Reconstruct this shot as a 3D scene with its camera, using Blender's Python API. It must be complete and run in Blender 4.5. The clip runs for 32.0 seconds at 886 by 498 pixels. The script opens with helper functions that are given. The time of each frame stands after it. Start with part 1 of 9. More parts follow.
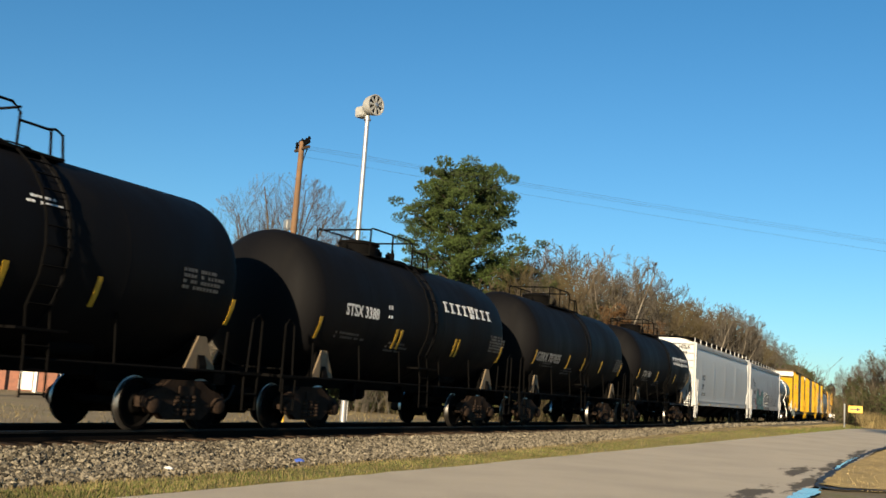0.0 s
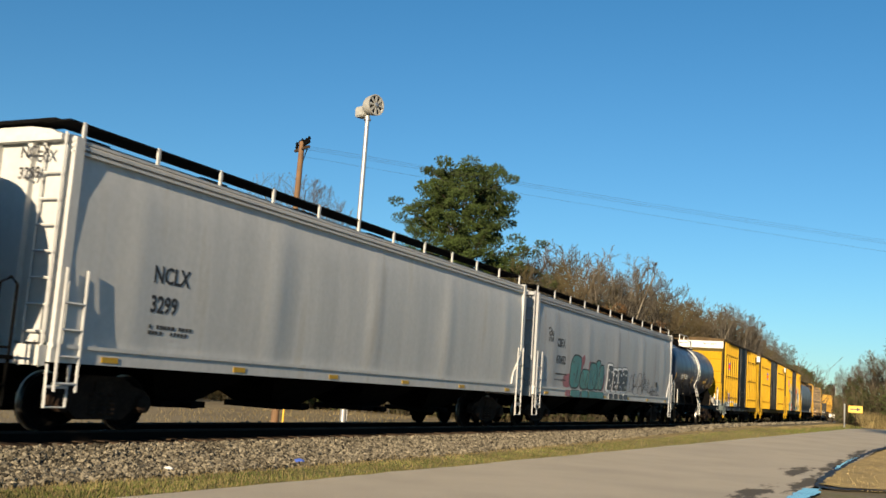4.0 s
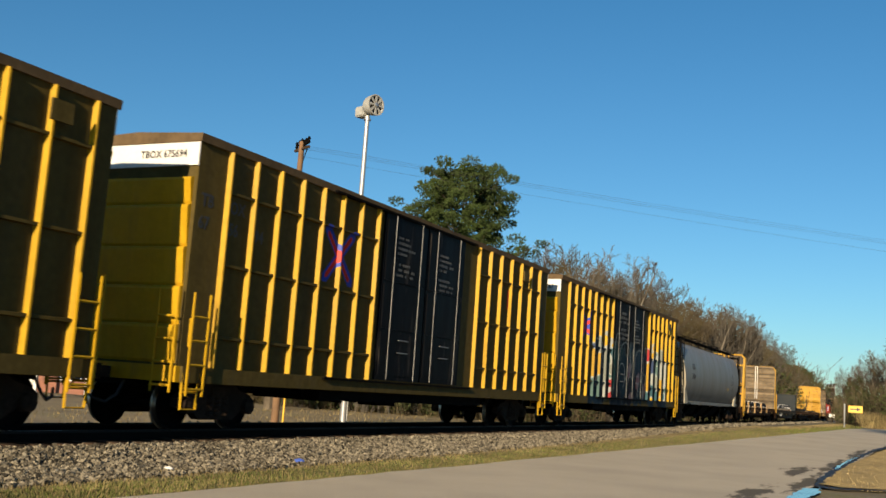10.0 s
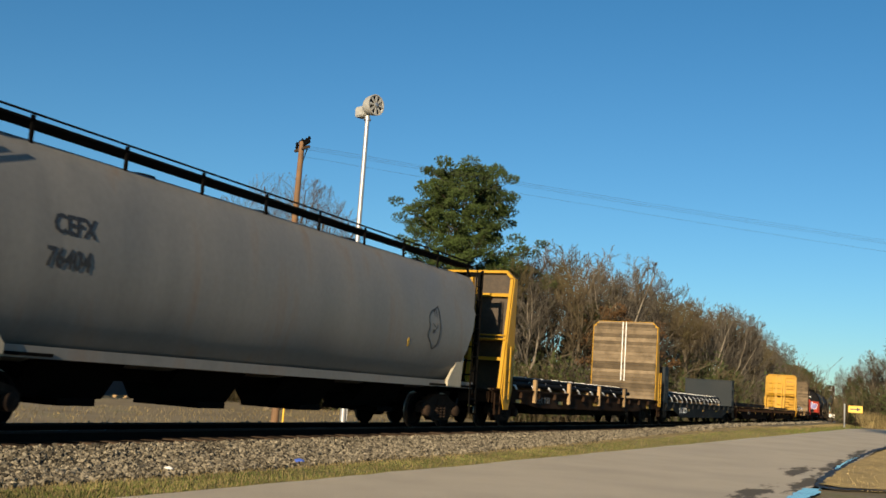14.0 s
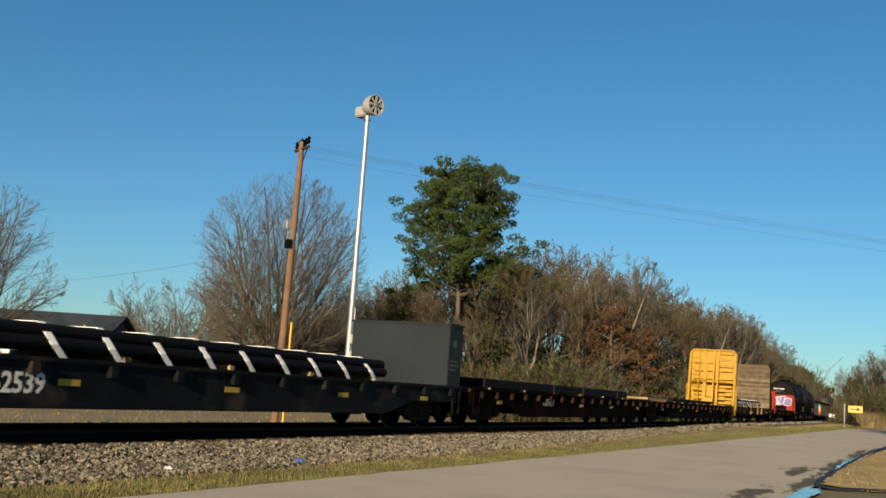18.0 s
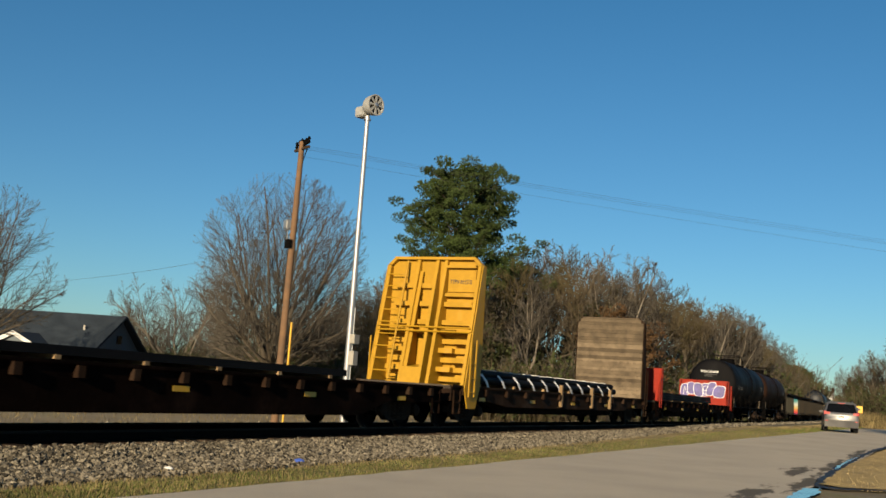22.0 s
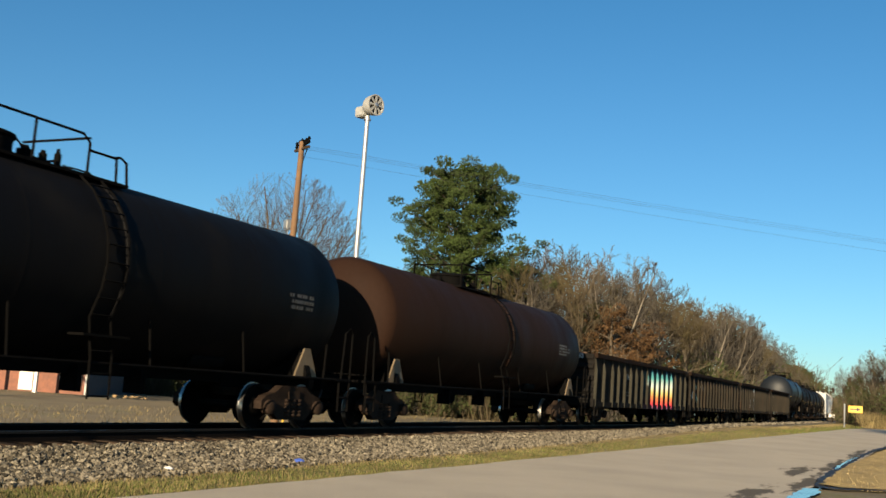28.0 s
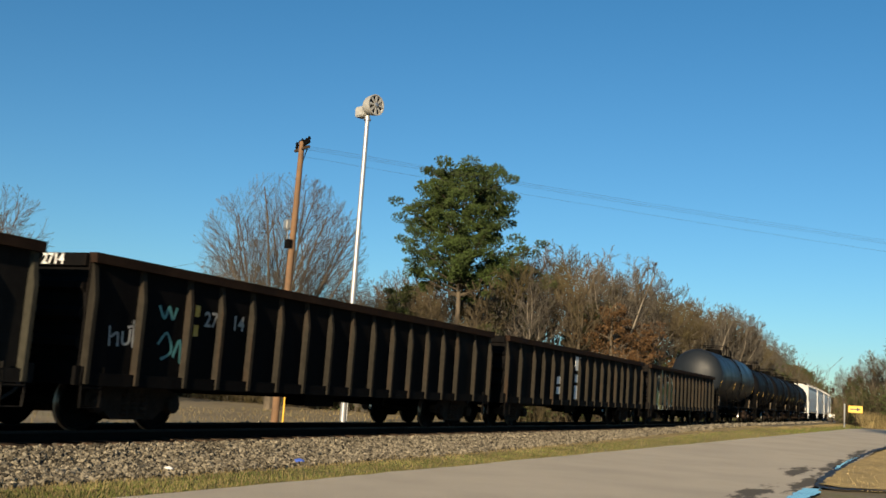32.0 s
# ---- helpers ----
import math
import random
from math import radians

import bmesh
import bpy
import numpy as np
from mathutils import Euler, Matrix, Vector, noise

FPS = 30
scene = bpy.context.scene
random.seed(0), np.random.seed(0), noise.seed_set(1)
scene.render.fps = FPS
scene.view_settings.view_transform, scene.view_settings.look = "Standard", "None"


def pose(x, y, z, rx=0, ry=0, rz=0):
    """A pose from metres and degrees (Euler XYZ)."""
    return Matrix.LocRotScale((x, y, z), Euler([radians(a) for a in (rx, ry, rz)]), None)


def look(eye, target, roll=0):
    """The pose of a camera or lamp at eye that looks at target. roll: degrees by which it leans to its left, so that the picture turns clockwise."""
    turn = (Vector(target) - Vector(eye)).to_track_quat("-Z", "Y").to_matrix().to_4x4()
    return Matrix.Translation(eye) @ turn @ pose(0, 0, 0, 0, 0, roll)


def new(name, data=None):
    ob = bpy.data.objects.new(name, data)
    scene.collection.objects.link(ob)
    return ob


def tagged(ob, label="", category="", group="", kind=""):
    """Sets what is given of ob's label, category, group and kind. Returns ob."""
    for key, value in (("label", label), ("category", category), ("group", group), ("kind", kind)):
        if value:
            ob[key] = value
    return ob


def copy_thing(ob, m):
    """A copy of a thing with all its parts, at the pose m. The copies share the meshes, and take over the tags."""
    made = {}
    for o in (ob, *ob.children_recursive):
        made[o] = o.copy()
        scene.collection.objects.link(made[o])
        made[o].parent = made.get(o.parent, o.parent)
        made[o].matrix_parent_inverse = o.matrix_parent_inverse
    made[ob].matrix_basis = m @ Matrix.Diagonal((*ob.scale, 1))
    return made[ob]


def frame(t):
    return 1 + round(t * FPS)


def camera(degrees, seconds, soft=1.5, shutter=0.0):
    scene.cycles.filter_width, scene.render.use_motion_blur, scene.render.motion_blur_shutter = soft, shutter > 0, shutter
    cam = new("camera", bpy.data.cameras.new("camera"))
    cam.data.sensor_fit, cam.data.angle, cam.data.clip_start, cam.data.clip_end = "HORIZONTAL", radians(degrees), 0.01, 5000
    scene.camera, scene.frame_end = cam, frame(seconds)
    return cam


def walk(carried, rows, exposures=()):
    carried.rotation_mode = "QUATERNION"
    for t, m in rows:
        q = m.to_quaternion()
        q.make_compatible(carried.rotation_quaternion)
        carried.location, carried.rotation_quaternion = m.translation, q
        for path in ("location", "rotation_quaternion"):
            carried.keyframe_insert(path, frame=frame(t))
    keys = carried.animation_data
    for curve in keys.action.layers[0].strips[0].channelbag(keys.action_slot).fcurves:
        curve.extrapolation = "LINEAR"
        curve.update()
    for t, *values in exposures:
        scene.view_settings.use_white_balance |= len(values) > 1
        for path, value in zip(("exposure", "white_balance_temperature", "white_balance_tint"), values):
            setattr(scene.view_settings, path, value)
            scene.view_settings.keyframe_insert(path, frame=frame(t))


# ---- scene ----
cam = camera(47.5, 32.0, soft=1.6, shutter=0.12)
EYE = pose(0, 0, 1.35, 90 + 7.78, -3.99, 25.68)
walk(cam, [(0.0, EYE), (32.0, EYE)], exposures=[(0.0, 0.0), (3.5, -0.05), (6.0, -0.38), (9.0, -0.32), (10.0, -0.22), (11.5, -0.2), (13.0, -0.22), (19.0, -0.37), (23.0, -0.47), (24.0, -0.47), (26.5, -0.38), (27.0, -0.31), (28.0, -0.05), (30.0, 0.0), (31.0, -0.22), (32.0, -0.2)])

# ---- sky and sun ----
SUN_ELEV, SUN_SIDE = radians(15.5), radians(7.5)
sun_from = Vector((math.sin(SUN_SIDE) * math.cos(SUN_ELEV), -math.cos(SUN_SIDE) * math.cos(SUN_ELEV), math.sin(SUN_ELEV)))
world = bpy.data.worlds.new("sky")
scene.world = world
world.use_nodes = True
wn = world.node_tree
wn.nodes.clear()
sky = wn.nodes.new("ShaderNodeTexSky")
sky.sky_type, sky.sun_disc = "NISHITA", False
sky.sun_elevation, sky.sun_rotation = SUN_ELEV, math.pi - SUN_SIDE
sky.air_density, sky.dust_density, sky.ozone_density, sky.altitude = 1.0, 0.2, 4.0, 100
bg = wn.nodes.new("ShaderNodeBackground")
bg.inputs["Strength"].default_value = 0.125
wout = wn.nodes.new("ShaderNodeOutputWorld")
tint = wn.nodes.new("ShaderNodeMix")
tint.data_type, tint.blend_type = "RGBA", "MULTIPLY"
tint.inputs[0].default_value = 1.0
sky_dir, sky_sep, haze = wn.nodes.new("ShaderNodeTexCoord"), wn.nodes.new("ShaderNodeSeparateXYZ"), wn.nodes.new("ShaderNodeValToRGB")
haze.color_ramp.elements[0].position, haze.color_ramp.elements[0].color = 0.0, (0.75, 0.985, 1.045, 1)
haze.color_ramp.elements[1].position, haze.color_ramp.elements[1].color = 0.42, (0.475, 0.965, 1.06, 1)
wn.links.new(sky_dir.outputs["Generated"], sky_sep.inputs[0])
wn.links.new(sky_sep.outputs[2], haze.inputs[0])
wn.links.new(haze.outputs[0], tint.inputs[7])
wn.links.new(sky.outputs[0], tint.inputs[6])
wn.links.new(tint.outputs[2], bg.inputs[0])
wn.links.new(bg.outputs[0], wout.inputs[0])
sun_data = bpy.data.lights.new("sun", "SUN")
sun_data.energy, sun_data.angle, sun_data.color = 11.2, radians(0.53), (1.0, 0.80, 0.54)
sun = new("sun", sun_data)
sun.matrix_world = look(sun_from * 100, (0, 0, 0))


# ---- materials ----
def mat(name, color, rough=0.6, metal=0.0, vary=0.25, scale=1.2, fine=14.0, bump=0.15, dirt=None, dirt_amount=0.0,
        streak=False, spec=0.5, islands=0.0, coat=0.0, each=0.0):
    """Colour with stains at a large and grain at a small scale; dirt is a second colour that shows in blotches or streaks."""
    m = bpy.data.materials.new(name)
    m.use_nodes = True
    nt = m.node_tree
    b = nt.nodes["Principled BSDF"]
    b.inputs["Roughness"].default_value, b.inputs["Metallic"].default_value = rough, metal
    b.inputs["Specular IOR Level"].default_value = spec
    b.inputs["Coat Weight"].default_value = coat
    N, L = nt.nodes.new, nt.links.new
    tc = N("ShaderNodeTexCoord")
    big, small = N("ShaderNodeTexNoise"), N("ShaderNodeTexNoise")
    big.inputs["Scale"].default_value, big.inputs["Detail"].default_value = scale, 5
    small.inputs["Scale"].default_value, small.inputs["Detail"].default_value = fine, 3
    L(tc.outputs["Object"], small.inputs["Vector"])
    if streak:
        mp = N("ShaderNodeMapping")
        mp.inputs["Scale"].default_value = (3.0, 3.0, 0.35)
        L(tc.outputs["Object"], mp.inputs["Vector"])
        L(mp.outputs[0], big.inputs["Vector"])
    else:
        L(tc.outputs["Object"], big.inputs["Vector"])
    c = Vector(color[:3])

    def ramp(source, lo, hi, a, bb):
        r = N("ShaderNodeMapRange")
        r.inputs["From Min"].default_value, r.inputs["From Max"].default_value = lo, hi
        r.inputs["To Min"].default_value, r.inputs["To Max"].default_value = a, bb
        L(source, r.inputs["Value"])
        return r.outputs[0]

    def mix(fac, a, bb, kind="MIX"):
        x = N("ShaderNodeMix")
        x.data_type, x.blend_type = "RGBA", kind
        for sock, v in ((x.inputs[0], fac), (x.inputs[6], a), (x.inputs[7], bb)):
            if hasattr(v, "is_output"):
                L(v, sock)
            else:
                sock.default_value = v if isinstance(v, float) else (*v[:3], 1)
        return x.outputs[2]
    col = mix(ramp(big.outputs[0], 0.3, 0.7, 0.0, 1.0), tuple(c * (1 - vary)), tuple(c * (1 + vary * 0.6)))
    if dirt:
        col = mix(ramp(big.outputs[0], 0.62 - 0.3 * dirt_amount, 0.72, 0.0, min(1.0, 0.45 + dirt_amount)), col, dirt)
    sm = ramp(small.outputs[0], 0.3, 0.7, 1 - vary * 0.5, 1 + vary * 0.3)
    grey = N("ShaderNodeCombineColor")
    for i in range(3):
        L(sm, grey.inputs[i])
    col = mix(1.0, col, grey.outputs[0], "MULTIPLY")
    if islands:
        geo = N("ShaderNodeNewGeometry")
        g2 = N("ShaderNodeCombineColor")
        iv = ramp(geo.outputs["Random Per Island"], 0, 1, 1 - islands, 1 + islands)
        for i in range(3):
            L(iv, g2.inputs[i])
        col = mix(1.0, col, g2.outputs[0], "MULTIPLY")
    if each:
        info, g3 = N("ShaderNodeObjectInfo"), N("ShaderNodeCombineColor")
        ev = ramp(info.outputs["Random"], 0, 1, 1 - each, 1 + each * 0.7)
        for i in range(3):
            L(ev, g3.inputs[i])
        col = mix(1.0, col, g3.outputs[0], "MULTIPLY")
    L(col, b.inputs["Base Color"])
    L(ramp(big.outputs[0], 0.3, 0.7, max(0.02, rough - 0.1), min(1, rough + 0.12)), b.inputs["Roughness"])
    if bump:
        bp = N("ShaderNodeBump")
        bp.inputs["Strength"].default_value, bp.inputs["Distance"].default_value = bump, 0.02
        L(small.outputs[0], bp.inputs["Height"])
        L(bp.outputs[0], b.inputs["Normal"])
    return m


def paint_over(m, zone, tints, scale=1.6, line=(0.75, 0.75, 0.75), line_width=0.05, seed=0.0, cover=0.5):
    """Sprayed lettering over a paint: bulging coloured patches with pale outlines inside zone (y0, y1, z0, z1) of the thing."""
    nt = m.node_tree
    b = nt.nodes["Principled BSDF"]
    N, L = nt.nodes.new, nt.links.new
    base = b.inputs["Base Color"].links[0].from_socket
    tc = N("ShaderNodeTexCoord")
    sep = N("ShaderNodeSeparateXYZ")
    L(tc.outputs["Object"], sep.inputs[0])

    def math_node(op, a, bb=0.0):
        x = N("ShaderNodeMath")
        x.operation = op
        x.use_clamp = op in ("SMOOTH_MIN",)
        for i, v in enumerate((a, bb)):
            if hasattr(v, "is_output"):
                L(v, x.inputs[i])
            else:
                x.inputs[i].default_value = v
        return x.outputs[0]
    flat = N("ShaderNodeCombineXYZ")
    L(math_node("ADD", sep.outputs[1], seed), flat.inputs[0])
    L(math_node("MULTIPLY", sep.outputs[2], 0.62), flat.inputs[1])
    warp = N("ShaderNodeTexNoise")
    warp.noise_dimensions = "2D"
    warp.inputs["Scale"].default_value, warp.inputs["Detail"].default_value = 1.1 * scale, 1.0
    L(flat.outputs[0], warp.inputs["Vector"])
    add = N("ShaderNodeMix")
    add.data_type, add.blend_type = "RGBA", "LINEAR_LIGHT"
    add.inputs[0].default_value = 0.22
    L(flat.outputs[0], add.inputs[6])
    L(warp.outputs[1], add.inputs[7])
    vor = N("ShaderNodeTexVoronoi")
    vor.voronoi_dimensions, vor.feature = "2D", "DISTANCE_TO_EDGE"
    vor.inputs["Scale"].default_value = scale
    L(add.outputs[2], vor.inputs["Vector"])
    cell = N("ShaderNodeTexVoronoi")
    cell.voronoi_dimensions, cell.feature = "2D", "F1"
    cell.inputs["Scale"].default_value = scale
    L(add.outputs[2], cell.inputs["Vector"])
    y0, y1, z0, z1 = zone
    wob = math_node("MULTIPLY", math_node("SUBTRACT", warp.outputs[0], 0.5), 1.6)
    dy = math_node("SUBTRACT", (y1 - y0) / 2, math_node("ABSOLUTE", math_node("SUBTRACT", sep.outputs[1], (y0 + y1) / 2)))
    dz = math_node("SUBTRACT", (z1 - z0) / 2, math_node("ABSOLUTE", math_node("SUBTRACT", sep.outputs[2], (z0 + z1) / 2)))
    depth = math_node("ADD", math_node("MINIMUM", dy, dz), wob)
    inside = math_node("GREATER_THAN", depth, 0.0)
    rim = math_node("MULTIPLY", inside, math_node("LESS_THAN", depth, 0.09))
    ramp = N("ShaderNodeValToRGB")
    ramp.color_ramp.interpolation = "CONSTANT"
    els = ramp.color_ramp.elements
    while len(els) < len(tints):
        els.new(0.5)
    for i, t in enumerate(tints):
        els[i].position, els[i].color = i / len(tints), (*t, 1)
    sepc = N("ShaderNodeSeparateColor")
    L(cell.outputs["Color"], sepc.inputs[0])
    L(sepc.outputs[0], ramp.inputs[0])
    shown = math_node("MULTIPLY", inside, math_node("LESS_THAN", sepc.outputs[1], cover))
    m1 = N("ShaderNodeMix")
    m1.data_type = "RGBA"
    L(shown, m1.inputs[0])
    L(base, m1.inputs[6])
    L(ramp.outputs[0], m1.inputs[7])
    edge = math_node("MULTIPLY", shown, math_node("LESS_THAN", vor.outputs["Distance"], line_width))
    m2 = N("ShaderNodeMix")
    m2.data_type = "RGBA"
    L(math_node("MAXIMUM", edge, math_node("MULTIPLY", rim, 0.8)), m2.inputs[0])
    L(m1.outputs[2], m2.inputs[6])
    m2.inputs[7].default_value = (*line, 1)
    L(m2.outputs[2], b.inputs["Base Color"])
    return m


def stain_paint(m, spots, colour, wide=4.0, long=0.9):
    """Old damp stains: ragged blotches about spots (x, y, half width, half length)."""
    nt = m.node_tree
    b = nt.nodes["Principled BSDF"]
    N, L = nt.nodes.new, nt.links.new
    tc, sep, mp, nz = N("ShaderNodeTexCoord"), N("ShaderNodeSeparateXYZ"), N("ShaderNodeMapping"), N("ShaderNodeTexNoise")
    L(tc.outputs["Object"], sep.inputs[0])
    L(tc.outputs["Object"], mp.inputs["Vector"])
    mp.inputs["Scale"].default_value = (wide, long, 1)
    L(mp.outputs[0], nz.inputs["Vector"])
    nz.inputs["Scale"].default_value, nz.inputs["Detail"].default_value, nz.inputs["Roughness"].default_value = 1.0, 6, 0.65

    def calc(op, a, bb):
        x = N("ShaderNodeMath")
        x.operation = op
        for i, v in enumerate((a, bb)):
            if hasattr(v, "is_output"):
                L(v, x.inputs[i])
            else:
                x.inputs[i].default_value = v
        return x.outputs[0]
    best = None
    for cx, cy, rx, ry in spots:
        u, v = calc("DIVIDE", calc("SUBTRACT", sep.outputs[0], cx), rx), calc("DIVIDE", calc("SUBTRACT", sep.outputs[1], cy), ry)
        d = calc("SUBTRACT", 1.0, calc("SQRT", calc("ADD", calc("MULTIPLY", u, u), calc("MULTIPLY", v, v)), 0.0))
        best = d if best is None else calc("MAXIMUM", best, d)
    best = calc("ADD", best, calc("MULTIPLY", calc("SUBTRACT", nz.outputs[0], 0.56), 3.2))
    fac = N("ShaderNodeMapRange")
    fac.inputs["From Min"].default_value, fac.inputs["From Max"].default_value, fac.inputs["To Max"].default_value = 0.0, 0.35, 0.85
    L(best, fac.inputs["Value"])
    x = N("ShaderNodeMix")
    x.data_type = "RGBA"
    L(fac.outputs[0], x.inputs[0])
    L(b.inputs["Base Color"].links[0].from_socket, x.inputs[6])
    x.inputs[7].default_value = (*colour, 1)
    L(x.outputs[2], b.inputs["Base Color"])
    return m


def zone_paint(m, zone, stops, soft=0.12):
    """Bands of paint one above another, within a zone (y0, y1, z0, z1) of the thing."""
    nt = m.node_tree
    b = nt.nodes["Principled BSDF"]
    N, L = nt.nodes.new, nt.links.new
    base = b.inputs["Base Color"].links[0].from_socket
    tc, sep, ramp, wob = N("ShaderNodeTexCoord"), N("ShaderNodeSeparateXYZ"), N("ShaderNodeValToRGB"), N("ShaderNodeTexNoise")
    L(tc.outputs["Object"], sep.inputs[0])
    L(tc.outputs["Object"], wob.inputs["Vector"])
    wob.inputs["Scale"].default_value = 1.3
    y0, y1, z0, z1 = zone

    def calc(op, a, bb):
        x = N("ShaderNodeMath")
        x.operation = op
        for i, v in enumerate((a, bb)):
            if hasattr(v, "is_output"):
                L(v, x.inputs[i])
            else:
                x.inputs[i].default_value = v
        return x.outputs[0]
    shift = calc("MULTIPLY", calc("SUBTRACT", wob.outputs[0], 0.5), 0.9)
    zz = calc("DIVIDE", calc("SUBTRACT", calc("ADD", sep.outputs[2], calc("MULTIPLY", shift, 0.5)), z0), z1 - z0)
    L(zz, ramp.inputs[0])
    els = ramp.color_ramp.elements
    while len(els) < len(stops):
        els.new(0.5)
    for e, (p, c) in zip(els, stops):
        e.position, e.color = p, (*c, 1)
    dy = calc("SUBTRACT", (y1 - y0) / 2, calc("ABSOLUTE", calc("SUBTRACT", sep.outputs[1], (y0 + y1) / 2), 0.0))
    dz = calc("SUBTRACT", (z1 - z0) / 2, calc("ABSOLUTE", calc("SUBTRACT", sep.outputs[2], (z0 + z1) / 2), 0.0))
    near = calc("ADD", calc("MINIMUM", dy, dz), shift)
    fac = N("ShaderNodeMapRange")
    fac.inputs["From Min"].default_value, fac.inputs["From Max"].default_value = 0.0, soft
    L(near, fac.inputs["Value"])
    x = N("ShaderNodeMix")
    x.data_type = "RGBA"
    L(fac.outputs[0], x.inputs[0])
    L(base, x.inputs[6])
    L(ramp.outputs[0], x.inputs[7])
    L(x.outputs[2], b.inputs["Base Color"])
    return m


def cross_paint(m, yc, zc, arm, width, first, second):
    """Two crossing painted bands."""
    nt = m.node_tree
    b = nt.nodes["Principled BSDF"]
    N, L = nt.nodes.new, nt.links.new
    tc, sep = N("ShaderNodeTexCoord"), N("ShaderNodeSeparateXYZ")
    L(tc.outputs["Object"], sep.inputs[0])

    def calc(op, a, bb):
        x = N("ShaderNodeMath")
        x.operation = op
        for i, v in enumerate((a, bb)):
            if hasattr(v, "is_output"):
                L(v, x.inputs[i])
            else:
                x.inputs[i].default_value = v
        return x.outputs[0]
    dy, dz = calc("SUBTRACT", sep.outputs[1], yc), calc("SUBTRACT", sep.outputs[2], zc)
    reach = calc("LESS_THAN", calc("MAXIMUM", calc("ABSOLUTE", dy, 0.0), calc("ABSOLUTE", dz, 0.0)), arm)
    for op, colour in (("ADD", first), ("SUBTRACT", second)):
        band = calc("LESS_THAN", calc("ABSOLUTE", calc(op, dy, dz), 0.0), width)
        x = N("ShaderNodeMix")
        x.data_type = "RGBA"
        L(calc("MULTIPLY", band, reach), x.inputs[0])
        L(b.inputs["Base Color"].links[0].from_socket, x.inputs[6])
        x.inputs[7].default_value = (*colour, 1)
        L(x.outputs[2], b.inputs["Base Color"])
    return m


M = {}
M["ballast"] = mat("ballast_stone", (0.138, 0.121, 0.090), 0.9, vary=0.45, scale=3, fine=30, islands=0.85, spec=0.1)
# The shade in the gaps between stones is put into the bed's colour.
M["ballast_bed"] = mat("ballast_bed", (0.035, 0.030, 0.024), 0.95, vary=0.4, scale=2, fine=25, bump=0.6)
M["asphalt"] = mat("worn_asphalt", (0.445, 0.388, 0.298), 0.92, spec=0.08, vary=0.13, scale=0.45, fine=60, bump=0.4, dirt=(0.36, 0.31, 0.235), dirt_amount=0.05)
stain_paint(M["asphalt"], [(-2.55, 17.0, 0.34, 2.4), (-2.65, 23.6, 0.40, 2.2), (-2.1, 20.5, 0.30, 3.0), (-2.2, 27.0, 0.22, 4.5), (-2.1, 34.0, 0.2, 5.0), (-1.0, 18.8, 1.3, 1.6)], (0.05, 0.044, 0.036))
M["soil"] = mat("dry_ground", (0.19, 0.158, 0.10), 0.95, vary=0.35, scale=0.5, fine=9, bump=0.5, dirt=(0.12, 0.13, 0.05), dirt_amount=0.3, spec=0.1)
M["grass_green"] = mat("grass_green", (0.085, 0.098, 0.026), 0.8, vary=0.4, scale=0.8, fine=5, islands=0.5, spec=0.15)
M["grass_dry"] = mat("grass_dry", (0.175, 0.138, 0.066), 0.85, vary=0.35, scale=0.8, fine=5, islands=0.4, spec=0.1)
M["rail"] = mat("rail_steel", (0.010, 0.008, 0.007), 0.8, 0.0, spec=0.03, vary=0.3)
M["rail_head"] = mat("rail_head_steel", (0.02, 0.019, 0.018), 0.6, 0.4, vary=0.1, spec=0.1)
M["bed_shade"] = mat("oil_dark_ballast", (0.006, 0.0055, 0.005), 0.95, vary=0.4, scale=3, fine=25, bump=0.6, spec=0.02)
M["tie"] = mat("weathered_tie_wood", (0.040, 0.027, 0.018), 0.9, vary=0.4, scale=3, fine=18, spec=0.1, each=0.4)
M["black"] = mat("black_tank_paint", (0.0040, 0.0039, 0.0044), 0.62, spec=0.07, vary=0.08, scale=0.35, fine=20, bump=0.015, dirt=(0.010, 0.009, 0.008), dirt_amount=0.03, streak=True)
M["rusty"] = mat("rusty_brown_tank", (0.021, 0.0105, 0.0065), 0.65, spec=0.06, vary=0.16, scale=0.4, fine=12, bump=0.05, dirt=(0.014, 0.009, 0.007), dirt_amount=0.12, streak=True)
M["bluegrey"] = mat("blue_grey_tank", (0.034, 0.050, 0.082), 0.4, spec=0.3, vary=0.2, scale=0.7, fine=18, bump=0.03, dirt=(0.018, 0.018, 0.018), dirt_amount=0.15, streak=True)
M["dark_tank"] = mat("dark_grey_tank", (0.011, 0.014, 0.018), 0.45, spec=0.16, vary=0.2, scale=0.7, fine=18, bump=0.02)
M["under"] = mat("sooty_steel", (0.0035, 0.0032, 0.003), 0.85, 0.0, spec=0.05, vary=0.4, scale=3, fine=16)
M["truck"] = mat("rusty_cast_steel", (0.027, 0.018, 0.013), 0.85, 0.0, spec=0.08, vary=0.45, scale=4, fine=18)
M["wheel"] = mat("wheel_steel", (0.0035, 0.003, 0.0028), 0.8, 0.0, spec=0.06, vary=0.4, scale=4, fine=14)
M["tread"] = mat("polished_tread", (0.45, 0.43, 0.40), 0.3, 1.0, vary=0.15)
M["hopper_white"] = mat("white_hopper_paint", (0.45, 0.455, 0.45), 0.5, vary=0.12, scale=0.7, fine=9, bump=0.04, dirt=(0.36, 0.34, 0.30), dirt_amount=0.15, streak=True, spec=0.25)
M["hopper_grey"] = mat("grey_hopper_paint", (0.33, 0.34, 0.355), 0.5, vary=0.14, scale=0.7, fine=9, bump=0.04, dirt=(0.24, 0.22, 0.2), dirt_amount=0.2, streak=True, spec=0.25)
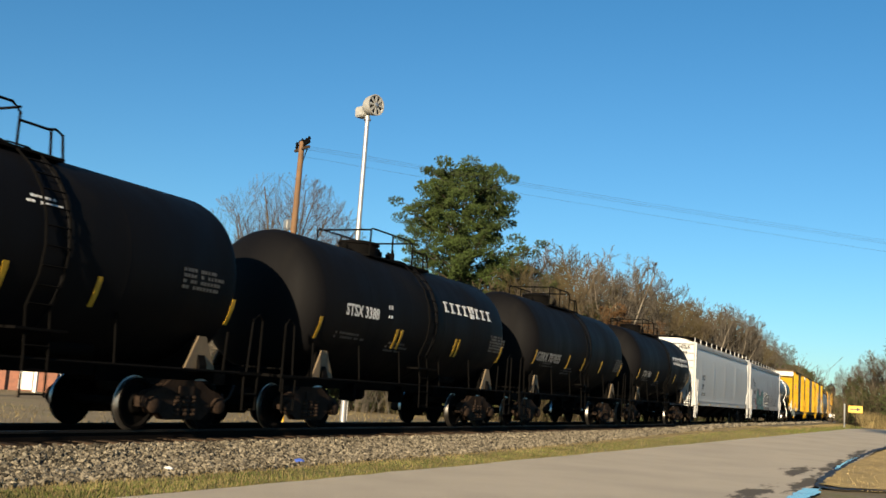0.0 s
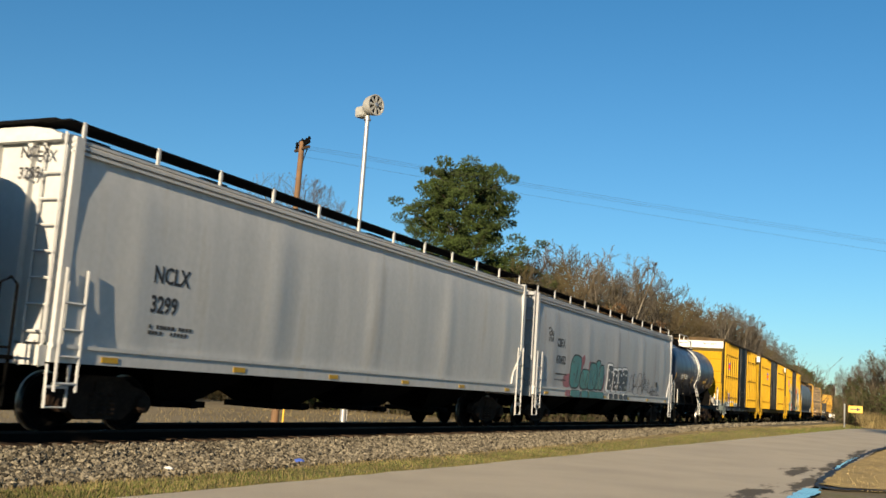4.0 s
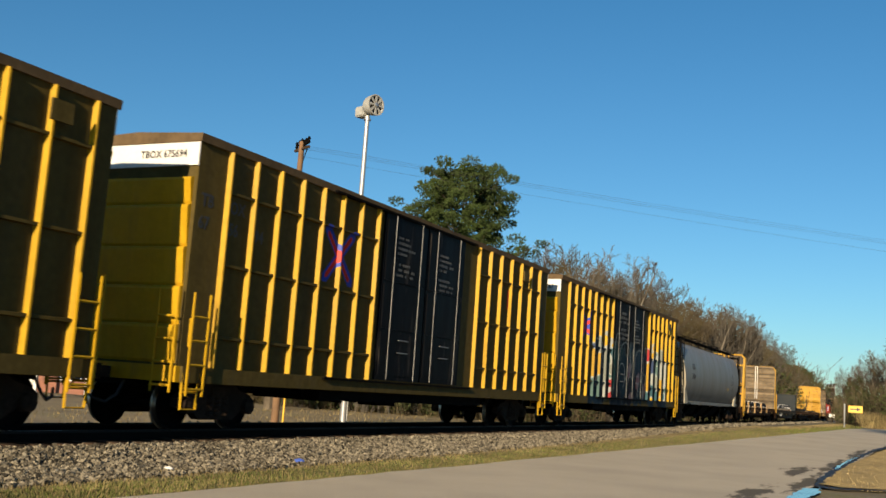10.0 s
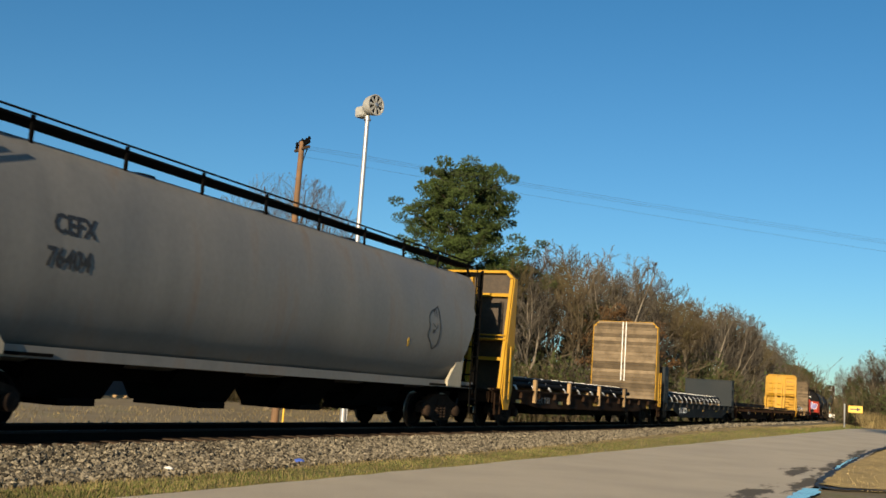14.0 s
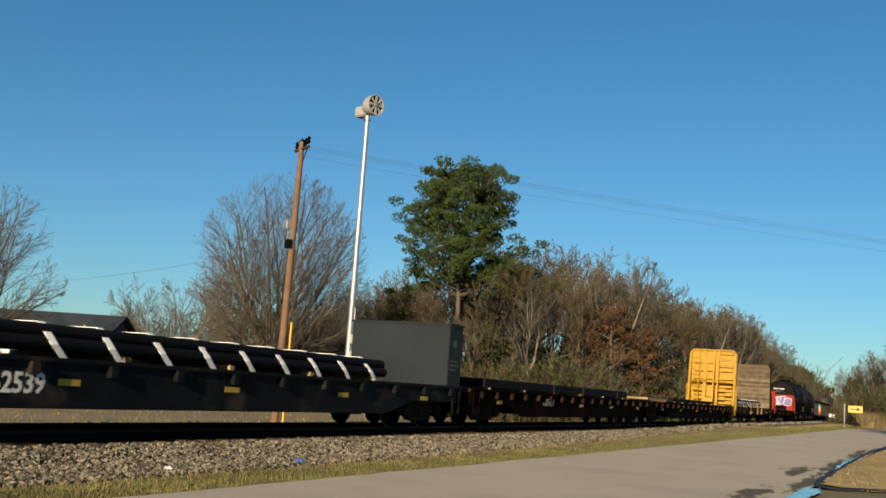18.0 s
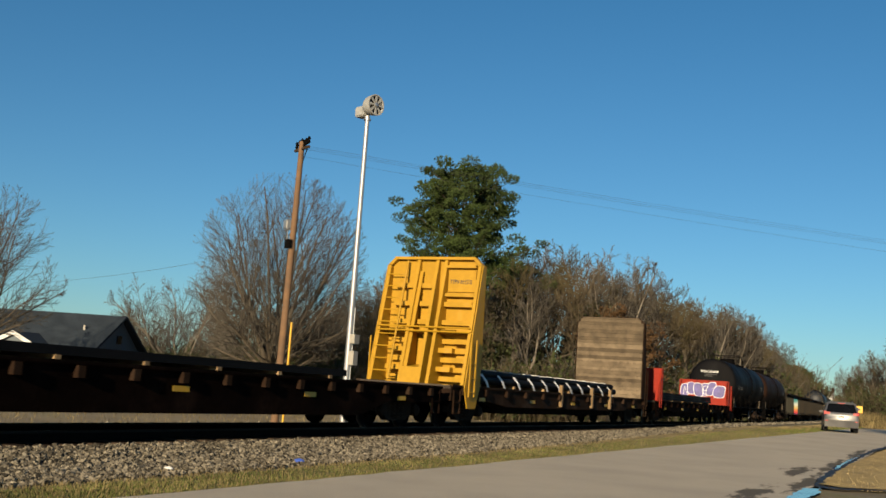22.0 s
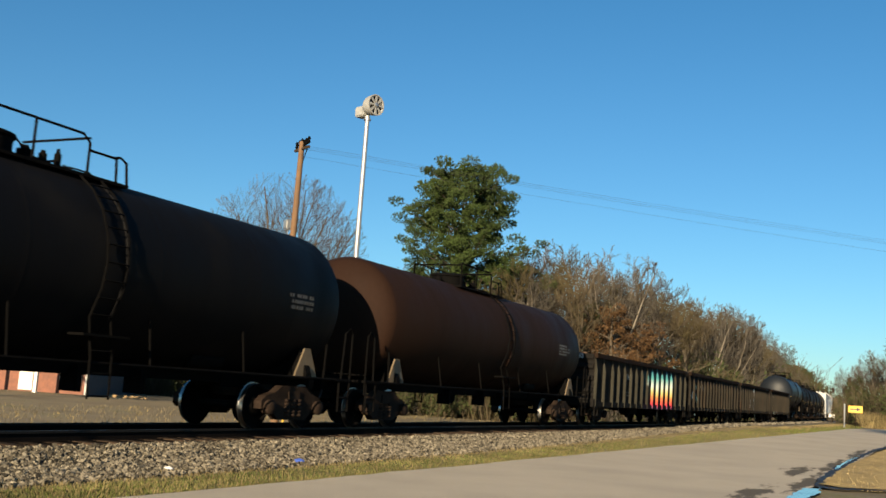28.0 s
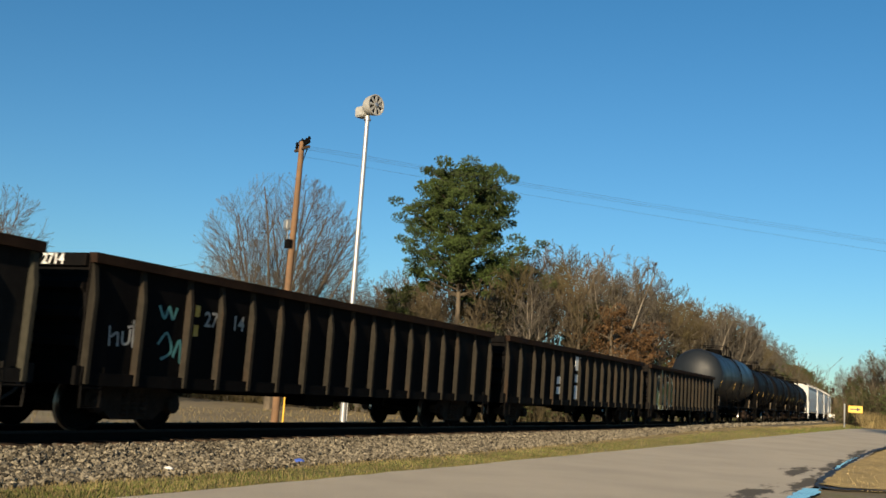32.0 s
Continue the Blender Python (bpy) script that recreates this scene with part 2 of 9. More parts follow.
M["hopper_k"] = mat("pale_grey_hopper_paint", (0.165, 0.163, 0.155), 0.5, vary=0.14, scale=0.6, fine=9, bump=0.04, dirt=(0.16, 0.12, 0.09), dirt_amount=0.2, streak=True, spec=0.25)
# Cream of the hopper's ends, lightened past its sides for the sun.
M["hopper_end"] = mat("cream_hopper_end", (0.36, 0.325, 0.25), 0.55, vary=0.15, scale=0.8, fine=9, bump=0.04, dirt=(0.2, 0.14, 0.08), dirt_amount=0.2, streak=True, spec=0.2)
M["yellow"] = mat("boxcar_yellow", (0.30, 0.182, 0.008), 0.5, vary=0.16, scale=0.9, fine=9, bump=0.04, dirt=(0.30, 0.17, 0.04), dirt_amount=0.25, streak=True, spec=0.12)
M["bulk_yellow"] = mat("bulkhead_yellow", (0.36, 0.20, 0.012), 0.5, vary=0.12, scale=0.9, fine=9, bump=0.04, dirt=(0.40, 0.22, 0.04), dirt_amount=0.12, streak=True, spec=0.2)
M["door"] = mat("dark_boxcar_door", (0.0035, 0.004, 0.0055), 0.5, vary=0.4, scale=1.2, fine=9, bump=0.05, dirt=(0.08, 0.07, 0.06), dirt_amount=0.15, streak=True, spec=0.04)
M["galv"] = mat("galvanized_steel", (0.45, 0.45, 0.44), 0.4, 0.8, vary=0.15)
M["rod"] = mat("dull_steel_rod", (0.20, 0.20, 0.19), 0.5, 0.5, vary=0.3, scale=3)
M["pole_galv"] = mat("siren_pole_steel", (0.36, 0.36, 0.36), 0.42, 0.6, vary=0.15)
M["siren_grey"] = mat("weathered_siren_grey", (0.30, 0.30, 0.285), 0.6, vary=0.2, scale=2.0, dirt=(0.2, 0.19, 0.17), dirt_amount=0.2)
M["white"] = mat("white_paint", (0.60, 0.59, 0.56), 0.5, vary=0.08, dirt=(0.5, 0.47, 0.4), dirt_amount=0.1)
M["stencil"] = mat("stencil_white", (0.62, 0.62, 0.60), 0.6, vary=0.15)
M["stencil_worn"] = mat("worn_stencil_white", (0.26, 0.26, 0.25), 0.6, vary=0.3)
M["stencil_dim"] = mat("faded_stencil", (0.045, 0.045, 0.045), 0.6, vary=0.3)
M["ink"] = mat("stencil_black", (0.02, 0.02, 0.022), 0.6, vary=0.2)
M["reflector"] = mat("yellow_reflector", (0.42, 0.25, 0.012), 0.4, vary=0.15)
M["saddle"] = mat("tan_saddle_steel", (0.13, 0.095, 0.055), 0.7, vary=0.3)
M["deck"] = mat("worn_deck_wood", (0.055, 0.042, 0.030), 0.85, vary=0.4, scale=2)
M["flat_rust"] = mat("rust_brown_sill", (0.0052, 0.0028, 0.0020), 0.85, spec=0.02, vary=0.6, scale=1.2, fine=10, dirt=(0.013, 0.008, 0.006), dirt_amount=0.25)
M["eave"] = mat("tan_weathered_roof_steel", (0.10, 0.068, 0.036), 0.8, spec=0.1, vary=0.35, scale=1.0, fine=10, dirt=(0.06, 0.04, 0.022), dirt_amount=0.3)
M["flat_dark"] = mat("dark_flatcar_paint", (0.007, 0.0085, 0.010), 0.6, vary=0.4, scale=1.2, fine=10, dirt=(0.06, 0.045, 0.035), dirt_amount=0.15, spec=0.06)
M["flat_box"] = mat("dark_blue_grey_steel", (0.014, 0.019, 0.023), 0.6, spec=0.15, vary=0.2, scale=0.8, fine=10, bump=0.03)
M["flat_brown"] = mat("weathered_flat_brown", (0.024, 0.0135, 0.008), 0.85, spec=0.05, vary=0.4, scale=1.2, fine=10, dirt=(0.04, 0.028, 0.02), dirt_amount=0.3)
M["red"] = mat("red_bulkhead_paint", (0.24, 0.020, 0.009), 0.6, spec=0.15, vary=0.2, scale=1.0, fine=9, dirt=(0.17, 0.02, 0.012), dirt_amount=0.15, streak=True)
M["plank"] = mat("bulkhead_plank", (0.155, 0.119, 0.078), 0.85, vary=0.38, scale=2.5, fine=22, bump=0.2, spec=0.1, each=0.5)
M["dunnage"] = mat("dunnage_wood", (0.26, 0.17, 0.08), 0.85, vary=0.25, scale=3, fine=20, each=0.4)
M["pipe"] = mat("dark_steel_stock", (0.006, 0.0062, 0.0075), 0.65, 0.0, vary=0.3, spec=0.06)
M["strap"] = mat("white_strap", (0.72, 0.72, 0.70), 0.6, vary=0.1)
# Wall paint darkened for the shade between posts; dirt streaks lie over it.
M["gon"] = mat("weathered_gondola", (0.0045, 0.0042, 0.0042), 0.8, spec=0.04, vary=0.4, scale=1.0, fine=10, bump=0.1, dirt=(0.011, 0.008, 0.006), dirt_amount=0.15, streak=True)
# The walls' paint lightened for sun on the posts, with brown streaks.
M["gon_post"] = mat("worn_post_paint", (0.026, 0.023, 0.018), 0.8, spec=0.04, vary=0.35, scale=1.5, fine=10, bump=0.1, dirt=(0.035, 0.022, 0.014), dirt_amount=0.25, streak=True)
M["gon_chord"] = mat("rusty_top_chord", (0.020, 0.012, 0.008), 0.8, spec=0.04, vary=0.35, scale=1.5, fine=10, bump=0.1)
M["scrap"] = mat("scrap_load", (0.13, 0.075, 0.045), 0.8, vary=0.5, scale=2, fine=8, islands=0.4)
M["pole_wood"] = mat("pole_wood", (0.15, 0.085, 0.042), 0.85, vary=0.3, scale=2, fine=20, bump=0.25)
M["bark"] = mat("grey_bark", (0.10, 0.082, 0.060), 0.9, vary=0.35, scale=1, fine=8, bump=0.3, spec=0.1)
M["pale_bark"] = mat("pale_grey_bark", (0.19, 0.165, 0.13), 0.9, vary=0.35, scale=1, fine=8, bump=0.3, spec=0.1)
M["twig"] = mat("bare_twig", (0.080, 0.064, 0.040), 0.9, vary=0.3, scale=0.6, fine=4, bump=0.0, islands=0.3, spec=0.05)
M["twig_grey"] = mat("grey_twig", (0.088, 0.078, 0.064), 0.9, vary=0.3, scale=0.6, fine=4, bump=0.0, islands=0.3, spec=0.05)
M["brush"] = mat("brown_brush", (0.078, 0.064, 0.032), 0.9, vary=0.35, scale=0.4, fine=3, bump=0.0, islands=0.4, spec=0.05)
M["needle"] = mat("pine_needle", (0.040, 0.062, 0.014), 0.7, vary=0.4, scale=0.5, fine=3, bump=0.0, islands=0.5, spec=0.25)
M["brown_leaf"] = mat("dead_oak_leaf", (0.095, 0.055, 0.026), 0.85, vary=0.4, scale=0.5, fine=3, bump=0.0, islands=0.5, spec=0.1)
M["cedar"] = mat("cedar_green", (0.045, 0.056, 0.018), 0.75, vary=0.4, scale=0.5, fine=3, bump=0.0, islands=0.5, spec=0.2)
M["roof"] = mat("dark_shingle", (0.028, 0.036, 0.044), 0.8, vary=0.3, scale=1, fine=8, bump=0.3, spec=0.15)
M["brick"] = mat("red_brick", (0.20, 0.085, 0.055), 0.85, vary=0.3, scale=2, fine=12)
M["concrete"] = mat("concrete", (0.30, 0.28, 0.24), 0.85, vary=0.2, scale=1, fine=10)
M["glass"] = mat("dark_glass", (0.004, 0.0045, 0.006), 0.2, vary=0.1, bump=0.0, spec=0.12)
M["car_paint"] = mat("silver_car_paint", (0.20, 0.196, 0.19), 0.34, 0.75, vary=0.05, bump=0.0, coat=0.3)
M["rubber"] = mat("tyre_rubber", (0.02, 0.02, 0.02), 0.85, vary=0.2)
M["plastic"] = mat("black_plastic", (0.010, 0.010, 0.011), 0.5, vary=0.2)
M["sign_yellow"] = mat("sign_yellow", (0.60, 0.33, 0.008), 0.5, vary=0.06, bump=0.0)
M["tail"] = mat("tail_lamp_red", (0.32, 0.008, 0.006), 0.25, vary=0.1, bump=0.0)
M["water"] = mat("still_water", (0.012, 0.016, 0.02), 0.04, vary=0.1, bump=0.0, spec=0.9)
M["wet"] = mat("wet_asphalt", (0.022, 0.020, 0.017), 0.6, vary=0.4, scale=1.5, fine=30, bump=0.2, spec=0.25)
M["lawn"] = mat("dry_lawn", (0.40, 0.29, 0.125), 0.95, vary=0.3, scale=1.2, fine=30, bump=0.5, dirt=(0.20, 0.16, 0.06), dirt_amount=0.2, spec=0.1)
M["lawn_blade"] = mat("dry_lawn_blade", (0.43, 0.32, 0.14), 0.9, vary=0.3, scale=1.2, fine=30, bump=0.0, islands=0.3, spec=0.1)
M["field"] = mat("pale_field_soil", (0.235, 0.19, 0.118), 0.95, vary=0.25, scale=0.3, fine=6, bump=0.4, dirt=(0.15, 0.14, 0.07), dirt_amount=0.25, spec=0.1)
M["siding"] = mat("blue_grey_siding", (0.085, 0.105, 0.12), 0.7, vary=0.12)
M["cream"] = mat("cream_siding", (0.45, 0.40, 0.28), 0.7, vary=0.1)
M["litter"] = mat("pale_litter", (0.75, 0.74, 0.7), 0.6, vary=0.1)
M["blue"] = mat("blue_plastic", (0.05, 0.10, 0.40), 0.4, vary=0.1)
M["wire"] = mat("power_wire", (0.03, 0.03, 0.03), 0.6, vary=0.1, bump=0.0)


# ---- mesh helpers ----
def bm_box(bm, x0, x1, y0, y1, z0, z1):
    v = [bm.verts.new((x, y, z)) for z in (z0, z1) for x, y in ((x0, y0), (x1, y0), (x1, y1), (x0, y1))]
    for f in ((3, 2, 1, 0), (4, 5, 6, 7), (0, 1, 5, 4), (1, 2, 6, 5), (2, 3, 7, 6), (3, 0, 4, 7)):
        bm.faces.new([v[i] for i in f])


def bm_prism(bm, pts, axis, a0, a1):
    """A polygon in the plane across axis, drawn out along it from a0 to a1. pts: (x, z) for axis y, (y, z) for axis x, (x, y) for axis z."""
    put = {"x": lambda p, a: (a, p[0], p[1]), "y": lambda p, a: (p[0], a, p[1]), "z": lambda p, a: (p[0], p[1], a)}[axis]
    lo, hi = [bm.verts.new(put(p, a0)) for p in pts], [bm.verts.new(put(p, a1)) for p in pts]
    n = len(pts)
    bm.faces.new(lo[::-1])
    bm.faces.new(hi)
    for i in range(n):
        bm.faces.new((lo[i], lo[(i + 1) % n], hi[(i + 1) % n], hi[i]))


def bm_tube(bm, pts, r, seg=6, r_end=None, cap=True):
    """A round bar along a line of points."""
    pts = [Vector(p) for p in pts]
    rings, n = [], len(pts)
    for i, p in enumerate(pts):
        d = (pts[min(i + 1, n - 1)] - pts[max(i - 1, 0)]).normalized()
        side = d.cross(Vector((0, 0, 1)) if abs(d.z) < 0.9 else Vector((1, 0, 0))).normalized()
        up = side.cross(d)
        rr = r if r_end is None else r + (r_end - r) * i / (n - 1)
        rings.append([bm.verts.new(p + rr * (math.cos(2 * math.pi * k / seg) * side + math.sin(2 * math.pi * k / seg) * up)) for k in range(seg)])
    for a, b in zip(rings, rings[1:]):
        for k in range(seg):
            bm.faces.new((a[k], a[(k + 1) % seg], b[(k + 1) % seg], b[k]))
    if cap:
        bm.faces.new(rings[0][::-1])
        bm.faces.new(rings[-1])


def bm_lathe(bm, prof, axis="y", centre=(0, 0, 0), seg=32):
    """Turns a profile (place along the axis, radius) about an axis."""
    rings = []
    for a, r in prof:
        ring = []
        for k in range(seg):
            c, s = r * math.cos(2 * math.pi * k / seg), r * math.sin(2 * math.pi * k / seg)
            p = {"y": (c, a, s), "x": (a, c, s), "z": (c, s, a)}[axis]
            ring.append(bm.verts.new(Vector(p) + Vector(centre)))
        rings.append(ring)
    for a, b in zip(rings, rings[1:]):
        for k in range(seg):
            bm.faces.new((a[k], a[(k + 1) % seg], b[(k + 1) % seg], b[k]))
    bm.faces.new(rings[0][::-1])
    bm.faces.new(rings[-1])


def mesh_of(name, bm, material, smooth=False):
    bmesh.ops.recalc_face_normals(bm, faces=bm.faces)
    me = bpy.data.meshes.new(name)
    bm.to_mesh(me)
    bm.free()
    for m in material if isinstance(material, (list, tuple)) else [material]:
        me.materials.append(m)
    if smooth:
        me.shade_smooth()
        me.set_sharp_from_angle(angle=radians(38))
    return me


def part(name, bm, material, parent=None, label="", smooth=False):
    ob = new(name, mesh_of(name, bm, material, smooth))
    if parent is not None:
        ob.parent = parent
    if label:
        ob["label"] = label
    return ob


def boxes(name, rows, material, parent, label=""):
    bm = bmesh.new()
    for r in rows:
        bm_box(bm, *r)
    return part(name, bm, material, parent, label)


def tubes(name, lines, r, material, parent, label="", seg=6):
    bm = bmesh.new()
    for pts in lines:
        bm_tube(bm, pts, r, seg)
    return part(name, bm, material, parent, label, True)


def conform(ob, over, cuts=(), rows=()):
    """Lays a thin mark onto a bulged side; over(y, z) is the side's x, cuts (y) and rows (z) are where that side bends."""
    m, back = ob.matrix_basis.copy(), ob.matrix_basis.inverted()
    bm = bmesh.new()
    bm.from_mesh(ob.data)
    bmesh.ops.transform(bm, matrix=m, verts=bm.verts)
    for axis, values in ((1, cuts), (2, rows)):
        lo, hi = min(v.co[axis] for v in bm.verts), max(v.co[axis] for v in bm.verts)
        for c in values:
            if lo < c < hi:
                n = Vector((0, axis == 1, axis == 2))
                bmesh.ops.bisect_plane(bm, geom=[*bm.verts, *bm.edges, *bm.faces], plane_co=n * c, plane_no=n)
    bmesh.ops.triangulate(bm, faces=list(bm.faces))
    mid = (min(v.co.x for v in bm.verts) + max(v.co.x for v in bm.verts)) / 2
    for v in bm.verts:
        v.co.x = over(v.co.y, v.co.z) + 0.005 + (v.co.x - mid)
    bmesh.ops.transform(bm, matrix=back, verts=bm.verts)
    bm.to_mesh(ob.data)
    bm.free()


def lettering(name, text, size, place, turn, material, parent, label="", wide=1.0, thick=0.0015, over=None, rows=()):
    """Stencilled text as a thin mesh; place is its lower left corner."""
    cu = bpy.data.curves.new(name, "FONT")
    cu.body, cu.size, cu.extrude = text, size, thick
    cu.resolution_u, cu.offset = 2, size * 0.022
    tmp = bpy.data.objects.new(name, cu)
    scene.collection.objects.link(tmp)
    me = bpy.data.meshes.new_from_object(tmp.evaluated_get(bpy.context.evaluated_depsgraph_get()))
    bpy.data.objects.remove(tmp)
    me.materials.clear()
    me.materials.append(material)
    ob = new(name, me)
    ob.parent = parent
    ob.matrix_basis = Matrix.Translation(place) @ turn @ Matrix.Diagonal((wide, 1, 1, 1))
    if over:
        conform(ob, over, (), rows)
    if label:
        ob["label"] = label
    return ob


SIDE = pose(0, 0, 0, 90, 0, 90)     # text that is read from the +x side
FRONT = pose(0, 0, 0, 90, 0, 0)     # text that is read from the -y side

# ---- the plan ----
TRACK_X, RAIL_Z, BEND_Y, BEND_END, BEND = -13.25, 0.235, 47.0, 112.0, 3.03e-4
TURN_Y, TURN_END, TURN = 150.0, 230.0, 2.4e-4    # the second, farther bend
LIFT = 0.09                                      # how far the bodies ride higher on their springs than drawn


def track(y):
    """x of the track's middle at y."""
    if y < BEND_Y:
        return TRACK_X
    u, v = min(y, BEND_END) - BEND_Y, max(0, min(y, TURN_END) - TURN_Y)
    return TRACK_X - BEND * u * u - 2 * BEND * u * max(0, y - BEND_END) - TURN * v * v - 2 * TURN * v * max(0, y - TURN_END)


def rise(y):
    """How far the land and the track climb in the distance."""
    u, top = max(0, min(y, 275) - 205), max(0, min(y, 430) - 275)
    return 0.043 * (u * u / 140 + top)


def smooth_step(a, b, v):
    v = min(1, max(0, (v - a) / (b - a)))
    return v * v * (3 - 2 * v)


def road_z(y):
    return 0.42 * smooth_step(12, 62, y)


def road_left(y):
    return -5.47 * (1.35 - road_z(y))


def road_right(y):
    return -1.47 * (1.35 - road_z(y))


def ground_z(x, y):
    """Height of the open ground."""
    u = x - track(y)
    base = road_z(y) - 0.03
    if u > 0:
        bed = RAIL_Z - 0.30
        return bed + (base - bed) * smooth_step(1.9, 3.6, u) + rise(y)
    low = -0.95 + 0.5 * smooth_step(60, 200, y)
    return (RAIL_Z - 0.30) + (low - RAIL_Z + 0.30) * smooth_step(1.9, 7.5, -u) + rise(y)


SPEED_A, SPEED_B = 11.31, 10.86


def travelled(t):
    """Metres that the train has gone by t seconds."""
    if t < 9:
        return SPEED_A * t
    if t < 18:
        return SPEED_A * t + (SPEED_B - SPEED_A) * (t - 9) ** 2 / 18
    return SPEED_A * 9 + (SPEED_A + SPEED_B) * 4.5 + SPEED_B * (t - 18)


# ---- ground, track and road ----
def sheet(name, xs, ys, height, material, label, category="", kind="structure", x_of=None):
    verts, faces = [], []
    for y in ys:
        for x in xs:
            xx = x if x_of is None else x_of(x, y)
            verts.append((xx, y, height(xx, y)))
    n = len(xs)
    for j in range(len(ys) - 1):
        for i in range(n - 1):
            a = j * n + i
            faces.append((a, a + 1, a + n + 1, a + n))
    me = bpy.data.meshes.new(name)
    me.from_pydata(verts, [], faces)
    me.materials.append(material)
    me.shade_smooth()
    return tagged(new(name, me), label, category or name, kind=kind)


YS = [-3000, -1200, -500, -300] + [-200 + 20 * i for i in range(10)] + [2 * i for i in range(60)] + [120 + 10 * i for i in range(20)] + [340, 400, 480, 600, 900, 1600, 3000]
US = [-3000, -1200, -500, -250, -140, -90, -60, -45, -34, -26, -20, -15, -11, -9, -7.5, -6.5, -5.5, -4.5, -3.5, -2.8, -2.2, -1.9, -1.5, 0, 1.5, 1.9, 2.3, 2.7, 3.1, 3.6,
      4.2, 5, 6, 7, 8, 9.5, 11, 13, 16, 20, 26, 35, 50, 80, 140, 300, 700, 1500, 3000]
sheet("ground", US, YS, lambda x, y: ground_z(x, y) + (noise.noise((x * 0.3, y * 0.3, 0)) * 0.04 if x - track(y) < -8 else 0), M["soil"],
      "dry winter ground with patchy tan grass", "ground", x_of=lambda u, y: track(y) + u)


sheet("field", [-42, -34, -26, -20, -15, -11, -9, -7.5, -6.5, -5.6], [0 + 4 * i for i in range(20)], lambda x, y: ground_z(x, y) + 0.03 + noise.noise((x * 0.3, y * 0.3, 0)) * 0.04, M["field"],
      "pale bare field beyond the track", "field", x_of=lambda u, y: track(y) + u)


def bed_z(u):
    return RAIL_Z - 0.185 - 0.13 * smooth_step(1.75, 4.1, abs(u)) - (0.05 * (abs(u) > 4.2))


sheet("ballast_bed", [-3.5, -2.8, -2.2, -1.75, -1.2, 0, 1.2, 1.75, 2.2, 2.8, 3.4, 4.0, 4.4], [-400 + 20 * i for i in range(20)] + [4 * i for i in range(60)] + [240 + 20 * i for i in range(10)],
      lambda x, y: max(bed_z(x - track(y)) + rise(y), ground_z(x, y) + 0.01) + 0.012 * noise.noise((x * 3, y * 3, 0)), M["ballast_bed"], "grey crushed-stone ballast bed under the track, darkened for the shade between stones", "ballast",
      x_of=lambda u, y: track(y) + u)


# Near-black sheet that paints in the shade under the train.
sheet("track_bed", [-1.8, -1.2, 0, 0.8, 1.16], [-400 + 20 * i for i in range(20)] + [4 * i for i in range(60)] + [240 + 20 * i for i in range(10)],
      lambda x, y: RAIL_Z - 0.165 + rise(y) + 0.012 * noise.noise((x * 3, y * 3, 0)), M["bed_shade"], "ballast between the rails, blackened for the shade under the train", "ballast", x_of=lambda u, y: track(y) + u)


def strip_along(name, u0, u1, z0, z1, y0, y1, step, material, parent=None):
    bm = bmesh.new()
    prev = None
    y = y0
    while y <= y1:
        x = track(y)
        ring = [bm.verts.new((x + u, y, z + rise(y))) for u, z in ((u0, z0), (u1, z0), (u1, z1), (u0, z1))]
        if prev:
            for k in range(4):
                bm.faces.new((prev[k], prev[(k + 1) % 4], ring[(k + 1) % 4], ring[k]))
        prev = ring
        y += step
    return part(name, bm, material, parent)


for s in (-1, 1):
    rail = tagged(new("rail", None), "worn steel rail spiked to wooden ties", "rail", "rails of the track", "structure")
    c = s * 0.7525
    strip_along("rail_foot", c - 0.076, c + 0.076, RAIL_Z - 0.18, RAIL_Z - 0.155, -400, 430, 6, M["rail"], rail)
    strip_along("rail_web", c - 0.01, c + 0.01, RAIL_Z - 0.155, RAIL_Z - 0.04, -400, 430, 6, M["rail"], rail)
    strip_along("rail_head", c - 0.037, c + 0.037, RAIL_Z - 0.04, RAIL_Z, -400, 430, 6, M["rail_head"], rail)

tie_bm = bmesh.new()
bm_prism(tie_bm, [(-1.32, -0.18), (1.50, -0.18), (1.50, -0.02), (1.48, 0), (-1.30, 0), (-1.32, -0.02)], "y", -0.115, 0.115)
tie_mesh = mesh_of("tie", tie_bm, M["tie"])
ties = tagged(new("track_ties", None), "weathered wooden ties half sunk in ballast", "railway ties", kind="structure")
for i in range(260):
    y = -12 + i * 0.54
    t = new("tie", tie_mesh)
    t.parent = ties
    t.matrix_basis = pose(track(y), y, RAIL_Z - 0.152 + random.uniform(-0.012, 0.012), random.uniform(-0.5, 0.5), 0, random.uniform(-1, 1) + (math.degrees(2 * BEND * (min(y, BEND_END) - BEND_Y)) if y > BEND_Y else 0))

# Stones of the ballast that lie towards the road.
rng = np.random.default_rng(4)


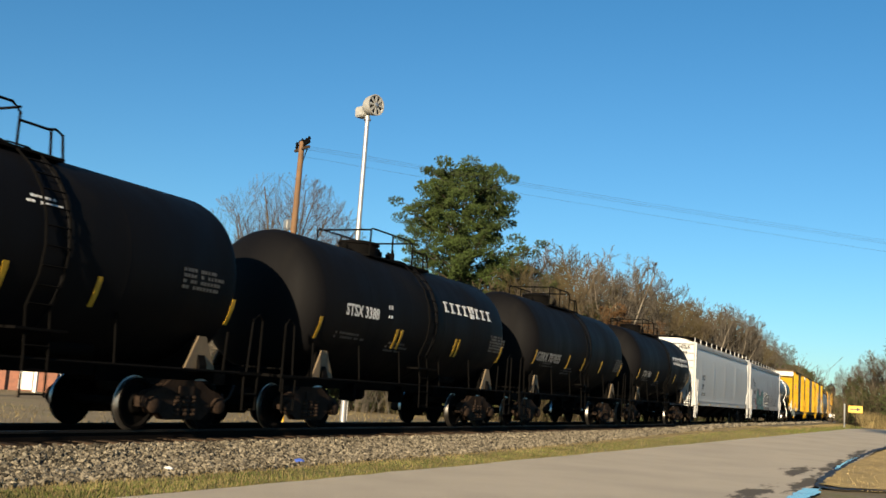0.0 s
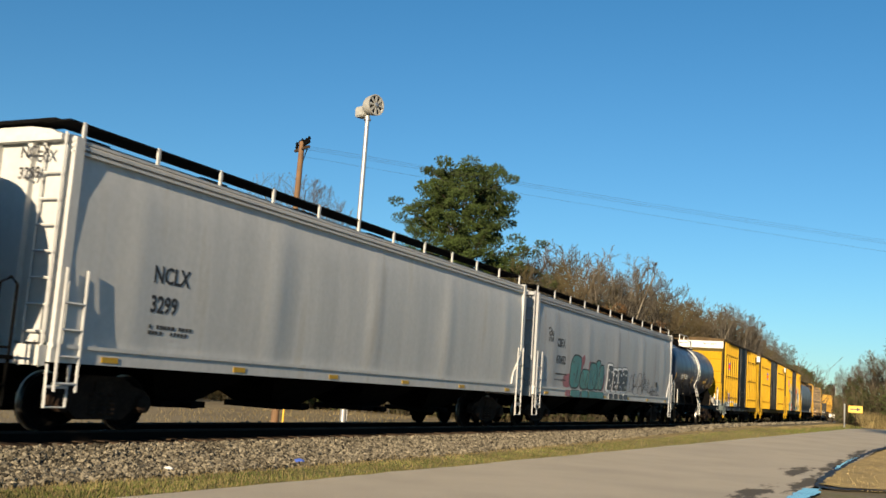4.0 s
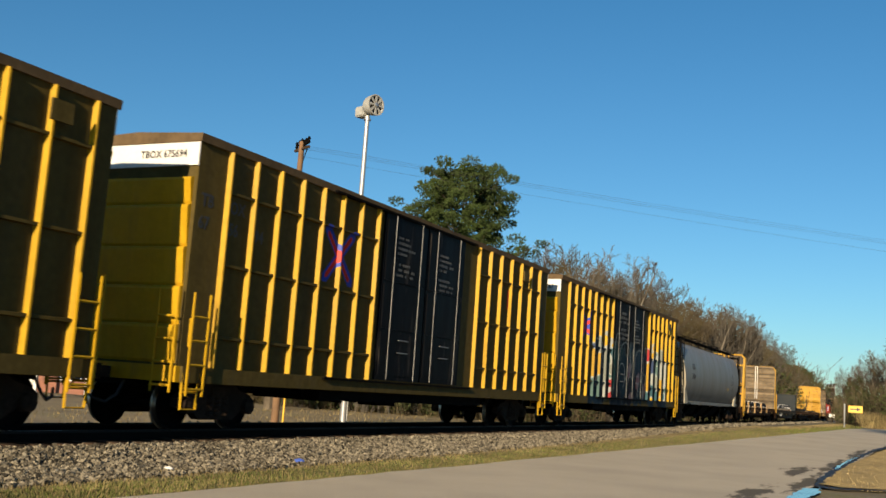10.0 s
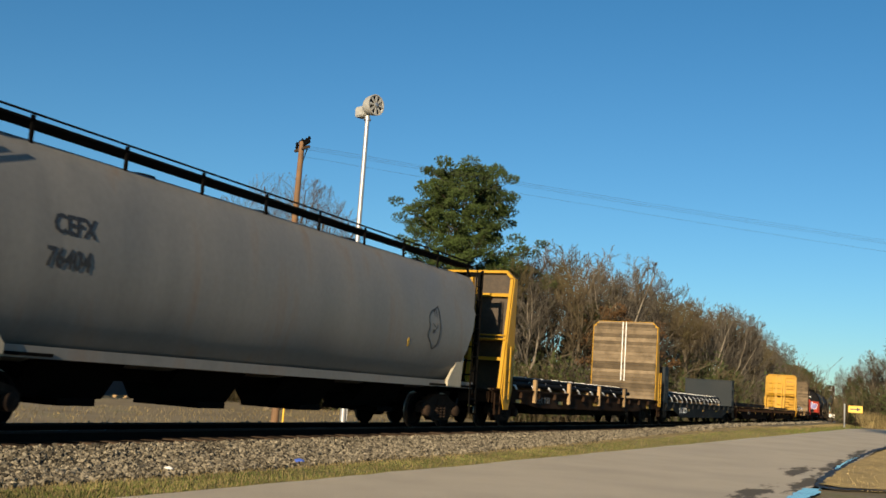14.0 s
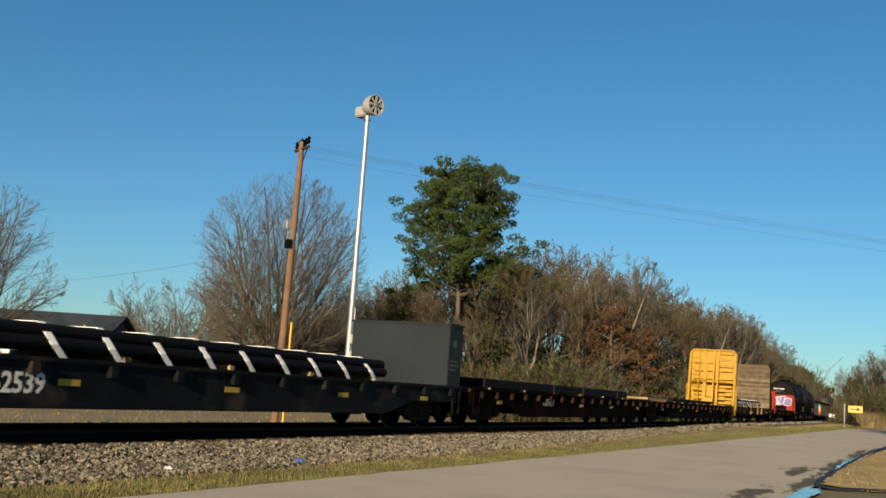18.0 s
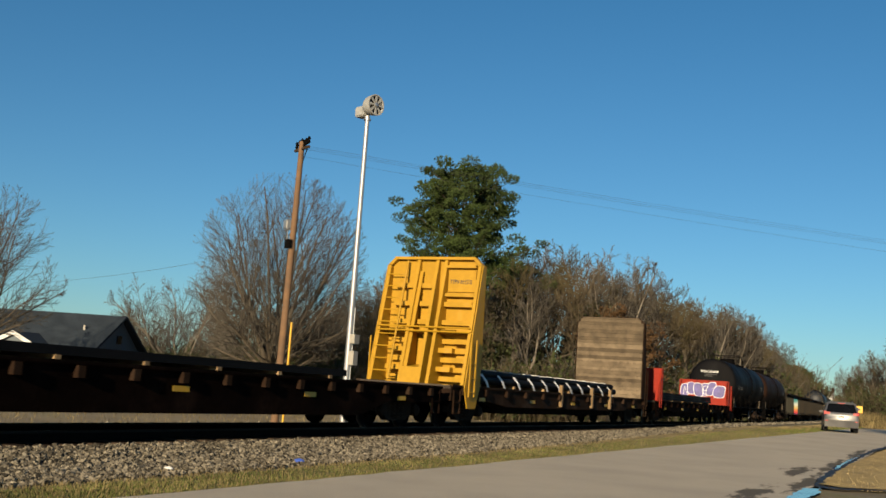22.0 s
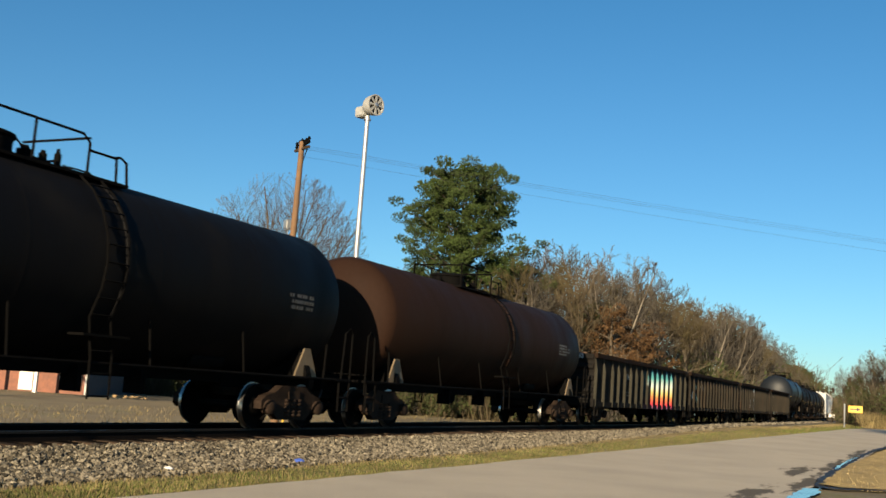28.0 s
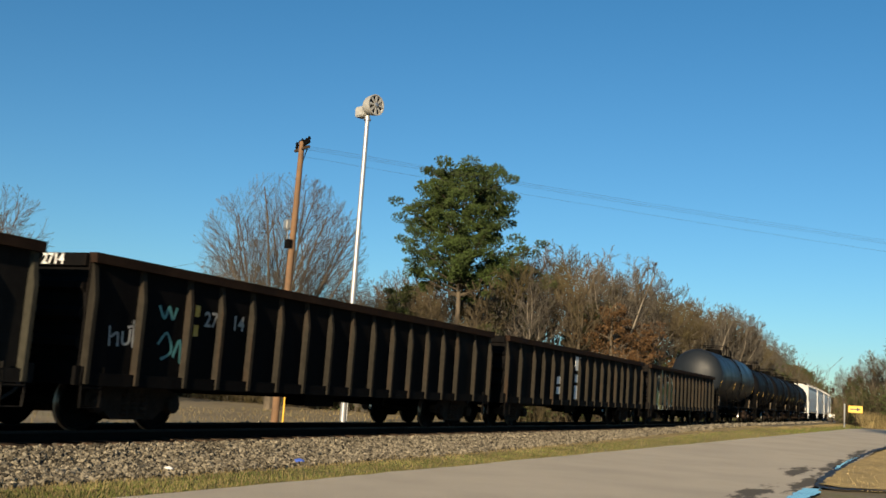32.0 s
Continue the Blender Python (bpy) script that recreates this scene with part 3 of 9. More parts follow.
def stones(count, u0, u1, y0, y1, size, name, label):
    bv = np.array([(x, y, z) for z in (-0.7, 0.7) for x, y in ((-0.7, -0.7), (0.7, -0.7), (0.7, 0.7), (-0.7, 0.7))])
    bf = np.array([(3, 2, 1, 0), (4, 5, 6, 7), (0, 1, 5, 4), (1, 2, 6, 5), (2, 3, 7, 6), (3, 0, 4, 7)])
    V, F = [], []
    for i in range(count):
        y = y0 + (y1 - y0) * rng.random() ** 1.5
        u = rng.uniform(u0, u1)
        x = track(y) + u
        z = max(bed_z(u), ground_z(x, y) + 0.01)
        r = size * rng.uniform(0.55, 1.25)
        s = bv * (r * rng.uniform(0.55, 1.3, (8, 1))) * rng.uniform(0.7, 1.25, 3)
        q = rng.normal(size=(3, 3))
        s = s @ np.linalg.qr(q)[0]
        V.append(s + np.array([x, y, z + r * rng.uniform(-0.2, 0.8)]))
        F.append(bf + 8 * i)
    me = bpy.data.meshes.new(name)
    me.from_pydata(np.concatenate(V).tolist(), [], np.concatenate(F).tolist())
    me.materials.append(M["ballast"])
    return tagged(new(name, me), label, "ballast", kind="stuff")


stones(36000, 1.46, 4.5, 6, 46, 0.029, "ballast_stones", "loose angular grey and tan ballast stones")
stones(9000, 1.5, 4.3, 44, 120, 0.06, "ballast_stones", "loose angular grey and tan ballast stones")
stones(2500, -3.2, -1.7, 8, 60, 0.05, "ballast_stones", "loose angular grey and tan ballast stones")

RY = [-60, -40, -20, -10, 0, 2, 4] + [5 + 0.3 * i for i in range(100)] + [35 + i for i in range(20)] + [56 + 2 * i for i in range(12)]
road = sheet("road", [0, 0.08, 0.2, 0.35, 0.5, 0.65, 0.8, 0.92, 1.0], RY + [80 + 2 * i for i in range(20)],
             lambda x, y: road_z(y) + 0.012, M["asphalt"], "worn grey asphalt lane beside the railway", "road",
             x_of=lambda f, y: (road_left(y) + (road_right(y) - road_left(y)) * f) + (0.08 * noise.noise((f * 3, y * 0.4, 1)) + 0.06 * noise.noise((f * 3, y * 1.7, 2)) + 0.035 * noise.noise((f * 3, y * 4.3, 5))) * (f in (0, 1)) + (0.016 * (y - 74) ** 2 if y > 74 else 0))
sheet("side_street", [-3 + 3 * i for i in range(15)], [43, 46, 49, 52, 55, 58], lambda x, y: road_z(y) + 0.016, M["asphalt"], "grey asphalt side street that joins the lane", "road")


# ---- grass, water and litter beside the lane ----
def blades(name, label, count, place, material, low, high, seed, wide=0.012):
    """Single grass blades; place(random) gives x, y and how tall they grow there."""
    g = np.random.default_rng(seed)
    V, F = [], []
    for i in range(count):
        x, y, grow = place(g)
        h = g.uniform(low, high) * grow
        a, lean = g.uniform(0, 6.283), g.uniform(0.1, 0.7) * h
        z = max(ground_z(x, y), road_z(y) - 0.03 if x > road_left(y) else -9)
        wx, wy = wide * math.cos(a) * g.uniform(0.6, 1.4), wide * math.sin(a) * g.uniform(0.6, 1.4)
        b = g.uniform(0, 6.283)
        V += [(x - wx, y - wy, z - 0.01), (x + wx, y + wy, z - 0.01), (x + lean * math.cos(b), y + lean * math.sin(b), z + h)]
        F.append((3 * i, 3 * i + 1, 3 * i + 2))
    me = bpy.data.meshes.new(name)
    me.from_pydata(V, [], F)
    me.materials.append(material)
    return tagged(new(name, me), label, "grass", kind="stuff")


def verge(inner, outer, y0, y1, power=1.6):
    def place(g):
        y = y0 + (y1 - y0) * g.random() ** power
        a, b = track(y) + 4.15, road_left(y) + 0.05
        f = inner + (outer - inner) * g.random()
        grow = 0.45 + 0.75 * (0.5 + 0.5 * noise.noise((y * 0.5, f * 2, 3)))
        return a + (b - a) * f, y, grow
    return place


blades("verge_grass", "dry tan grass along the ballast", 38000, verge(0.0, 1.0, 6, 60), M["grass_dry"], 0.025, 0.075, 1, 0.007)
blades("verge_grass", "short green winter grass along the lane", 52000, verge(0.30, 1.01, 6, 60), M["grass_green"], 0.02, 0.06, 2, 0.007)
blades("verge_grass", "dry tan grass along the ballast", 7000, verge(0.3, 0.9, 55, 150, 1.0), M["grass_dry"], 0.04, 0.10, 3, 0.03)
blades("verge_grass", "short green winter grass along the lane", 12000, verge(0.62, 1.0, 50, 150, 1.0), M["grass_green"], 0.04, 0.10, 4, 0.03)
blades("field_grass", "short dry grass in the field beyond the track", 12000, lambda g: ((lambda y: (track(y) - g.uniform(4.5, 26), y, 1.0))(g.uniform(14, 95))), M["grass_dry"], 0.05, 0.22, 6, 0.02)


def flat_patch(name, label, pts, z_up, material, category):
    """A thin irregular patch lying on the ground."""
    bm = bmesh.new()
    rim = []
    n = len(pts)
    for i in range(n):
        a, b = Vector(pts[i]), Vector(pts[(i + 1) % n])
        for k in range(12):
            p = a.lerp(b, k / 12)
            p += Vector((noise.noise((p.x * 4, p.y * 2, 1)), noise.noise((p.x * 4, p.y * 2, 9)))) * 0.08 + Vector((noise.noise((p.x * 13, p.y * 6, 3)) * 0.05, 0))
            rim.append(p)
    mid = sum(rim, Vector((0, 0))) / len(rim)
    lo = [bm.verts.new((p.x, p.y, road_z(p.y) + z_up)) for p in rim]
    bm.faces.new(lo)
    bmesh.ops.triangulate(bm, faces=list(bm.faces))
    ob = part(name, bm, material)
    return tagged(ob, label, category, kind="structure")


flat_patch("wet_patch", "dark wet asphalt at the road's edge", [(-1.86, 19.4), (-2.02, 21), (-2.08, 24), (-2.09, 27.5), (-2.06, 30.6), (-1.95, 34.5), (-1.82, 38.4), (-1.6, 41), (-1.45, 41), (-1.6, 38.4), (-1.78, 34.5), (-1.86, 30.6), (-1.9, 26), (-1.9, 21.8), (-1.8, 20.0), (-1.5, 19.75), (-0.7, 20.4), (0.6, 21.0), (0.6, 20.8), (-0.7, 20.15), (-1.5, 19.45)], 0.02, M["wet"], "wet asphalt")
flat_patch("puddle", "shallow puddle of water mirroring the sky", [(-1.98, 16.4), (-2.04, 17.7), (-1.94, 18.9), (-1.73, 19.1), (-1.69, 18.1), (-1.77, 16.6)], 0.026, M["water"], "puddle")
flat_patch("puddle", "narrow strip of water along the lawn's edge", [(-2.03, 25.2), (-2.07, 27), (-2.06, 30), (-1.96, 33), (-1.93, 31.5), (-1.99, 28.5), (-1.98, 26)], 0.026, M["water"], "puddle")

def lawn_place(g):
    """Somewhere on the lawn, thickest towards its tip."""
    f = g.random()
    y = 20.3 + 20.5 * f
    x0 = table_at([(20.3, -1.8), (22, -1.9), (25.7, -1.9), (32, -1.73), (36, -1.58), (41, -1.2)], y)
    x1 = -0.9 + (y - 20.3) * 1.1
    return x0 + 0.03 + (min(x1, 5) - x0) * g.random(), y, 0.6 + 0.4 * g.random()


def table_at(rows, v):
    for (a, p), (b, q) in zip(rows, rows[1:]):
        if v <= b:
            return p + (q - p) * max(0, v - a) / (b - a)
    return rows[-1][1]


blades("lawn_grass", "short dry tan grass of the corner lawn", 16000, lawn_place, M["lawn_blade"], 0.05, 0.11, 5, 0.010)
flat_patch("lawn", "dry tan lawn in the corner beside the road", [(-1.84, 20.2), (-1.9, 22), (-1.9, 25.7), (-1.84, 29), (-1.73, 32), (-1.58, 36), (-1.44, 39), (-1.2, 41.2), (4, 42), (14, 42), (14, 30), (4, 24), (-0.7, 20.45), (-1.5, 19.85)], 0.03, M["lawn"], "lawn")
for nm, lab, x, y, sx, sy, sz, mm in (("paper_litter", "crumpled white paper on the ballast foot", -9.25, 10.9, 0.09, 0.06, 0.04, "litter"), ("plastic_litter", "blue plastic scrap in the verge", -9.15, 13.9, 0.11, 0.08, 0.05, "blue")):
    bm = bmesh.new()
    bmesh.ops.create_icosphere(bm, subdivisions=2, radius=1)
    for v in bm.verts:
        v.co *= 0.8 + 0.35 * noise.noise(v.co * 2.3)
        v.co = Vector((v.co.x * sx, v.co.y * sy, v.co.z * sz))
    ob = tagged(part(nm, bm, M[mm]), lab, "litter")
    ob.location = (x, y, ground_z(x, y) + sz * 0.75)


# ---- railway cars: running gear ----
def build_truck():
    """Two-axle truck; its middle on the rails is the origin."""
    tr = new("truck", None)
    for s in (-1, 1):
        bm = bmesh.new()
        x0, x1 = (s * 0.94, s * 1.12) if s > 0 else (s * 1.12, s * 0.94)
        prof = [(-1.12, 0.42), (-1.12, 0.58), (-0.98, 0.68), (-0.66, 0.76), (-0.42, 0.90), (0.42, 0.90), (0.66, 0.76), (0.98, 0.68), (1.12, 0.58), (1.12, 0.42),
                (0.74, 0.38), (0.50, 0.20), (-0.50, 0.20), (-0.74, 0.38)]
        bm_prism(bm, prof, "x", x0, x1)
        part("side_frame", bm, M["truck"], tr)
        for yy in (-0.89, 0.89):
            bm = bmesh.new()
            bm_lathe(bm, [(s * 1.0, 0.15), (s * 1.16, 0.15), (s * 1.19, 0.11), (s * 1.2, 0.04)], "x", (s * 0.06, yy, 0.46), 14)
            part("bearing_cap", bm, M["truck"], tr, smooth=True)
        for k in (-0.22, 0.0, 0.22):
            bm = bmesh.new()
            for j in range(5):
                bm_lathe(bm, [(0.27 + j * 0.075, 0.085), (0.29 + j * 0.075, 0.10), (0.315 + j * 0.075, 0.10), (0.335 + j * 0.075, 0.085)], "z", (s * 1.08, k, 0), 10)
            part("spring", bm, M["truck"], tr)
    boxes("bolster", [(-1.15, 1.15, -0.2, 0.2, 0.62, 0.80), (-0.35, 0.35, -0.3, 0.3, 0.8, 0.9)], M["truck"], tr)
    boxes("brake_beam", [(-0.8, 0.8, -0.42, -0.36, 0.36, 0.46), (-0.8, 0.8, 0.36, 0.42, 0.36, 0.46)], M["under"], tr)
    for yy in (-0.89, 0.89):
        bm = bmesh.new()
        for s in (-1, 1):
            bm_lathe(bm, [(s * 0.69, 0.08), (s * 0.69, 0.30), (s * 0.685, 0.485), (s * 0.715, 0.485), (s * 0.72, 0.457), (s * 0.81, 0.452), (s * 0.815, 0.40), (s * 0.77, 0.36), (s * 0.76, 0.20), (s * 0.82, 0.14), (s * 0.82, 0.08)], "x", (0, 0, 0), 26)
        bm_lathe(bm, [(-1.1, 0.08), (1.1, 0.08)], "x", (0, 0, 0), 10)
        for f in bm.faces:
            rad = [math.hypot(v.co.y, v.co.z) for v in f.verts]
            if min(rad) > 0.445 and abs(f.calc_center_median().x) > 0.7:
                f.material_index = 1
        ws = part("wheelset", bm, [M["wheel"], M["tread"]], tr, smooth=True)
        ws.location = (0, yy, 0.457)
    return tr


TRUCK = build_truck()
CARS = []


def truck_under(car, y):
    made = {}
    for o in (TRUCK, *TRUCK.children):
        made[o] = o.copy()
        scene.collection.objects.link(made[o])
        made[o].parent = made.get(o.parent)
    made[TRUCK].parent = car
    made[TRUCK].location = (0, y, 0)
    return made[TRUCK]


def start_car(name, label, c0, c1, category, inset=1.75):
    car = tagged(new(name, None), label, category, "cars of the freight train")
    hl = (c1 - c0) / 2
    CARS.append((car, (c0 + c1) / 2, hl - inset))
    for s in (-1, 1):
        truck_under(car, s * (hl - inset))
        coupler = bmesh.new()
        e = s * hl
        bm_box(coupler, -0.09, 0.09, min(e - s * 0.3, e + s * 0.55), max(e - s * 0.3, e + s * 0.55), 0.78, 0.98)
        bm_box(coupler, -0.16, 0.14, min(e + s * 0.3, e + s * 0.62), max(e + s * 0.3, e + s * 0.62), 0.74, 1.02)
        part("coupler", coupler, M["truck"], car)
        tubes("brake_hose", [[(0.35, e - s * 0.05, 0.75), (0.36, e + s * 0.1, 0.5), (0.3, e + s * 0.3, 0.36), (0.2, e + s * 0.5, 0.42), (0.1, e + s * 0.6, 0.55)]], 0.028, M["rubber"], car)
    return car, hl


def ladder(name, car, x, y, z0, z1, width, material, along="y", step=0.4):
    """Two stiles and rungs on a side (along y) or on an end (along x)."""
    rows, n = [], int((z1 - z0) / step)
    a, b = -width / 2, width / 2
    put = (lambda w, z: (x, y + w, z)) if along == "y" else (lambda w, z: (x + w, y, z))
    lines = [[put(a, z0), put(a, z1)], [put(b, z0), put(b, z1)]] + [[put(a, z0 + 0.12 + i * step), put(b, z0 + 0.12 + i * step)] for i in range(n)]
    return tubes(name, lines, 0.022, material, car, seg=5)


def steps(car, hl, material, x=1.5):
    for sx in (-1, 1):
        for s in (-1, 1):
            y = s * (hl - 0.35)
            tubes("sill_step", [[(sx * x, y - 0.22, 0.95), (sx * x, y - 0.2, 0.32), (sx * x, y + 0.2, 0.32), (sx * x, y + 0.22, 0.95)], [(sx * x, y - 0.2, 0.62), (sx * x, y + 0.2, 0.62)]], 0.025, material, car, seg=5)


def bars(name, car, y, z, rows, material, x, height=0.06, gap=0.1):
    """Small unreadable lines of stencil as bars; rows are their lengths."""
    bm = bmesh.new()
    for i, w in enumerate(rows):
        n = max(1, int(w / 0.09))
        gaps = random.Random(int(y * 100) + i)
        for k in range(n):
            if n > 4 and gaps.random() < 0.16:
                continue
            bm_box(bm, x - 0.003, x + 0.003, y + k * w / n, y + (k + gaps.uniform(0.55, 0.85)) * w / n, z - i * gap, z - i * gap + height)
    return tagged(part(name, bm, material, car), kind="stuff")


def brake_gear(car, rows):
    for name, r in zip(("air_reservoir", "brake_cylinder", "cross_bearer", "cross_bearer"), rows):
        boxes(name, [r], M["under"], car)


# ---- tank cars ----
def tank_car(label, c0, c1, paint, radius, top, marks=(), stripes=(-1.65, 1.9), ladder_y=0.3, cage=0.0, head=0.42, iron=None):
    iron = iron or M["under"]
    car, hl = start_car("tank_car", label, c0, c1, "tank car")
    zc, te, shift = top - radius, hl - 0.68, cage
    bm = bmesh.new()
    prof = []
    hd = radius * head
    for i in range(9):
        a = i / 8 * math.pi / 2
        prof.append((-te + hd - hd * math.cos(a), radius * math.sin(a) + 0.002))
    seams = 5
    for i in range(1, seams):
        yy = -te + hd + (2 * te - 2 * hd) * i / seams
        prof += [(yy - 0.08, radius), (yy - 0.03, radius), (yy, radius + 0.004), (yy + 0.03, radius), (yy + 0.08, radius)]
    prof += [(-a, r) for a, r in prof[:9][::-1]]
    bm_lathe(bm, prof, "y", (0, 0, zc), 56)
    tank = part("tank", bm, paint, car, smooth=True)
    # stub sills, saddles and end platforms
    for s in (-1, 1):
        y0, y1 = sorted((s * hl, s * (hl - 3.2)))
        boxes("stub_sill", [(-0.33, 0.33, y0, y1, 0.72, 1.12)], M["under"], car)
        yb = s * (hl - 1.75)
        bm = bmesh.new()
        bm_prism(bm, [(-1.45, 0.98), (1.45, 0.98), (1.45, 1.10), (1.12, zc - 0.70), (0.85, zc - radius * 0.72), (-0.85, zc - radius * 0.72), (-1.12, zc - 0.70), (-1.45, 1.10)], "y", yb - 0.10, yb + 0.10)
        part("saddle", bm, M["under"], car)
        for sx in (-1, 1):
            bm = bmesh.new()
            bm_prism(bm, [(yb - 0.42, 1.02), (yb + 0.42, 1.02), (yb + 0.10, 1.62), (yb - 0.10, 1.62)], "x", sx * 1.36 - 0.02, sx * 1.36 + 0.02)
            part("saddle_gusset", bm, M["saddle"], car, "tan painted steel gusset")
        e0, e1 = sorted((s * (hl - 0.75), s * (hl - 0.05)))
        boxes("end_platform", [(-1.5, 1.5, e0, e1, 0.98, 1.04)], M["under"], car)
        for sx in (-1, 1):
            x, yy = sx * 1.46, s * (hl - 0.10)
            tubes("end_handrail", [[(x, yy, 0.7), (x, yy, 2.05), (x, yy - s * 0.12, 2.15), (x, yy - s * 0.30, 2.05), (x, yy - s * 0.38, 0.95)], [(x, s * (hl - 1.2), 0.95), (x, s * (hl - 1.15), 1.75)]], 0.024, iron, car, seg=5)
        tubes("end_grab_bar", [[(-1.46, s * (hl - 0.12), 1.15), (1.46, s * (hl - 0.12), 1.15)]], 0.02, M["under"], car, seg=5)
    steps(car, hl, M["under"], 1.48)
    for sx in (-1, 1):
        tubes("side_pipe", [[(sx * 1.47, -hl + 0.7, 1.01), (sx * 1.47, hl - 0.7, 1.01)]], 0.03, M["under"], car)
        for yy in (-te * 0.55, -te * 0.2, te * 0.2, te * 0.55):
            tubes("pipe_bracket", [[(sx * 1.46, yy, 1.0), (sx * radius * 0.86, yy, zc - radius * 0.5)]], 0.02, M["under"], car)
        # ladder at the middle, bent over the shell
        pts = [(radius + 0.07) * Vector((math.cos(a), 0, math.sin(a))) for a in [radians(x) for x in (-32, -15, 0, 15, 30, 45, 60, 75)]]
        for dy in (ladder_y - 0.23, ladder_y + 0.23):
            tubes("ladder_stile", [[(sx * 1.52, dy, 0.45), (sx * 1.5, dy, 1.1)] + [(sx * p.x, dy, zc + p.z) for p in pts]], 0.019, iron, car, seg=5)
        rung = []
        for k in range(11):
            a = radians(-30 + k * 10)
            p = (radius + 0.08) * Vector((math.cos(a), 0, math.sin(a)))
            rung.append([(sx * p.x, ladder_y - 0.23, zc + p.z), (sx * p.x, ladder_y + 0.23, zc + p.z)])
        rung += [[(sx * 1.51, ladder_y - 0.23, z), (sx * 1.51, ladder_y + 0.23, z)] for z in (0.5, 0.85, 1.2)]
        for line in rung:
            tubes("ladder_rung", [line], 0.014, iron, car, seg=4)
        boxes("side_step_plate", [(min(sx * 1.25, sx * 1.58), max(sx * 1.25, sx * 1.58), ladder_y - 0.5, ladder_y + 0.5, 1.42, 1.46)], M["under"], car)
    for yy in (ladder_y + 0.3,):
        bm = bmesh.new()
        bm_lathe(bm, [(yy - 0.06, radius), (yy - 0.05, radius + 0.02), (yy + 0.05, radius + 0.02), (yy + 0.06, radius)], "y", (0, 0, zc), 48)
        part("tank_band", bm, paint, car, smooth=True)
    # top fittings
    bm = bmesh.new()
    bm_lathe(bm, [(top - 0.12, 0.50), (top + 0.20, 0.50), (top + 0.22, 0.54), (top + 0.27, 0.54), (top + 0.31, 0.42), (top + 0.33, 0.05)], "z", (0, -1.25 + shift, 0), 24)
    part("manway", bm, M["under"], car, smooth=True)
    for yy, xx, r, h in ((-0.45, 0.1, 0.13, 0.24), (-0.15, -0.2, 0.09, 0.22), (-2.1, 0.1, 0.1, 0.16), (0.1, 0.25, 0.06, 0.30), (-0.3, 0.35, 0.07, 0.18)):
        bm = bmesh.new()
        bm_lathe(bm, [(top - 0.1, r), (top + h * 0.7, r), (top + h * 0.75, r * 0.6), (top + h, r * 0.5)], "z", (xx, yy + shift, 0), 12)
        part("valve", bm, M["under"], car, smooth=True)
    a, b, h, w = -2.0 + shift, 0.25 + shift, 0.54, 0.78
    for sx in (-1, 1):
        boxes("top_walkway", [(min(sx * 0.55, sx * 0.85), max(sx * 0.55, sx * 0.85), a - 0.1, b + 0.9, top - 0.16, top - 0.11)], M["under"], car)
        x = sx * w
        tubes("safety_railing", [[(x, a, top - 0.12), (x, a, top + h - 0.03), (x, a + 0.05, top + h), (x, b - 0.16, top + h), (x, b, top + h - 0.12), (x, b, top - 0.12)], [(x, (a + b) / 2, top - 0.12), (x, (a + b) / 2, top + h)],
                                 [(x, b, top + h * 0.55), (x, b + 0.55, top + h * 0.55), (x, b + 0.70, top + h * 0.62), (x, b + 0.86, top + h * 0.5), (x, b + 0.92, top - 0.12)], [(x, b + 0.62, top + h * 0.55), (x, b + 0.66, top - 0.12)]], 0.024, iron, car, seg=5)
    for yy in (a, b):
        tubes("railing_crossbar", [[(-w, yy, top + h - 0.04), (w, yy, top + h - 0.04)]], 0.024, M["under"], car, seg=5)
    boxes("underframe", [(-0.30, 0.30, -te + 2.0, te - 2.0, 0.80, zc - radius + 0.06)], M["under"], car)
    for yy in (-1.6, 0.9, 2.4):
        boxes("pipe_hanger", [(0.1, 0.5, yy - 0.06, yy + 0.06, 0.52, 0.95)], M["under"], car)
    bm = bmesh.new()
    bm_lathe(bm, [(0.55, 0.10), (0.62, 0.17), (0.86, 0.17), (0.9, 0.22), (1.1, 0.22)], "z", (0, -0.6, 0), 14)
    part("bottom_outlet", bm, M["under"], car, smooth=True)
    # brake gear below
    bm = bmesh.new()
    bm_lathe(bm, [(-0.5, 0.05), (-0.48, 0.19), (0.48, 0.19), (0.5, 0.05)], "y", (0.7, te * 0.5, zc - radius * 0.86), 14)
    part("air_reservoir", bm, M["under"], car, smooth=True)
    if stripes:
        for sx in (-1, 1):
            for yy in (-te + 0.55, *stripes, te - 0.55):
                bm = bmesh.new()
                for k in range(4):
                    a0, a1 = radians(-29 + k * 4.5), radians(-24.5 + k * 4.5)
                    rr = radius + 0.005
                    for aa in (0,):
                        v = [bm.verts.new((sx * (rr + d) * math.cos(a), yy + dy, zc + (rr + d) * math.sin(a))) for d in (0, 0.006) for a, dy in ((a0, -0.05), (a0, 0.05), (a1, 0.05), (a1, -0.05))]
                        for f in ((0, 1, 2, 3), (4, 5, 6, 7), (0, 1, 5, 4), (2, 3, 7, 6), (1, 2, 6, 5), (3, 0, 4, 7)):
                            bm.faces.new([v[i] for i in f])
                part("reflective_stripe", bm, M["reflector"], car, "yellow reflective stripe")
    for mk in marks:
        mk(car, radius, zc, te, hl)
    return car


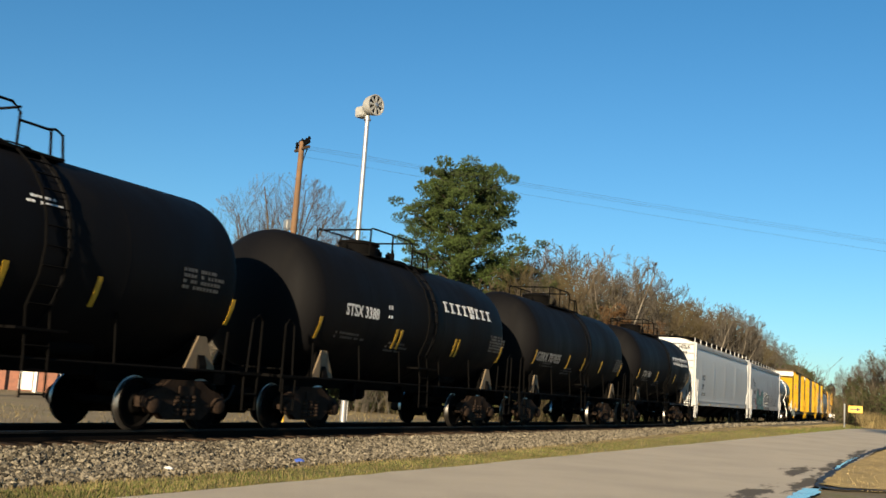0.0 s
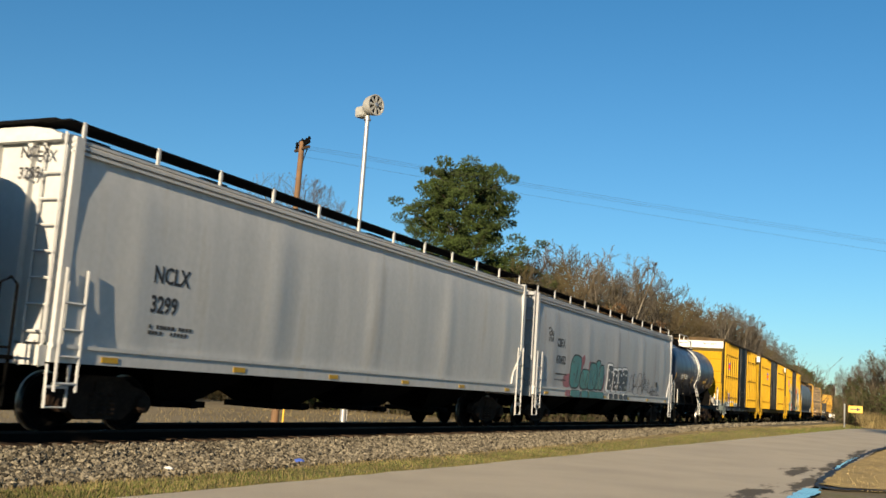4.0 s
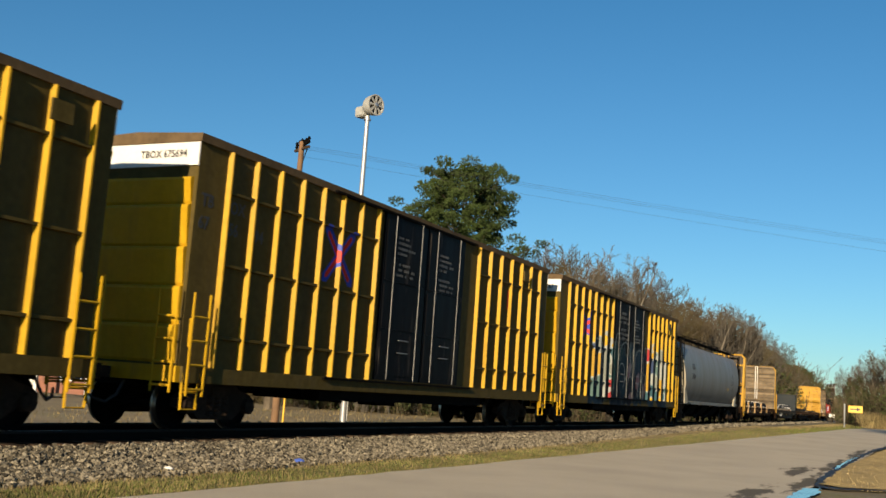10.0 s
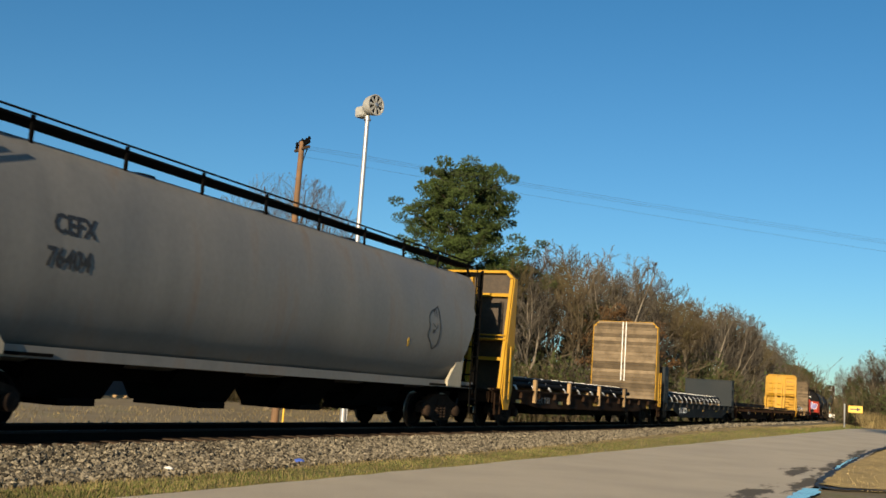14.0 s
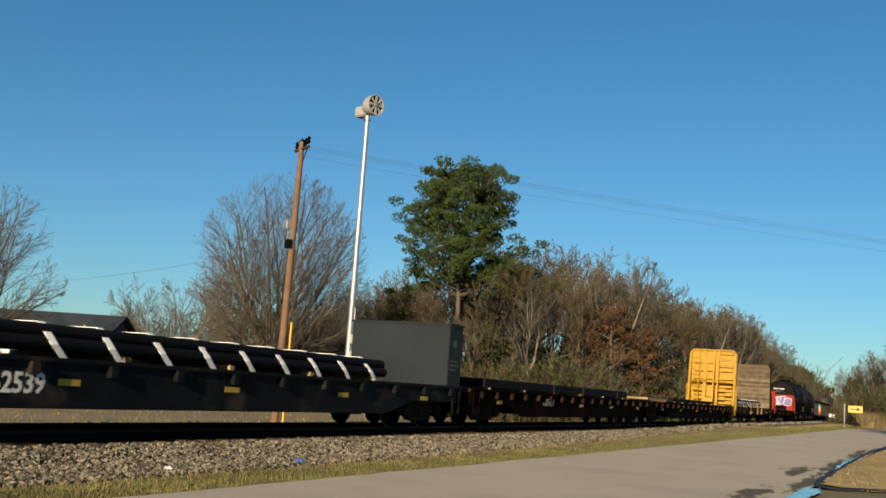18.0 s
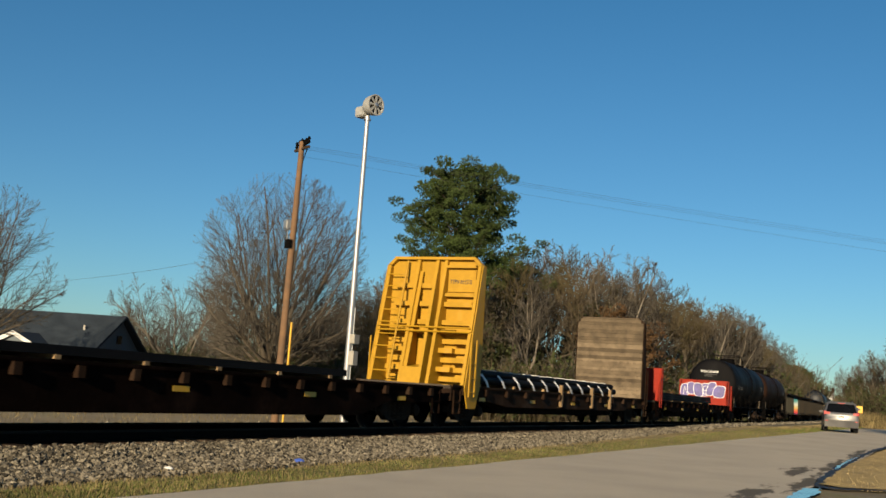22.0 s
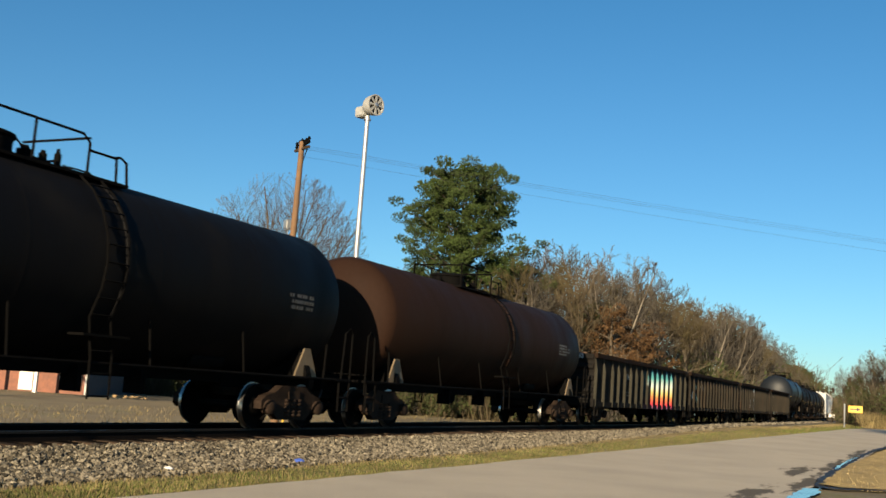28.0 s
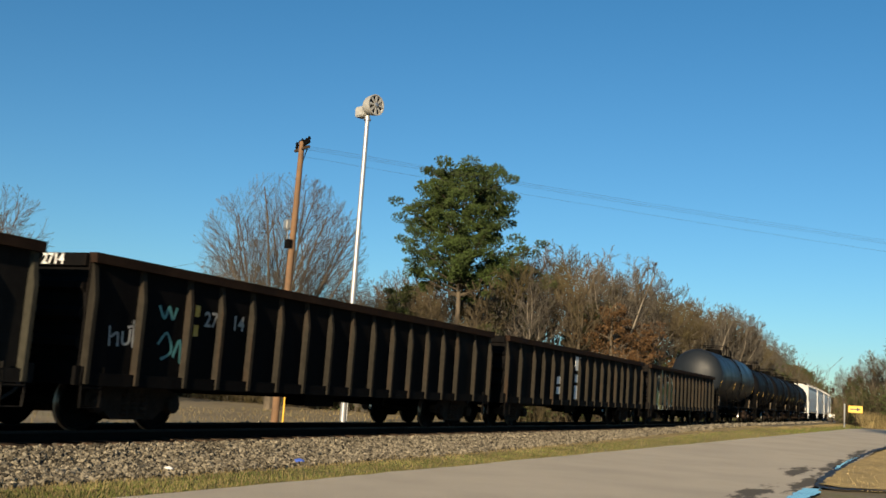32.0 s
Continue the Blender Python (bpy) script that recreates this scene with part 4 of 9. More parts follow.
def mark_text(text, size, y, z, material=None, wide=1.0):
    def put(car, radius, zc, te, hl):
        dz = z - zc
        x = math.sqrt(max(0.1, radius ** 2 - dz ** 2)) + 0.012
        lettering("stencil", text, size, (x, y, z), SIDE, material or M["stencil"], car, wide=wide, over=lambda yy, zz: math.sqrt(max(0.1, radius ** 2 - (zz - zc) ** 2)) + 0.002, rows=[z + 0.06 * k for k in range(10)])
    return put


def mark_bars(y, z, rows, height=0.06, gap=0.1, material=None):
    def put(car, radius, zc, te, hl):
        bm = bmesh.new()
        for i, w in enumerate(rows):
            zz = z - i * gap
            x0, x1 = (math.sqrt(max(0.1, radius ** 2 - (q - zc) ** 2)) + 0.004 for q in (zz, zz + height))
            n = max(1, int(w / 0.085))
            gaps = random.Random(int(y * 100) + i)
            for k in range(n):
                if n > 4 and gaps.random() < 0.16:
                    continue
                a, b = y + k * w / n, y + (k + gaps.uniform(0.55, 0.85)) * w / n
                v = [bm.verts.new(p) for p in ((x0, a, zz), (x0, b, zz), (x1, b, zz + height), (x1, a, zz + height), (x0 - .02, a, zz), (x0 - .02, b, zz), (x1 - .02, b, zz + height), (x1 - .02, a, zz + height))]
                for f in ((0, 1, 2, 3), (7, 6, 5, 4), (0, 4, 5, 1), (3, 2, 6, 7), (1, 5, 6, 2), (0, 3, 7, 4)):
                    bm.faces.new([v[j] for j in f])
        tagged(part("stencil_block", bm, material or M["stencil"], car), kind="stuff")
    return put


def profile_x(sect, z):
    for (x0, z0), (x1, z1) in zip(sect, sect[1:]):
        if z0 <= z <= z1:
            return x0 + (x1 - x0) * (z - z0) / (z1 - z0)
    return sect[0][0]


# ---- covered hoppers ----
def box_hopper(label, c0, c1, paint, top, end_paint, texts=()):
    """Covered hopper with nearly flat, slightly bulged sides, a pale sill and outlets below."""
    car, hl = start_car("covered_hopper", label, c0, c1, "covered hopper")
    b = hl - 0.15
    # body: slope sheets at the ends below, sides drawn in under the sill
    bm = bmesh.new()
    sect = [(1.50, 1.22), (1.53, 1.8), (1.55, 2.6), (1.53, 3.5), (1.47, top - 0.28), (1.40, top - 0.10), (0.9, top + 0.12), (0.45, top + 0.18)]
    full = sect + [(-x, z) for x, z in sect[::-1]]
    ys = [-b + 0.10 + (2 * b - 0.2) * i / 66 for i in range(67)]
    rings = []

    def dents(y):
        """How far the side stands out at y: soft dents, and weld seams at even steps."""
        w = 0.0
        for seam in (-7.9, -3.95, 0.0, 3.95, 7.9):
            w = max(w, 1 - abs(y - seam) / 0.32)
        return 0.020 * noise.noise((y * 0.8, c0, 0)) + 0.035 * max(0, w)

    def over(y, z):
        a, c = sorted(ys, key=lambda q: abs(q - y))[:2]
        f = abs(y - a) / max(1e-6, abs(c - a))
        full_dent = min(1.0, max(0.0, (z - 1.22) / 0.58), max(0.0, (top - 0.28 - z) / (top - 3.78)))
        return profile_x(sect, z) + (dents(a) * (1 - f) + dents(c) * f) * full_dent
    for i, y in enumerate(ys):
        dent = dents(y)
        rings.append([bm.verts.new((x + (dent * math.copysign(1, x) if 1.3 < z < top - 0.3 else 0), y, z)) for x, z in full])
    n = len(full)
    for a, c in zip(rings, rings[1:]):
        for k in range(n):
            bm.faces.new((a[k], a[(k + 1) % n], c[(k + 1) % n], c[k]))
    bm.faces.new(rings[0][::-1])
    bm.faces.new(rings[-1])
    part("body", bm, paint, car, smooth=True)
    for sx in (-1, 1):
        x = sx * 1.48
        # White paint on every sill, for the light that its tilt catches.
        boxes("side_sill", [(min(x, x + sx * 0.09), max(x, x + sx * 0.09), -b, b, 0.98, 1.24), (min(x, x + sx * 0.12), max(x, x + sx * 0.12), -b, b, 1.20, 1.26)], M["hopper_white"], car, "lower sill, painted paler for the light on its tilt")
        for k in range(3):
            boxes("top_chord", [(min(x, x + sx * 0.06), max(x, x + sx * 0.06), -b, b, top - 0.30 + k * 0.085, top - 0.255 + k * 0.085)], paint, car)
        for i in range(6):
            y = -b + 1.2 + (2 * b - 2.4) * i / 5
            boxes("reflector", [(min(sx * 1.568, sx * 1.582), max(sx * 1.568, sx * 1.582), y - 0.18, y + 0.18, 1.02, 1.11)], M["reflector"], car, "yellow reflector plate")
        # roof walk on brackets
        rx = sx * 1.12
        boxes("running_board", [(rx - 0.28, rx + 0.28, -b, b, top + 0.20, top + 0.23)], M["under"], car)
        posts = [(rx + sx * 0.28 - 0.02, rx + sx * 0.28 + 0.02, y - 0.03, y + 0.03, top - 0.05, top + 0.24) for y in [-b + 0.3 + i * (2 * b - 0.6) / 11 for i in range(12)]]
        for r in posts:
            boxes("walk_bracket", [r], paint, car)
        for s in (-1, 1):
            e = s * (b - 0.02)
            ladder("side_ladder", car, sx * 1.60, s * (b - 0.32), 0.55, 2.4, 0.42, end_paint)
            ladder("end_ladder", car, sx * 1.25, s * (b + 0.09), 0.9, top, 0.42, end_paint, "x")
            boxes("corner_post", [(min(x, x + sx * 0.08), max(x, x + sx * 0.08), min(e, e - s * 0.18), max(e, e - s * 0.18), 1.2, top - 0.05)], end_paint, car)
            bm = bmesh.new()
            bm_prism(bm, [(e - s * 0.18, 1.25), (e - s * 0.85, 1.25), (e - s * 0.75, 1.6), (e - s * 0.40, 1.95), (e - s * 0.18, 2.2)], "x", min(x + sx * 0.05, x + sx * 0.10), max(x + sx * 0.05, x + sx * 0.10))
            part("corner_gusset", bm, end_paint, car)
    for s in (-1, 1):
        e = s * (b + 0.02)
        boxes("end_wall", [(-1.46, 1.46, min(e, e - s * 0.12), max(e, e - s * 0.12), 1.26, top - 0.02)], end_paint, car)
        for x in (-0.75, 0.0, 0.75):
            boxes("end_post", [(x - 0.05, x + 0.05, min(e, e + s * 0.10), max(e, e + s * 0.10), 1.0, top - 0.05)], end_paint, car)
        boxes("end_beam", [(-1.5, 1.5, min(e, e + s * 0.14), max(e, e + s * 0.14), 0.92, 1.22)], end_paint, car)
        boxes("end_beam", [(-1.45, 1.45, min(e, e + s * 0.16), max(e, e + s * 0.16), top - 0.14, top - 0.04)], end_paint, car)
        boxes("end_roof_walk", [(-1.1, 1.1, min(e, e - s * 0.5), max(e, e - s * 0.5), top + 0.22, top + 0.26)], M["under"], car)
    for k in range(6):
        y = -b + 1.4 + k * (2 * b - 2.8) / 5
        bm = bmesh.new()
        bm_box(bm, -0.45, 0.45, y - 0.4, y + 0.4, top + 0.16, top + 0.28)
        part("hatch", bm, M["under"], car)
    m = 4
    span = (2 * b - 4.6) / m
    for k in range(m):
        y0 = -b + 2.3 + k * span
        yc = y0 + span / 2
        bm = bmesh.new()
        vt = [bm.verts.new(p) for p in ((-1.42, y0 + .03, 1.22), (1.42, y0 + .03, 1.22), (1.42, y0 + span - .03, 1.22), (-1.42, y0 + span - .03, 1.22))]
        vb = [bm.verts.new(p) for p in ((-0.5, yc - 0.55, 0.42), (0.5, yc - 0.55, 0.42), (0.5, yc + 0.55, 0.42), (-0.5, yc + 0.55, 0.42))]
        bm.faces.new(vt)
        bm.faces.new(vb[::-1])
        for j in range(4):
            bm.faces.new((vt[j], vt[(j + 1) % 4], vb[(j + 1) % 4], vb[j]))
        part("hopper_bay", bm, M["under"], car)
        boxes("outlet_gate", [(-0.7, 0.7, yc - 0.62, yc + 0.62, 0.30, 0.42), (0.7, 0.95, yc - 0.08, yc + 0.08, 0.30, 0.40)], M["under"], car)
    boxes("centre_sill", [(-0.32, 0.32, -hl, hl, 0.72, 1.15)], M["under"], car)
    boxes("shear_plate", [(-1.45, 1.45, s0, s1, 1.02, 1.1) for s0, s1 in ((-b, -b + 2.4), (b - 2.4, b))], M["under"], car)
    steps(car, hl, end_paint, 1.55)
    for s in texts:
        s(car)
    for o in car.children:
        low = min((o.matrix_basis @ v.co).z for v in o.data.vertices) if o.type == "MESH" else 0
        flat = o.name.startswith("stencil") and (abs(o.rotation_euler.z - math.pi / 2) < 0.1 or o.name.startswith("stencil_block"))
        if low > 1.20 and (flat or o.name.startswith("graffiti")):
            layer = max(v.co.x for v in o.data.vertices) - 1.585 if o.name.startswith("graffiti") else 0.0
            conform(o, lambda y, z: over(y, z) + max(0.0, layer), ys, (1.8, 2.6, 3.5))
    return car


def round_hopper(label, c0, c1, paint, top, texts=()):
    """Covered hopper with rounded sides and open, sloping ends."""
    car, hl = start_car("covered_hopper", label, c0, c1, "covered hopper")
    b = hl - 0.2
    bm = bmesh.new()
    sect = [(0.55, 0.95), (0.95, 1.05), (1.25, 1.25), (1.46, 1.6), (1.56, 2.1), (1.58, 2.6), (1.53, 3.1), (1.42, 3.6), (1.28, top - 0.35), (1.12, top - 0.12), (0.7, top + 0.02), (0.3, top + 0.06)]
    full = sect + [(-x, z) for x, z in sect[::-1]]
    n = len(full)
    rings = []
    m = 60
    for i in range(m + 1):
        f = i / m
        ring = []
        for x, z in full:
            reach = 7.25 + 1.95 * max(0.0, (z - 0.95) / (top - 0.95)) ** 0.6          # the end sheet leans out upwards
            y = -reach + 2 * reach * f
            d = 0.03 * noise.noise((y * 0.5, z * 0.7, c0))
            ring.append(bm.verts.new((x + d * math.copysign(1, x), y, z)))
        rings.append(ring)
    for a, c in zip(rings, rings[1:]):
        for k in range(n):
            bm.faces.new((a[k], a[(k + 1) % n], c[(k + 1) % n], c[k]))
    for cap in (rings[0][::-1], rings[-1]):
        bm.faces.new(cap).material_index = 1
    part("body", bm, [paint, M["hopper_end"]], car, smooth=True)
    for s in (-1, 1):
        e = s * b
        for sx in (-1, 1):
            x = sx * 1.45
            bm = bmesh.new()
            bm_prism(bm, [(e - s * 1.1, 1.05), (e - s * 1.95, 1.05), (e - s * 1.95, 1.2), (e - s * 1.25, 1.95), (e - s * 1.0, 1.95), (e - s * 1.1, 1.3)], "x", x - 0.04, x + 0.04)
            part("end_gusset", bm, M["hopper_end"], car, "cream-coloured end gusset, lightened for the sun it faces")
            ladder("side_ladder", car, sx * 1.5, s * (b - 0.3), 0.6, top + 0.1, 0.42, M["under"])
            ladder("end_ladder", car, sx * 1.2, s * (b + 0.02), 0.9, top + 0.1, 0.42, M["under"], "x")
            boxes("corner_post", [(min(x, x - sx * 0.1), max(x, x - sx * 0.1), min(e, e - s * 0.1), max(e, e - s * 0.1), 1.0, top + 0.05)], M["under"], car)
        boxes("end_frame", [(-1.45, 1.45, min(e, e - s * 0.15), max(e, e - s * 0.15), 0.9, 1.2), (-1.45, 1.45, min(e, e - s * 0.08), max(e, e - s * 0.08), top - 0.08, top + 0.06)], M["under"], car)
        boxes("end_platform", [(-1.45, 1.45, min(e, e - s * 2.9), max(e, e - s * 2.9), 1.05, 1.10)], M["under"], car)
        boxes("end_brace", [(-0.5, -0.4, min(e - s * .3, e - s * 0.45), max(e - s * .3, e - s * 0.45), 1.1, top), (0.4, 0.5, min(e - s * .3, e - s * 0.45), max(e - s * .3, e - s * 0.45), 1.1, top)], M["under"], car)
    for sx in (-1, 1):
        boxes("side_sill", [(min(sx * 1.28, sx * 1.42), max(sx * 1.28, sx * 1.42), -b, b, 1.02, 1.20)], paint, car)
        boxes("running_board", [(min(sx * 0.62, sx * 1.12), max(sx * 0.62, sx * 1.12), -b, b, top + 0.20, top + 0.24)], M["under"], car)
        for y in [-b + 0.3 + i * (2 * b - 0.6) / 9 for i in range(10)]:
            boxes("walk_bracket", [(sx * 1.1 - 0.02, sx * 1.1 + 0.02, y - 0.03, y + 0.03, top - 0.15, top + 0.30)], M["under"], car)
        tubes("roof_handrail", [[(sx * 1.12, -b, top + 0.32), (sx * 1.12, b, top + 0.32)]], 0.02, M["under"], car, seg=5)
    for k in range(5):
        y = -b + 2 + k * (2 * b - 4) / 4
        bm = bmesh.new()
        bm_lathe(bm, [(top, 0.4), (top + 0.14, 0.4), (top + 0.18, 0.1)], "z", (0, y, 0), 16)
        part("hatch", bm, M["under"], car, smooth=True)
    for k in range(4):
        yc = -b + 4.1 + k * (2 * b - 8.2) / 3
        bm = bmesh.new()
        bm_prism(bm, [(-0.9, 1.15), (0.9, 1.15), (0.35, 0.40), (-0.35, 0.40)], "y", yc - 1.0, yc + 1.0)
        part("hopper_bay", bm, M["under"], car)
        boxes("outlet_gate", [(-0.8, 0.8, yc - 0.4, yc + 0.4, 0.30, 0.42)], M["under"], car)
    boxes("centre_sill", [(-0.32, 0.32, -hl, hl, 0.72, 1.05)], M["under"], car)
    steps(car, hl, M["under"], 1.45)
    for s in texts:
        s(car)
    for o in car.children:
        if o.name.startswith(("stencil", "graffiti")):
            conform(o, lambda y, z: profile_x([(x + 0.03 * noise.noise((y * 0.5, q * 0.7, c0)), q) for x, q in sect], z) + 0.004, [-8 + 0.25 * k for k in range(33)], (2.1, 2.6, 3.1))
    return car


# ---- boxcars ----
def boxcar(label, c0, c1, paint, door_at, doors, posts, belts, texts=(), top=5.22, door_mat=None, band=True, panels=None):
    """door_at: (y0, y1) of the door opening, doors: leaves in it, posts: (first, last, number) on each part of the side, belts: heights of the rails between."""
    car, hl = start_car("boxcar", label, c0, c1, "boxcar")
    b, x = hl - 0.1, 1.50
    door_mat = door_mat or M["door"]
    # panels carries the yellow darkened for shade, on rails and sill too
    boxes("body", [(-x, x, -b, b, 0.95, top - 0.06)], panels or paint, car, "dirt-streaked yellow side panels, darkened for the shade between posts")
    bm = bmesh.new()
    bm_prism(bm, [(-x - 0.05, top - 0.17), (x + 0.05, top - 0.17), (x + 0.06, top - 0.02), (0, top + 0.06), (-x - 0.06, top - 0.02)], "y", -b - 0.05, b + 0.05)
    part("roof", bm, M["eave"], car, "weathered tan steel roof")
    for sx in (-1, 1):
        for a, c, n in posts:
            for i in range(n):
                y = a + (c - a) * i / (n - 1)
                bm = bmesh.new()
                bm_prism(bm, [(sx * x, y - 0.05), (sx * (x + 0.095), y - 0.02), (sx * (x + 0.095), y + 0.016), (sx * x, y + 0.03)], "z", 1.05, top - 0.17)
                part("side_post", bm, paint, car)
            for z in belts:
                bm = bmesh.new()
                bm_prism(bm, [(sx * x, z - 0.04), (sx * (x + 0.07), z - 0.025), (sx * (x + 0.07), z + 0.025), (sx * x, z + 0.035)], "y", a, c)
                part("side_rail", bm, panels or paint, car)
        for z0, y0 in ((4.50, posts[1][0] + 3.3),):
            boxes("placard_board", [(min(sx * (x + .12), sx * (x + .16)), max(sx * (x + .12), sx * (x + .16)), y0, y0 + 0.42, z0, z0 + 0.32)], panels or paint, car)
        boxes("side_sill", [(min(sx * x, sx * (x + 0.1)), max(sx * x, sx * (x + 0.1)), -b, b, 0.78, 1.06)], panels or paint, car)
        boxes("sill_web", [(min(sx * 1.3, sx * 1.4), max(sx * 1.3, sx * 1.4), door_at[0] - 2.0, door_at[1] + 2.0, 0.55, 0.80)], M["under"], car)
        w = (door_at[1] - door_at[0]) / doors
        for k in range(doors):
            y0 = door_at[0] + k * w
            leaf = boxes("door", [(min(sx * x, sx * (x + 0.06)), max(sx * x, sx * (x + 0.06)), y0 + 0.03, y0 + w - 0.03, 1.08, top - 0.14)], door_mat, car, "dark painted plug door")
            xx = sx * (x + 0.085)
            for z0, z1 in ((1.2, 2.2), (2.3, 3.35), (3.45, top - 0.3)):
                boxes("door_panel", [(min(sx * (x + .05), xx), max(sx * (x + .05), xx), y0 + 0.12, y0 + w - 0.12, z0, z1)], door_mat, leaf)
            for f in (0.2, 0.8):
                tubes("lock_rod", [[(sx * (x + 0.12), y0 + w * f, 1.1), (sx * (x + 0.12), y0 + w * f, top - 0.2)]], 0.010, M["rod"], leaf, "bare steel lock rod", seg=6)
            tubes("door_handle", [[(sx * (x + 0.13), y0 + w * 0.4, 1.75), (sx * (x + 0.13), y0 + w * 0.62, 1.75)], [(sx * (x + 0.13), y0 + w * 0.4, 2.05), (sx * (x + 0.13), y0 + w * 0.62, 2.05)]], 0.014, M["rod"], leaf)
        for z0, out in ((1.0, 0.16), (top - 0.18, 0.12)):
            boxes("door_track", [(min(sx * x, sx * (x + out)), max(sx * x, sx * (x + out)), door_at[0] - w, door_at[1] + w * 0.3, z0, z0 + 0.05)], M["under"], car)
        for s in (-1, 1):
            ladder("side_ladder", car, sx * (x + 0.16), s * (b - 0.28), 0.55, 2.35, 0.44, paint, step=0.42)
            tubes("corner_grab", [[(sx * (x + 0.13), s * (b - 0.05), 1.4), (sx * (x + 0.13), s * (b - 0.05), 1.9)]], 0.02, paint, car, seg=5)
    for s in (-1, 1):
        e = s * b
        for z0, z1 in ((1.1, 1.78), (1.78, 2.46), (2.46, 3.16), (3.16, 3.92), (3.92, 4.42)):
            bm = bmesh.new()
            bm_prism(bm, [(e, z0), (e + s * 0.03, z0 + 0.05), (e + s * 0.10, z1 - 0.07), (e + s * 0.08, z1 - 0.02), (e, z1)], "x", -1.42, 1.42)
            part("end_corrugation", bm, paint, car)
        boxes("end_top_panel", [(-1.5, 1.5, min(e, e + s * 0.03), max(e, e + s * 0.03), 4.62 if band else 4.3, top - 0.08)], M["white"] if band else paint, car, "white warning panel" if band else "")
        boxes("end_sill", [(-1.55, 1.55, min(e, e + s * 0.12), max(e, e + s * 0.12), 0.78, 1.06)], paint, car)
        ladder("end_ladder", car, 1.28, s * (b + 0.17), 0.6, 2.4, 0.42, paint, "x")
        tubes("brake_wheel", [[(-0.7 + 0.28 * math.cos(a), e + s * 0.22, 2.3 + 0.28 * math.sin(a)) for a in [k * math.pi / 8 for k in range(17)]]], 0.02, paint, car)
    boxes("centre_sill", [(-0.32, 0.32, -hl, hl, 0.68, 0.98)], M["under"], car)
    brake_gear(car, [(0.5, 1.0, -1.2, -0.2, 0.45, 0.8), (-0.9, -0.4, 0.5, 1.5, 0.45, 0.78), (-1.2, 1.2, -3.2, -3.1, 0.5, 0.8), (-1.2, 1.2, 3.1, 3.2, 0.5, 0.8)])
    steps(car, hl, paint, x + 0.08)
    for s in texts:
        s(car)
    return car


def side_text(text, size, y, z, x, material, wide=1.0):
    return lambda car: lettering("stencil", text, size, (x, y, z), SIDE, material, car, wide=wide)


def end_text(text, size, x, z, y, material, wide=1.0):
    return lambda car: lettering("stencil", text, size, (x, y, z), FRONT, material, car, wide=wide)


def side_bars(y, z, rows, x, material, height=0.06, gap=0.1):
    return lambda car: bars("stencil_block", car, y, z, rows, material, x, height, gap)


# ---- flat cars and gondolas ----
def flat_base(name, label, c0, c1, paint, deck_z=1.06, deep=0.55, pockets=14, pocket_mat=None, category="flatcar"):
    car, hl = start_car(name, label, c0, c1, category)
    boxes("deck", [(-1.45, 1.45, -hl, hl, deck_z - 0.10, deck_z)], M["deck"], car, "worn plank deck")
    for sx in (-1, 1):
        bm = bmesh.new()
        bm_prism(bm, [(-hl, deck_z - 0.42), (-hl + 2.8, deck_z - 0.42), (-hl + 4.2, deck_z - deep), (hl - 4.2, deck_z - deep), (hl - 2.8, deck_z - 0.42), (hl, deck_z - 0.42), (hl, deck_z - 0.04), (-hl, deck_z - 0.04)], "x", min(sx * 1.38, sx * 1.46), max(sx * 1.38, sx * 1.46))
        part("side_sill", bm, paint, car)
        boxes("sill_flange", [(min(sx * 1.38, sx * 1.52), max(sx * 1.38, sx * 1.52), -hl, hl, deck_z - 0.05, deck_z + 0.012)], paint, car)
        for i in range(pockets):
            y = -hl + 0.7 + (2 * hl - 1.4) * i / (pockets - 1)
            boxes("stake_pocket", [(min(sx * 1.44, sx * 1.56), max(sx * 1.44, sx * 1.56), y - 0.075, y + 0.075, deck_z - 0.25, deck_z - 0.06)], pocket_mat or paint, car)
        for i in range(5):
            y = -hl + 2.2 + (2 * hl - 4.4) * i / 4
            boxes("reflector", [(min(sx * 1.455, sx * 1.466), max(sx * 1.455, sx * 1.466), y - 0.22, y + 0.22, deck_z - 0.40, deck_z - 0.30)], M["reflector"], car, "yellow reflector plate")
    for s in (-1, 1):
        e = s * hl
        boxes("end_sill", [(-1.48, 1.48, min(e, e - s * 0.15), max(e, e - s * 0.15), deck_z - 0.42, deck_z - 0.03)], paint, car)
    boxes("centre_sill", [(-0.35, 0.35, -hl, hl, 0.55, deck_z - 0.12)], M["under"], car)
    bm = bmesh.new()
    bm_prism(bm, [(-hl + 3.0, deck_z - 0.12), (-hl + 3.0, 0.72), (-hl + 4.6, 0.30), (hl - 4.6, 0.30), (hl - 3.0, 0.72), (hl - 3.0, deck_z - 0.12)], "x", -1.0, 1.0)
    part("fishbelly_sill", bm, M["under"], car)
    brake_gear(car, [(0.4, 0.95, -1.4, -0.4, 0.4, 0.72), (-0.9, -0.4, 1.0, 2.0, 0.4, 0.72)])
    steps(car, hl, paint, 1.5)
    return car, hl


